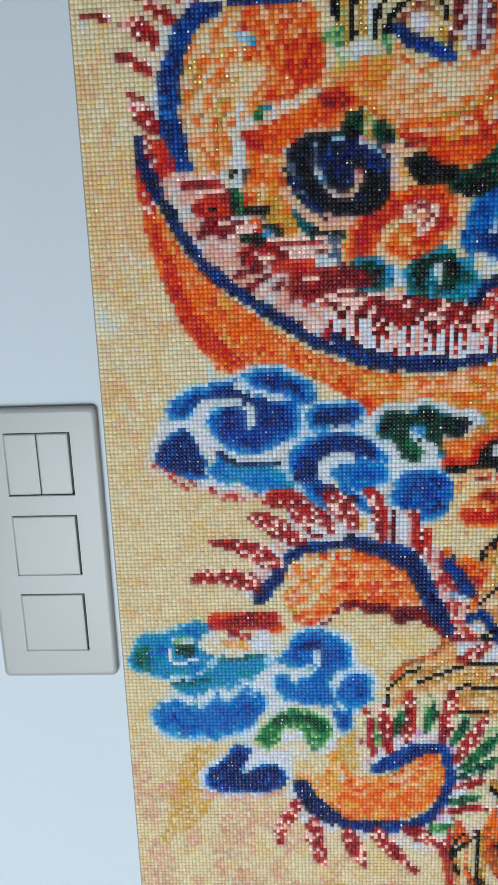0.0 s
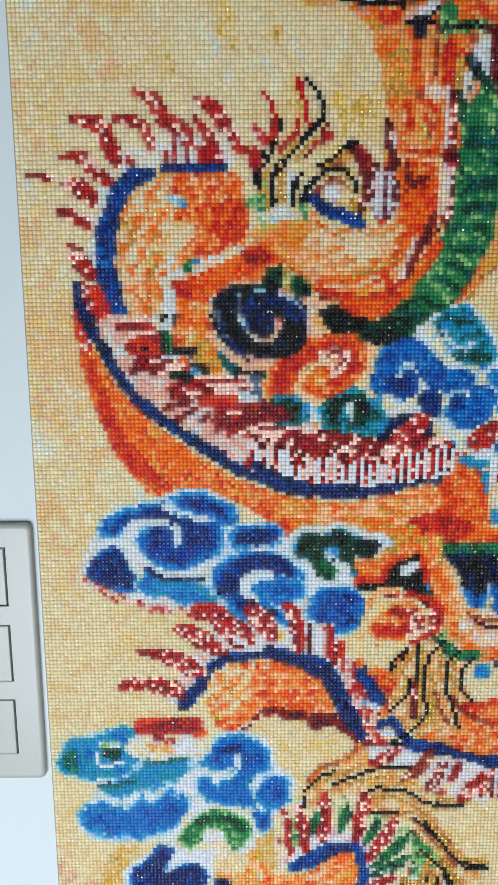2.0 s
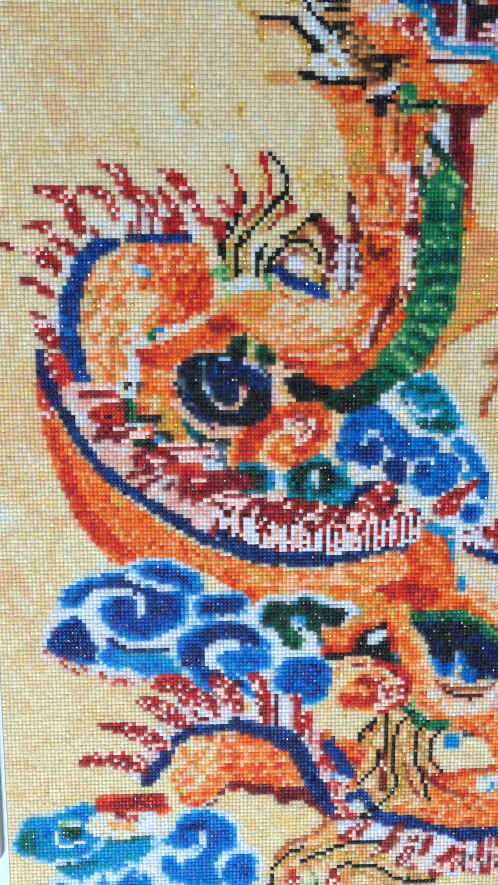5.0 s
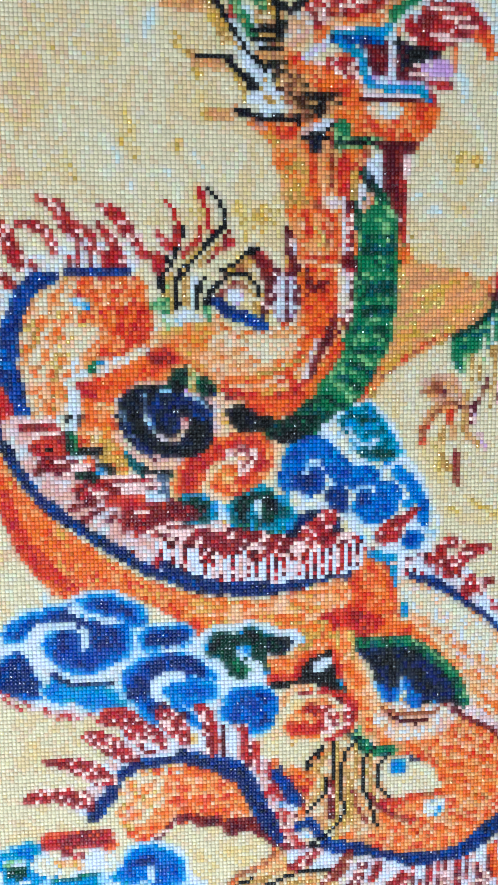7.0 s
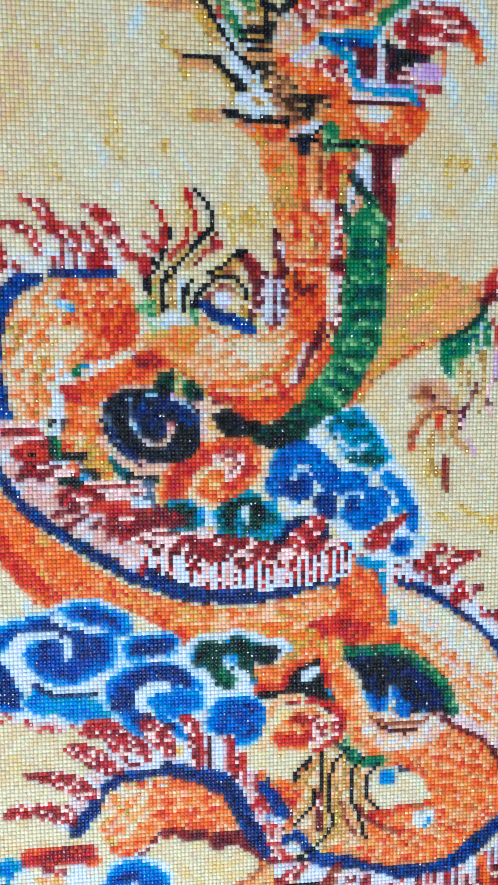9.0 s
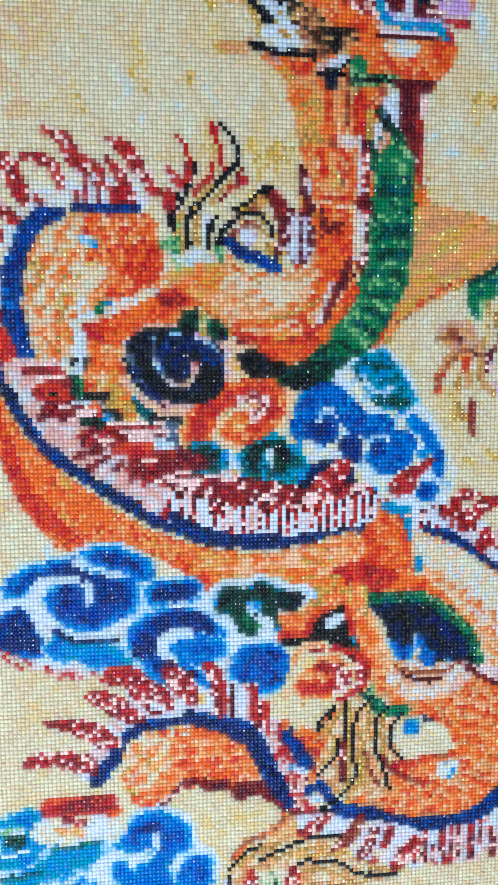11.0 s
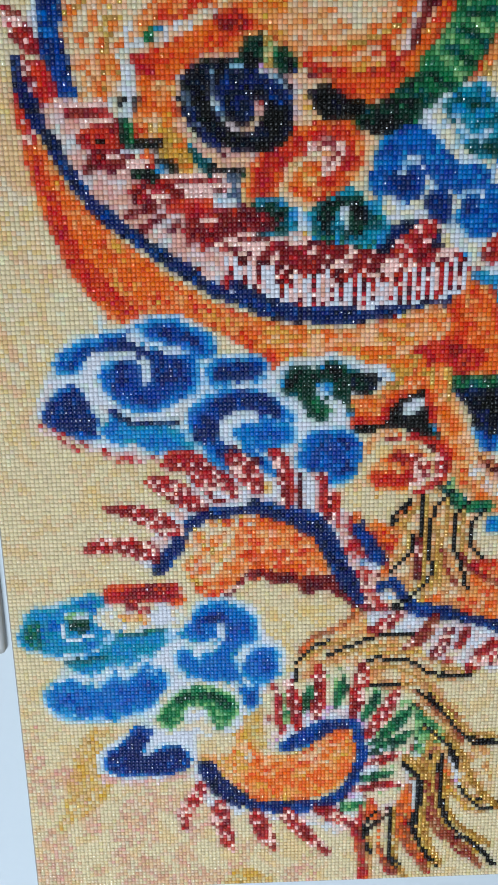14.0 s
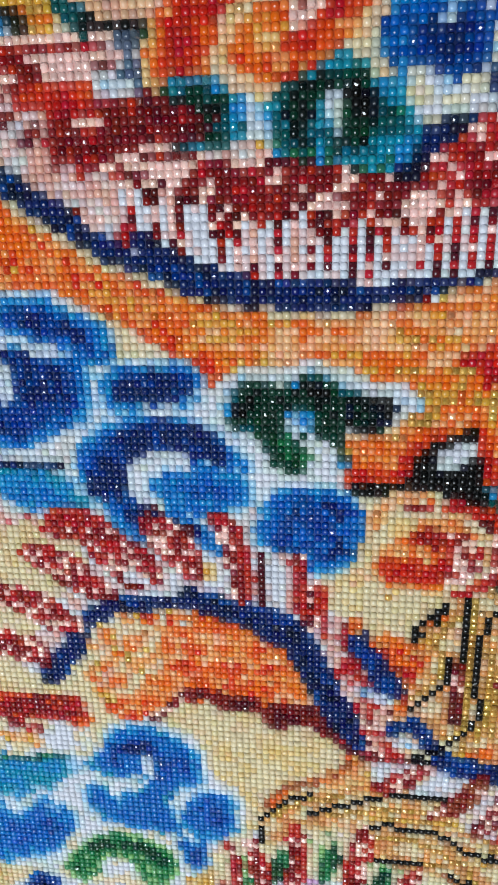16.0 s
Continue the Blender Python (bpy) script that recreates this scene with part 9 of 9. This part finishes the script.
# nearer beadwork: belly plates
line("gn:6,lg:2", 9, "110.5 242.5, 110.5 235.5, 110 228, 108.5 220, 107 213.5, 103.5 206.5, 99.5 201.5")
line("dg:4,dt:3,gn:1", 1.3, "106.5 239, 113.5 239.5")
line("dg:4,dt:3,gn:1", 3, "107 236.5, 113.5 237")
line("dg:4,dt:2,gn:2", 1.4, "109 233, 114 232")
line("dg:4,dt:3,gn:1", 3.2, "107 227, 113 227")
line("dg:4,dt:3,gn:1", 3, "106.5 222, 113 221.5")
line("dg:4,dt:2,gn:2", 2, "106 217.5, 111.5 216.5")
line("dg:4,dt:2,gn:2", 2, "104 212.5, 111 212")
line("dg:4,dt:2,gn:2", 1.8, "102 209.5, 109 206.5")
line("dg:4,dt:2,gn:2", 2, "100.5 205.5, 106 202.5")
line("dg:4,bk:1,gn:3", 2.6, "93.5 198.5, 99 200, 102 198")
line("dg:3,gn:4", 1.2, "105 230.5, 105.5 220, 103 213")
line("lg:3,gn:4", 1.2, "107 230.5, 113 229.5")
line("lg:3,gn:4", 1.2, "106.5 224.5, 113 224")
# nearer beadwork: far foreleg, tuft and claw
fill("cr:6,kh:3,hz:2", "114.5 204, 120 209.5, 128.5 214.5, 139 221, 146 223.5, 147.5 174.5, 129.5 177.5, 127 189.5, 119.5 189.5")
strokes("gc:2,tn:3,lor:5,oc:2", 25, "115 223.5, 115.5 230.5, 122.5 232.5, 130 231.5, 136.5 228, 139 223.5, 134.5 218, 130 216, 123 215, 118.5 211, 111.5 205.5, 113 211")
line("br:3,dor:2,lor:2", 1.2, "111.5 205.5, 118.5 210.5, 123 213.5, 130 216, 134.5 217.5")
fill("rd:4,pks:2,dor:1", "139.5 228.5, 143 231.5, 146 234, 146 228, 141.5 227")
fill("mr:4,dr:2,ab:1", "138.5 225.5, 143 228, 145 226.5, 141.5 223.5")
fill("gn:5,dt:2,lg:1", "129.5 215, 134.5 216.5, 140.5 221.5, 142 216.5, 141.5 212.5, 134.5 211, 132.5 205, 131 206.5, 129.5 209.5")
line("dg:4,bk:1", 1.3, "129.5 215, 134.5 217.5, 137.5 220, 140.5 222.5")
line("hz:4,pb:1", 1.2, "139.5 219.5, 140 212.5")
line("hz:4,lg:1", 1.2, "137.5 214.5, 137.5 209.5")
line("lg:3,hz:2", 1.2, "133 211, 132 205")
line("gos:4,ye:3", 1.5, "134.5 210, 134.5 204, 133.5 199.5")
line("gos:4,ye:3", 1.5, "140 212, 140.5 205, 139.5 198")
line("gos:3,ye:2,lg:1", 1.3, "137 210, 136.5 205")
line("rd:3,pks:2", 1.3, "142 221, 144 216.5, 144 212.5")
line("lil:2,ab:3,mr:1", 1.4, "144 212, 143.5 206.5, 141.5 202, 142.5 197")
fill("lor:3,sa:3,tn:2,pk:3", "122 204.5, 129 206, 132.5 201.5, 133 197.5, 127.5 196.5, 122.5 201.5")
line("br:4,mr:1", 1.2, "122 201.5, 128 201")
line("br:4", 1.2, "124 203, 126.5 203")
line("br:3,mr:1", 1.2, "127 199, 133 197.5")
line("br:3,dor:2,tn:3", 2.2, "126 197.5, 123 194, 122 189")
line("dor:3,tn:3", 2, "129 196.5, 130 189.5")
line("gos:4,ye:2", 1.6, "127 192.5, 127 185, 129 182")
line("dr:4,br:3", 1.8, "130.5 186.5, 131.5 177.5")
line("tn:3,gos:3", 1.8, "133 196.5, 133.5 191, 137.5 187.5")
line("mr:2,ab:3,lil:1", 1.2, "135 196.5, 135 193")
line("ab:3,lil:1", 1.2, "137 190.5, 138.5 186.5")
line("mr:3,br:2", 1.3, "139 205, 137 200, 135 197.5")
# nearer beadwork: clouds beside the breast
fill("wh:4,hz:3,pb:1", "97 191.5, 101.5 194, 106 185.5, 114.5 183, 120.5 181, 126.5 170.5, 124 160, 109 162, 104.5 171, 100 173.5, 91.5 173.5, 88.5 177")
fill("tq:4,dt:3,lb:2", "100.5 195, 105.5 198.5, 111.5 195.5, 113.5 191, 115.5 186.5, 114 184, 107 185.5, 103 190")
line("dt:3,dg:2", 1.6, "104 195.5, 109 194.5")
line("wh:3,pb:2", 1.5, "103 192.5, 104.5 190, 108 188, 110 189.5")
line("dg:3,dt:4", 2.2, "106.5 186.5, 114 186")
line("bl:3,nb:4,lb:1", 6, "88 180, 90 185, 94 188, 98.5 185, 102 181, 108.5 180")
fill("nv:3,nb:5", "88.5 178.5, 91.5 183, 96.5 182, 96.5 177, 93 175.5")
line("wh:3,pb:3", 1.4, "92 181, 93 184, 96 184")
fill("nv:5,nb:2", "97 177, 102 177.5, 103 171.5, 98.5 172.5")
fill("bl:5,nb:3,lb:1", "104.5 174, 106 177.5, 110 179.5, 116 178, 116 172, 112 168.5, 109 168, 105 170")
fill("nv:4,nb:3", "106.5 176, 109 176, 109 173, 106.5 173")
line("wh:3,pb:3", 1.3, "104 176, 106.5 177.5, 109.5 177")
line("bl:4,lb:2", 3.6, "116 181, 119 178.5, 121.5 174")
line("bl:4,nb:2", 3, "122.5 172.5, 123 168")
line("lb:3,bl:2", 1.8, "118 173, 121 173.5")
fill("rd:5,dr:3,ab:1", "109.5 165, 113.5 168.5, 119 171.5, 122.5 172, 119 168.5, 116.5 164, 112 162.5")
fill("bl:4,nb:4", "117 162.5, 118.5 165.5, 122 166, 122.5 162.5, 120 161")
line("lb:3,tq:3", 1.8, "109.5 159.5, 115 159")
# nearer beadwork: crest on the flank
fill("cr:6,kh:3,hz:2", "129 165, 148 165, 148.5 146, 141.5 147.5, 136 154.5, 129 160")
line("wh:4,pkw:2", 3.4, "121 157.5, 130 153, 138 146.5, 145.5 139.5")
tongue("rd:4,dr:4,ab:2", 4, "140.5 161, 134.5 159.5, 130.5 154.5")
tongue("rd:4,dr:4,ab:2", 3.6, "141.5 152, 136 151, 133.5 147.5")
tongue("rd:4,dr:3,ab:2", 3, "133 162.5, 128.5 162, 124.5 157.5")
line("dr:4,rd:3", 1.3, "126 159, 126.5 154.5")
line("dr:4,rd:3", 1.3, "129 157, 129 153")
line("dr:4,rd:3", 1.3, "142 144.5, 146.5 145")
line("nv:5,ink:1,nb:1", 1.8, "119.5 154, 127 151, 135 146, 142 140.5, 149 131.5")
# nearer beadwork: red cloud, small teal spiral and navy flecks
fill("cr:4,ye:4", "84.5 114, 85 118, 89 122, 95 123.5, 100 122, 102 117, 100 112, 94 110, 88.5 110.5")
fill("lor:4,or:3,ye:1", "86.5 114, 87.5 117, 90 120, 94 122, 98.5 121.5, 100.5 117, 98.5 112.5, 93.5 111, 88.5 111.5")
fill("rd:5,dor:4", "87 114.5, 88 116, 90.5 116.5, 94 115, 96 116.5, 96.5 118.5, 99.5 118, 99.5 114.5, 97 112, 92.5 112, 88.5 112.5")
fill("dr:4,rd:3", "91 118, 91.5 120, 94.5 120.5, 96.5 119, 95 117.5, 93 117.5")
fill("ye:3,or:3,lor:2", "89 116.5, 91.5 118, 94.5 117, 93.5 116, 90.5 115.5")
fill("ab:6,dr:3,rd:2", "96 119.5, 99 119.5, 101 116, 99.5 112.5, 96 112.5, 97.5 116")
fill("dr:4,mr:3,rd:1", "60 174, 63 174, 65.5 172.5, 65 170.5, 60 170.5")
line("dg:4,dt:2,bk:1", 2.2, "61.5 175.5, 65 175, 67.5 173.5, 67.5 172, 66.5 170")
line("tq:3,lb:3", 1.3, "61 176, 64.5 176.5, 68 175, 69 173, 68.5 170.5")
line("nb:4,nv:4", 3.2, "84.5 101.5, 87 98, 90 93.5")
line("wh:4,pb:2", 1.6, "86.5 93, 88 92")
line("nb:4,nv:4", 2.8, "90.5 87, 94 87, 95.5 84")
line("wh:4,pb:1", 1.6, "92 84, 93 83.5")
# nearer beadwork: flames round the tail
fill("cr:5,hz:3,lg:1", "62.5 58, 69.5 60.5, 76.5 63, 86 64.5, 89 59, 96 58, 99.5 53.5, 100 43, 97 38, 97.5 28, 86.5 27.5, 86.5 47, 80.5 50.5, 73.5 49, 66.5 44.5, 63.5 47")
line("wh:4,pkw:2,lil:1", 4.4, "66.5 46.5, 75 51.5, 83.5 51, 88 45, 88.5 35, 85 28.5")
tongue("rd:5,dr:3,ab:1", 2.8, "64.5 59.5, 65 53.5, 66 46.5")
line("lg:3,gn:1", 1.1, "67 58, 67 49")
tongue("rd:4,dr:4,ab:2", 4, "68 61, 69 55, 70 48")
tongue("gn:4,dg:3", 3, "73 59.5, 72.5 56, 71.5 53")
tongue("rd:4,dr:4,ab:2", 4, "75.5 65, 75.5 57.5, 74.5 51")
tongue("dg:3,gn:4", 3, "81.5 62, 81 58.5, 79.5 54")
tongue("dr:4,rd:4,ab:3", 4.4, "86.5 66.5, 85.5 59, 84 51.5")
line("gn:3,lg:3", 1.6, "90 57, 88 52.5, 86.5 49.5")
tongue("dg:3,gn:4", 2.6, "91 58, 89 54, 86.5 50")
tongue("dr:4,rd:4,ab:3", 4.4, "95.5 58, 92 51.5, 88 45")
tongue("gn:4,dg:3,lg:1", 3.4, "99 52.5, 95.5 48.5, 89.5 42.5")
tongue("dg:4,gn:3,wh:1", 3.4, "99 45.5, 95 42.5, 89 40")
tongue("dr:4,rd:3,ab:3", 3, "96.5 39.5, 92.5 38, 88 36.5")
tongue("dg:4,gn:3", 2.4, "94.5 33.5, 90 32.5, 86 31.5")
tongue("dr:4,rd:2,ab:3", 2.6, "98 30, 90.5 29.5, 82.5 28.5")
line("nv:3,nb:5", 2.8, "66.5 42.5, 71 45.5, 75 48, 80.5 49, 84.5 48, 86 43, 86 36.5, 82.5 29, 76.5 25")

# ---- the beads as solid pieces on a cloth ----
BASE = -0.0012
picture = tagged(new("bead_picture"), "frameless glossy bead picture, orange dragon motif among blue clouds", "bead picture")
picture.location = (0, 0, FOOT)
bm = bmesh.new()
box(bm, -0.0008, COLS * PITCH + 0.0008, BASE, -0.0002, -0.0008, ROWS * PITCH + 0.0008)
part("canvas", bm, CLOTH, picture, "thin glued cloth under the beads")


def template(rings):
    """A round, slightly squared bead: rings of (half width, height, squareness), then a crown."""
    v = []
    for r, h, s in rings:
        for x, z in ((1, s), (s, 1), (-s, 1), (-1, s), (-1, -s), (-s, -1), (s, -1), (1, -s)):
            v.append((r * x * 0.965, -h, r * z * 1.025))
    v.append((0, -1.25e-3, 0))
    f = []
    for n in range(len(rings) - 1):
        for k in range(8):
            a, b = n * 8 + k, n * 8 + (k + 1) % 8
            f += [(a, b, b + 8), (a, b + 8, a + 8)]
    top = (len(rings) - 1) * 8
    f += [(top + k, top + (k + 1) % 8, len(v) - 1) for k in range(8)]
    return np.array(v), np.array(f)


FINE = template(((1.27e-3, 0.0, 0.6), (1.32e-3, 0.52e-3, 0.54), (1.1e-3, 0.92e-3, 0.46), (0.62e-3, 1.17e-3, 0.42)))
PLAIN = template(((1.3e-3, 0.0, 0.62), (1.28e-3, 0.64e-3, 0.54), (0.74e-3, 1.14e-3, 0.42)))
TINTS = np.array([PALETTE[k][1] for k in TONES])
FINISH = np.array([PALETTE[k][2] for k in TONES])

# neighbouring beads run into one another in tone, all but the fine lines
shade = np.sqrt(TINTS[beads])
ringed = np.pad(shade, ((1, 1), (1, 1), (0, 0)), mode="edge")
blur = sum(w * ringed[1 + i : 1 + i + ROWS, 1 + j : 1 + j + COLS] for i, j, w in ((0, 0, 0.2), (0, 1, 0.13), (0, -1, 0.13), (1, 0, 0.13), (-1, 0, 0.13), (1, 1, 0.07), (1, -1, 0.07), (-1, 1, 0.07), (-1, -1, 0.07)))
finish = FINISH[beads]
share = np.where(crisp | (finish > 0), 0.06, rng.uniform(0.1, 0.75, beads.shape))[..., None]
shade = np.round((shade * (1 - share) + blur * share) * 24) / 24
tints = np.concatenate([shade**2, np.ones((ROWS, COLS, 1))], -1)
# here and there a cut bead glitters among the plain ones
dark = tints[..., :3].max(-1) < 0.4
finish = np.where((finish == 0) & dark & (rng.random(beads.shape) < 0.1), 1, finish)
amber = (tints[..., 0] > 0.5) & (tints[..., 2] < 0.25) & (rng.random(beads.shape) < 0.06)
finish = np.where((finish == 0) & amber, 2, finish)


# the cloth is printed with the pattern's colours, darkened as gap shade, one square to a bead
gr, gc = (a.reshape(-1) for a in np.mgrid[0 : ROWS + 1, 0 : COLS + 1])
corner = (np.arange(ROWS)[:, None] * (COLS + 1) + np.arange(COLS)[None]).reshape(-1)
me = bpy.data.meshes.new("print")
spots = np.stack([gc * PITCH, np.full(gc.shape, BASE - 0.00045), gr * PITCH], -1)
me.from_pydata(spots.tolist(), [], np.stack([corner, corner + 1, corner + COLS + 2, corner + COLS + 1], -1).tolist())
tint = me.attributes.new("tint", "FLOAT_COLOR", "FACE")
tint.data.foreach_set("color", tints.reshape(-1).astype(np.float32))
me.materials.append(PRINT)
printed = tagged(new("print", me), "coloured print on the cloth, darkened as shade between the beads")
printed.parent = picture


def bead_mesh(name, shape, centres, hues, finishes, lean):
    verts, faces = shape
    n = len(centres)
    v = np.repeat(verts[None], n, 0)
    tilt = rng.normal(0, lean, (n, 2, 1)) * np.where(finishes > 0, 1.6, 1.0)[:, None, None]
    size = rng.normal(1, 0.03, (n, 1)) if lean else np.ones((n, 1))
    x, y, z = v[..., 0] * size, v[..., 1], v[..., 2] * size
    v = np.stack([x + y * tilt[:, 0], y - x * tilt[:, 0] - z * tilt[:, 1], z + y * tilt[:, 1]], -1) + centres[:, None]
    f = (faces[None] + (np.arange(n) * len(verts))[:, None, None]).reshape(-1, 3)
    me = bpy.data.meshes.new(name)
    me.vertices.add(n * len(verts))
    me.vertices.foreach_set("co", v.reshape(-1).astype(np.float32))
    me.loops.add(f.size)
    me.loops.foreach_set("vertex_index", f.reshape(-1).astype(np.int32))
    me.polygons.add(len(f))
    me.polygons.foreach_set("loop_start", np.arange(0, f.size, 3, dtype=np.int32))
    for m in (RESIN, CRYSTAL, GOLD):
        me.materials.append(m)
    me.polygons.foreach_set("material_index", np.repeat(finishes, len(faces)).astype(np.int32))
    me.update(calc_edges=True)
    me.polygons.foreach_set("use_smooth", np.repeat(finishes == 0, len(faces)))
    tint = me.attributes.new("tint", "FLOAT_COLOR", "FACE")
    tint.data.foreach_set("color", np.repeat(hues, len(faces), 0).reshape(-1).astype(np.float32))
    return me


def where(c, r):
    jitter = rng.normal(0, 8e-5, (2, *np.shape(c)))
    return np.stack([(c + 0.5) * PITCH + jitter[0], np.full(np.shape(c), BASE), (r + 0.5) * PITCH + jitter[1]], -1)


r_all, c_all = (a.reshape(-1) for a in np.mgrid[0:ROWS, 0:COLS])
single = (c_all >= 56) & (c_all < 76) & (r_all >= 98) & (r_all < 113)
close = (c_all > 10) & (c_all < 122) & (r_all > 8) & (r_all < 192) & ~single
for shape, chosen, name in ((FINE, close, "bead_field"), (PLAIN, ~close & ~single, "bead_field")):
    me = bead_mesh(name, shape, where(c_all[chosen], r_all[chosen]), tints[r_all[chosen], c_all[chosen]], finish[r_all[chosen], c_all[chosen]], 0.2)
    ob = new(name, me)
    ob.parent = picture
    tagged(ob, "rows of small glossy coloured beads", "", "", "stuff")
shared = {}
for c, r in zip(c_all[single], r_all[single]):
    kind = (*tints[r, c], int(finish[r, c]))
    if kind not in shared:
        shared[kind] = bead_mesh("bead", FINE, np.zeros((1, 3)), tints[r, c][None], finish[r, c][None], 0.0)
    ob = new("bead", shared[kind])
    ob.parent = picture
    ob.location = where(c, r)
    ob.rotation_euler = (rng.normal(0, 0.1), 0, rng.normal(0, 0.1))
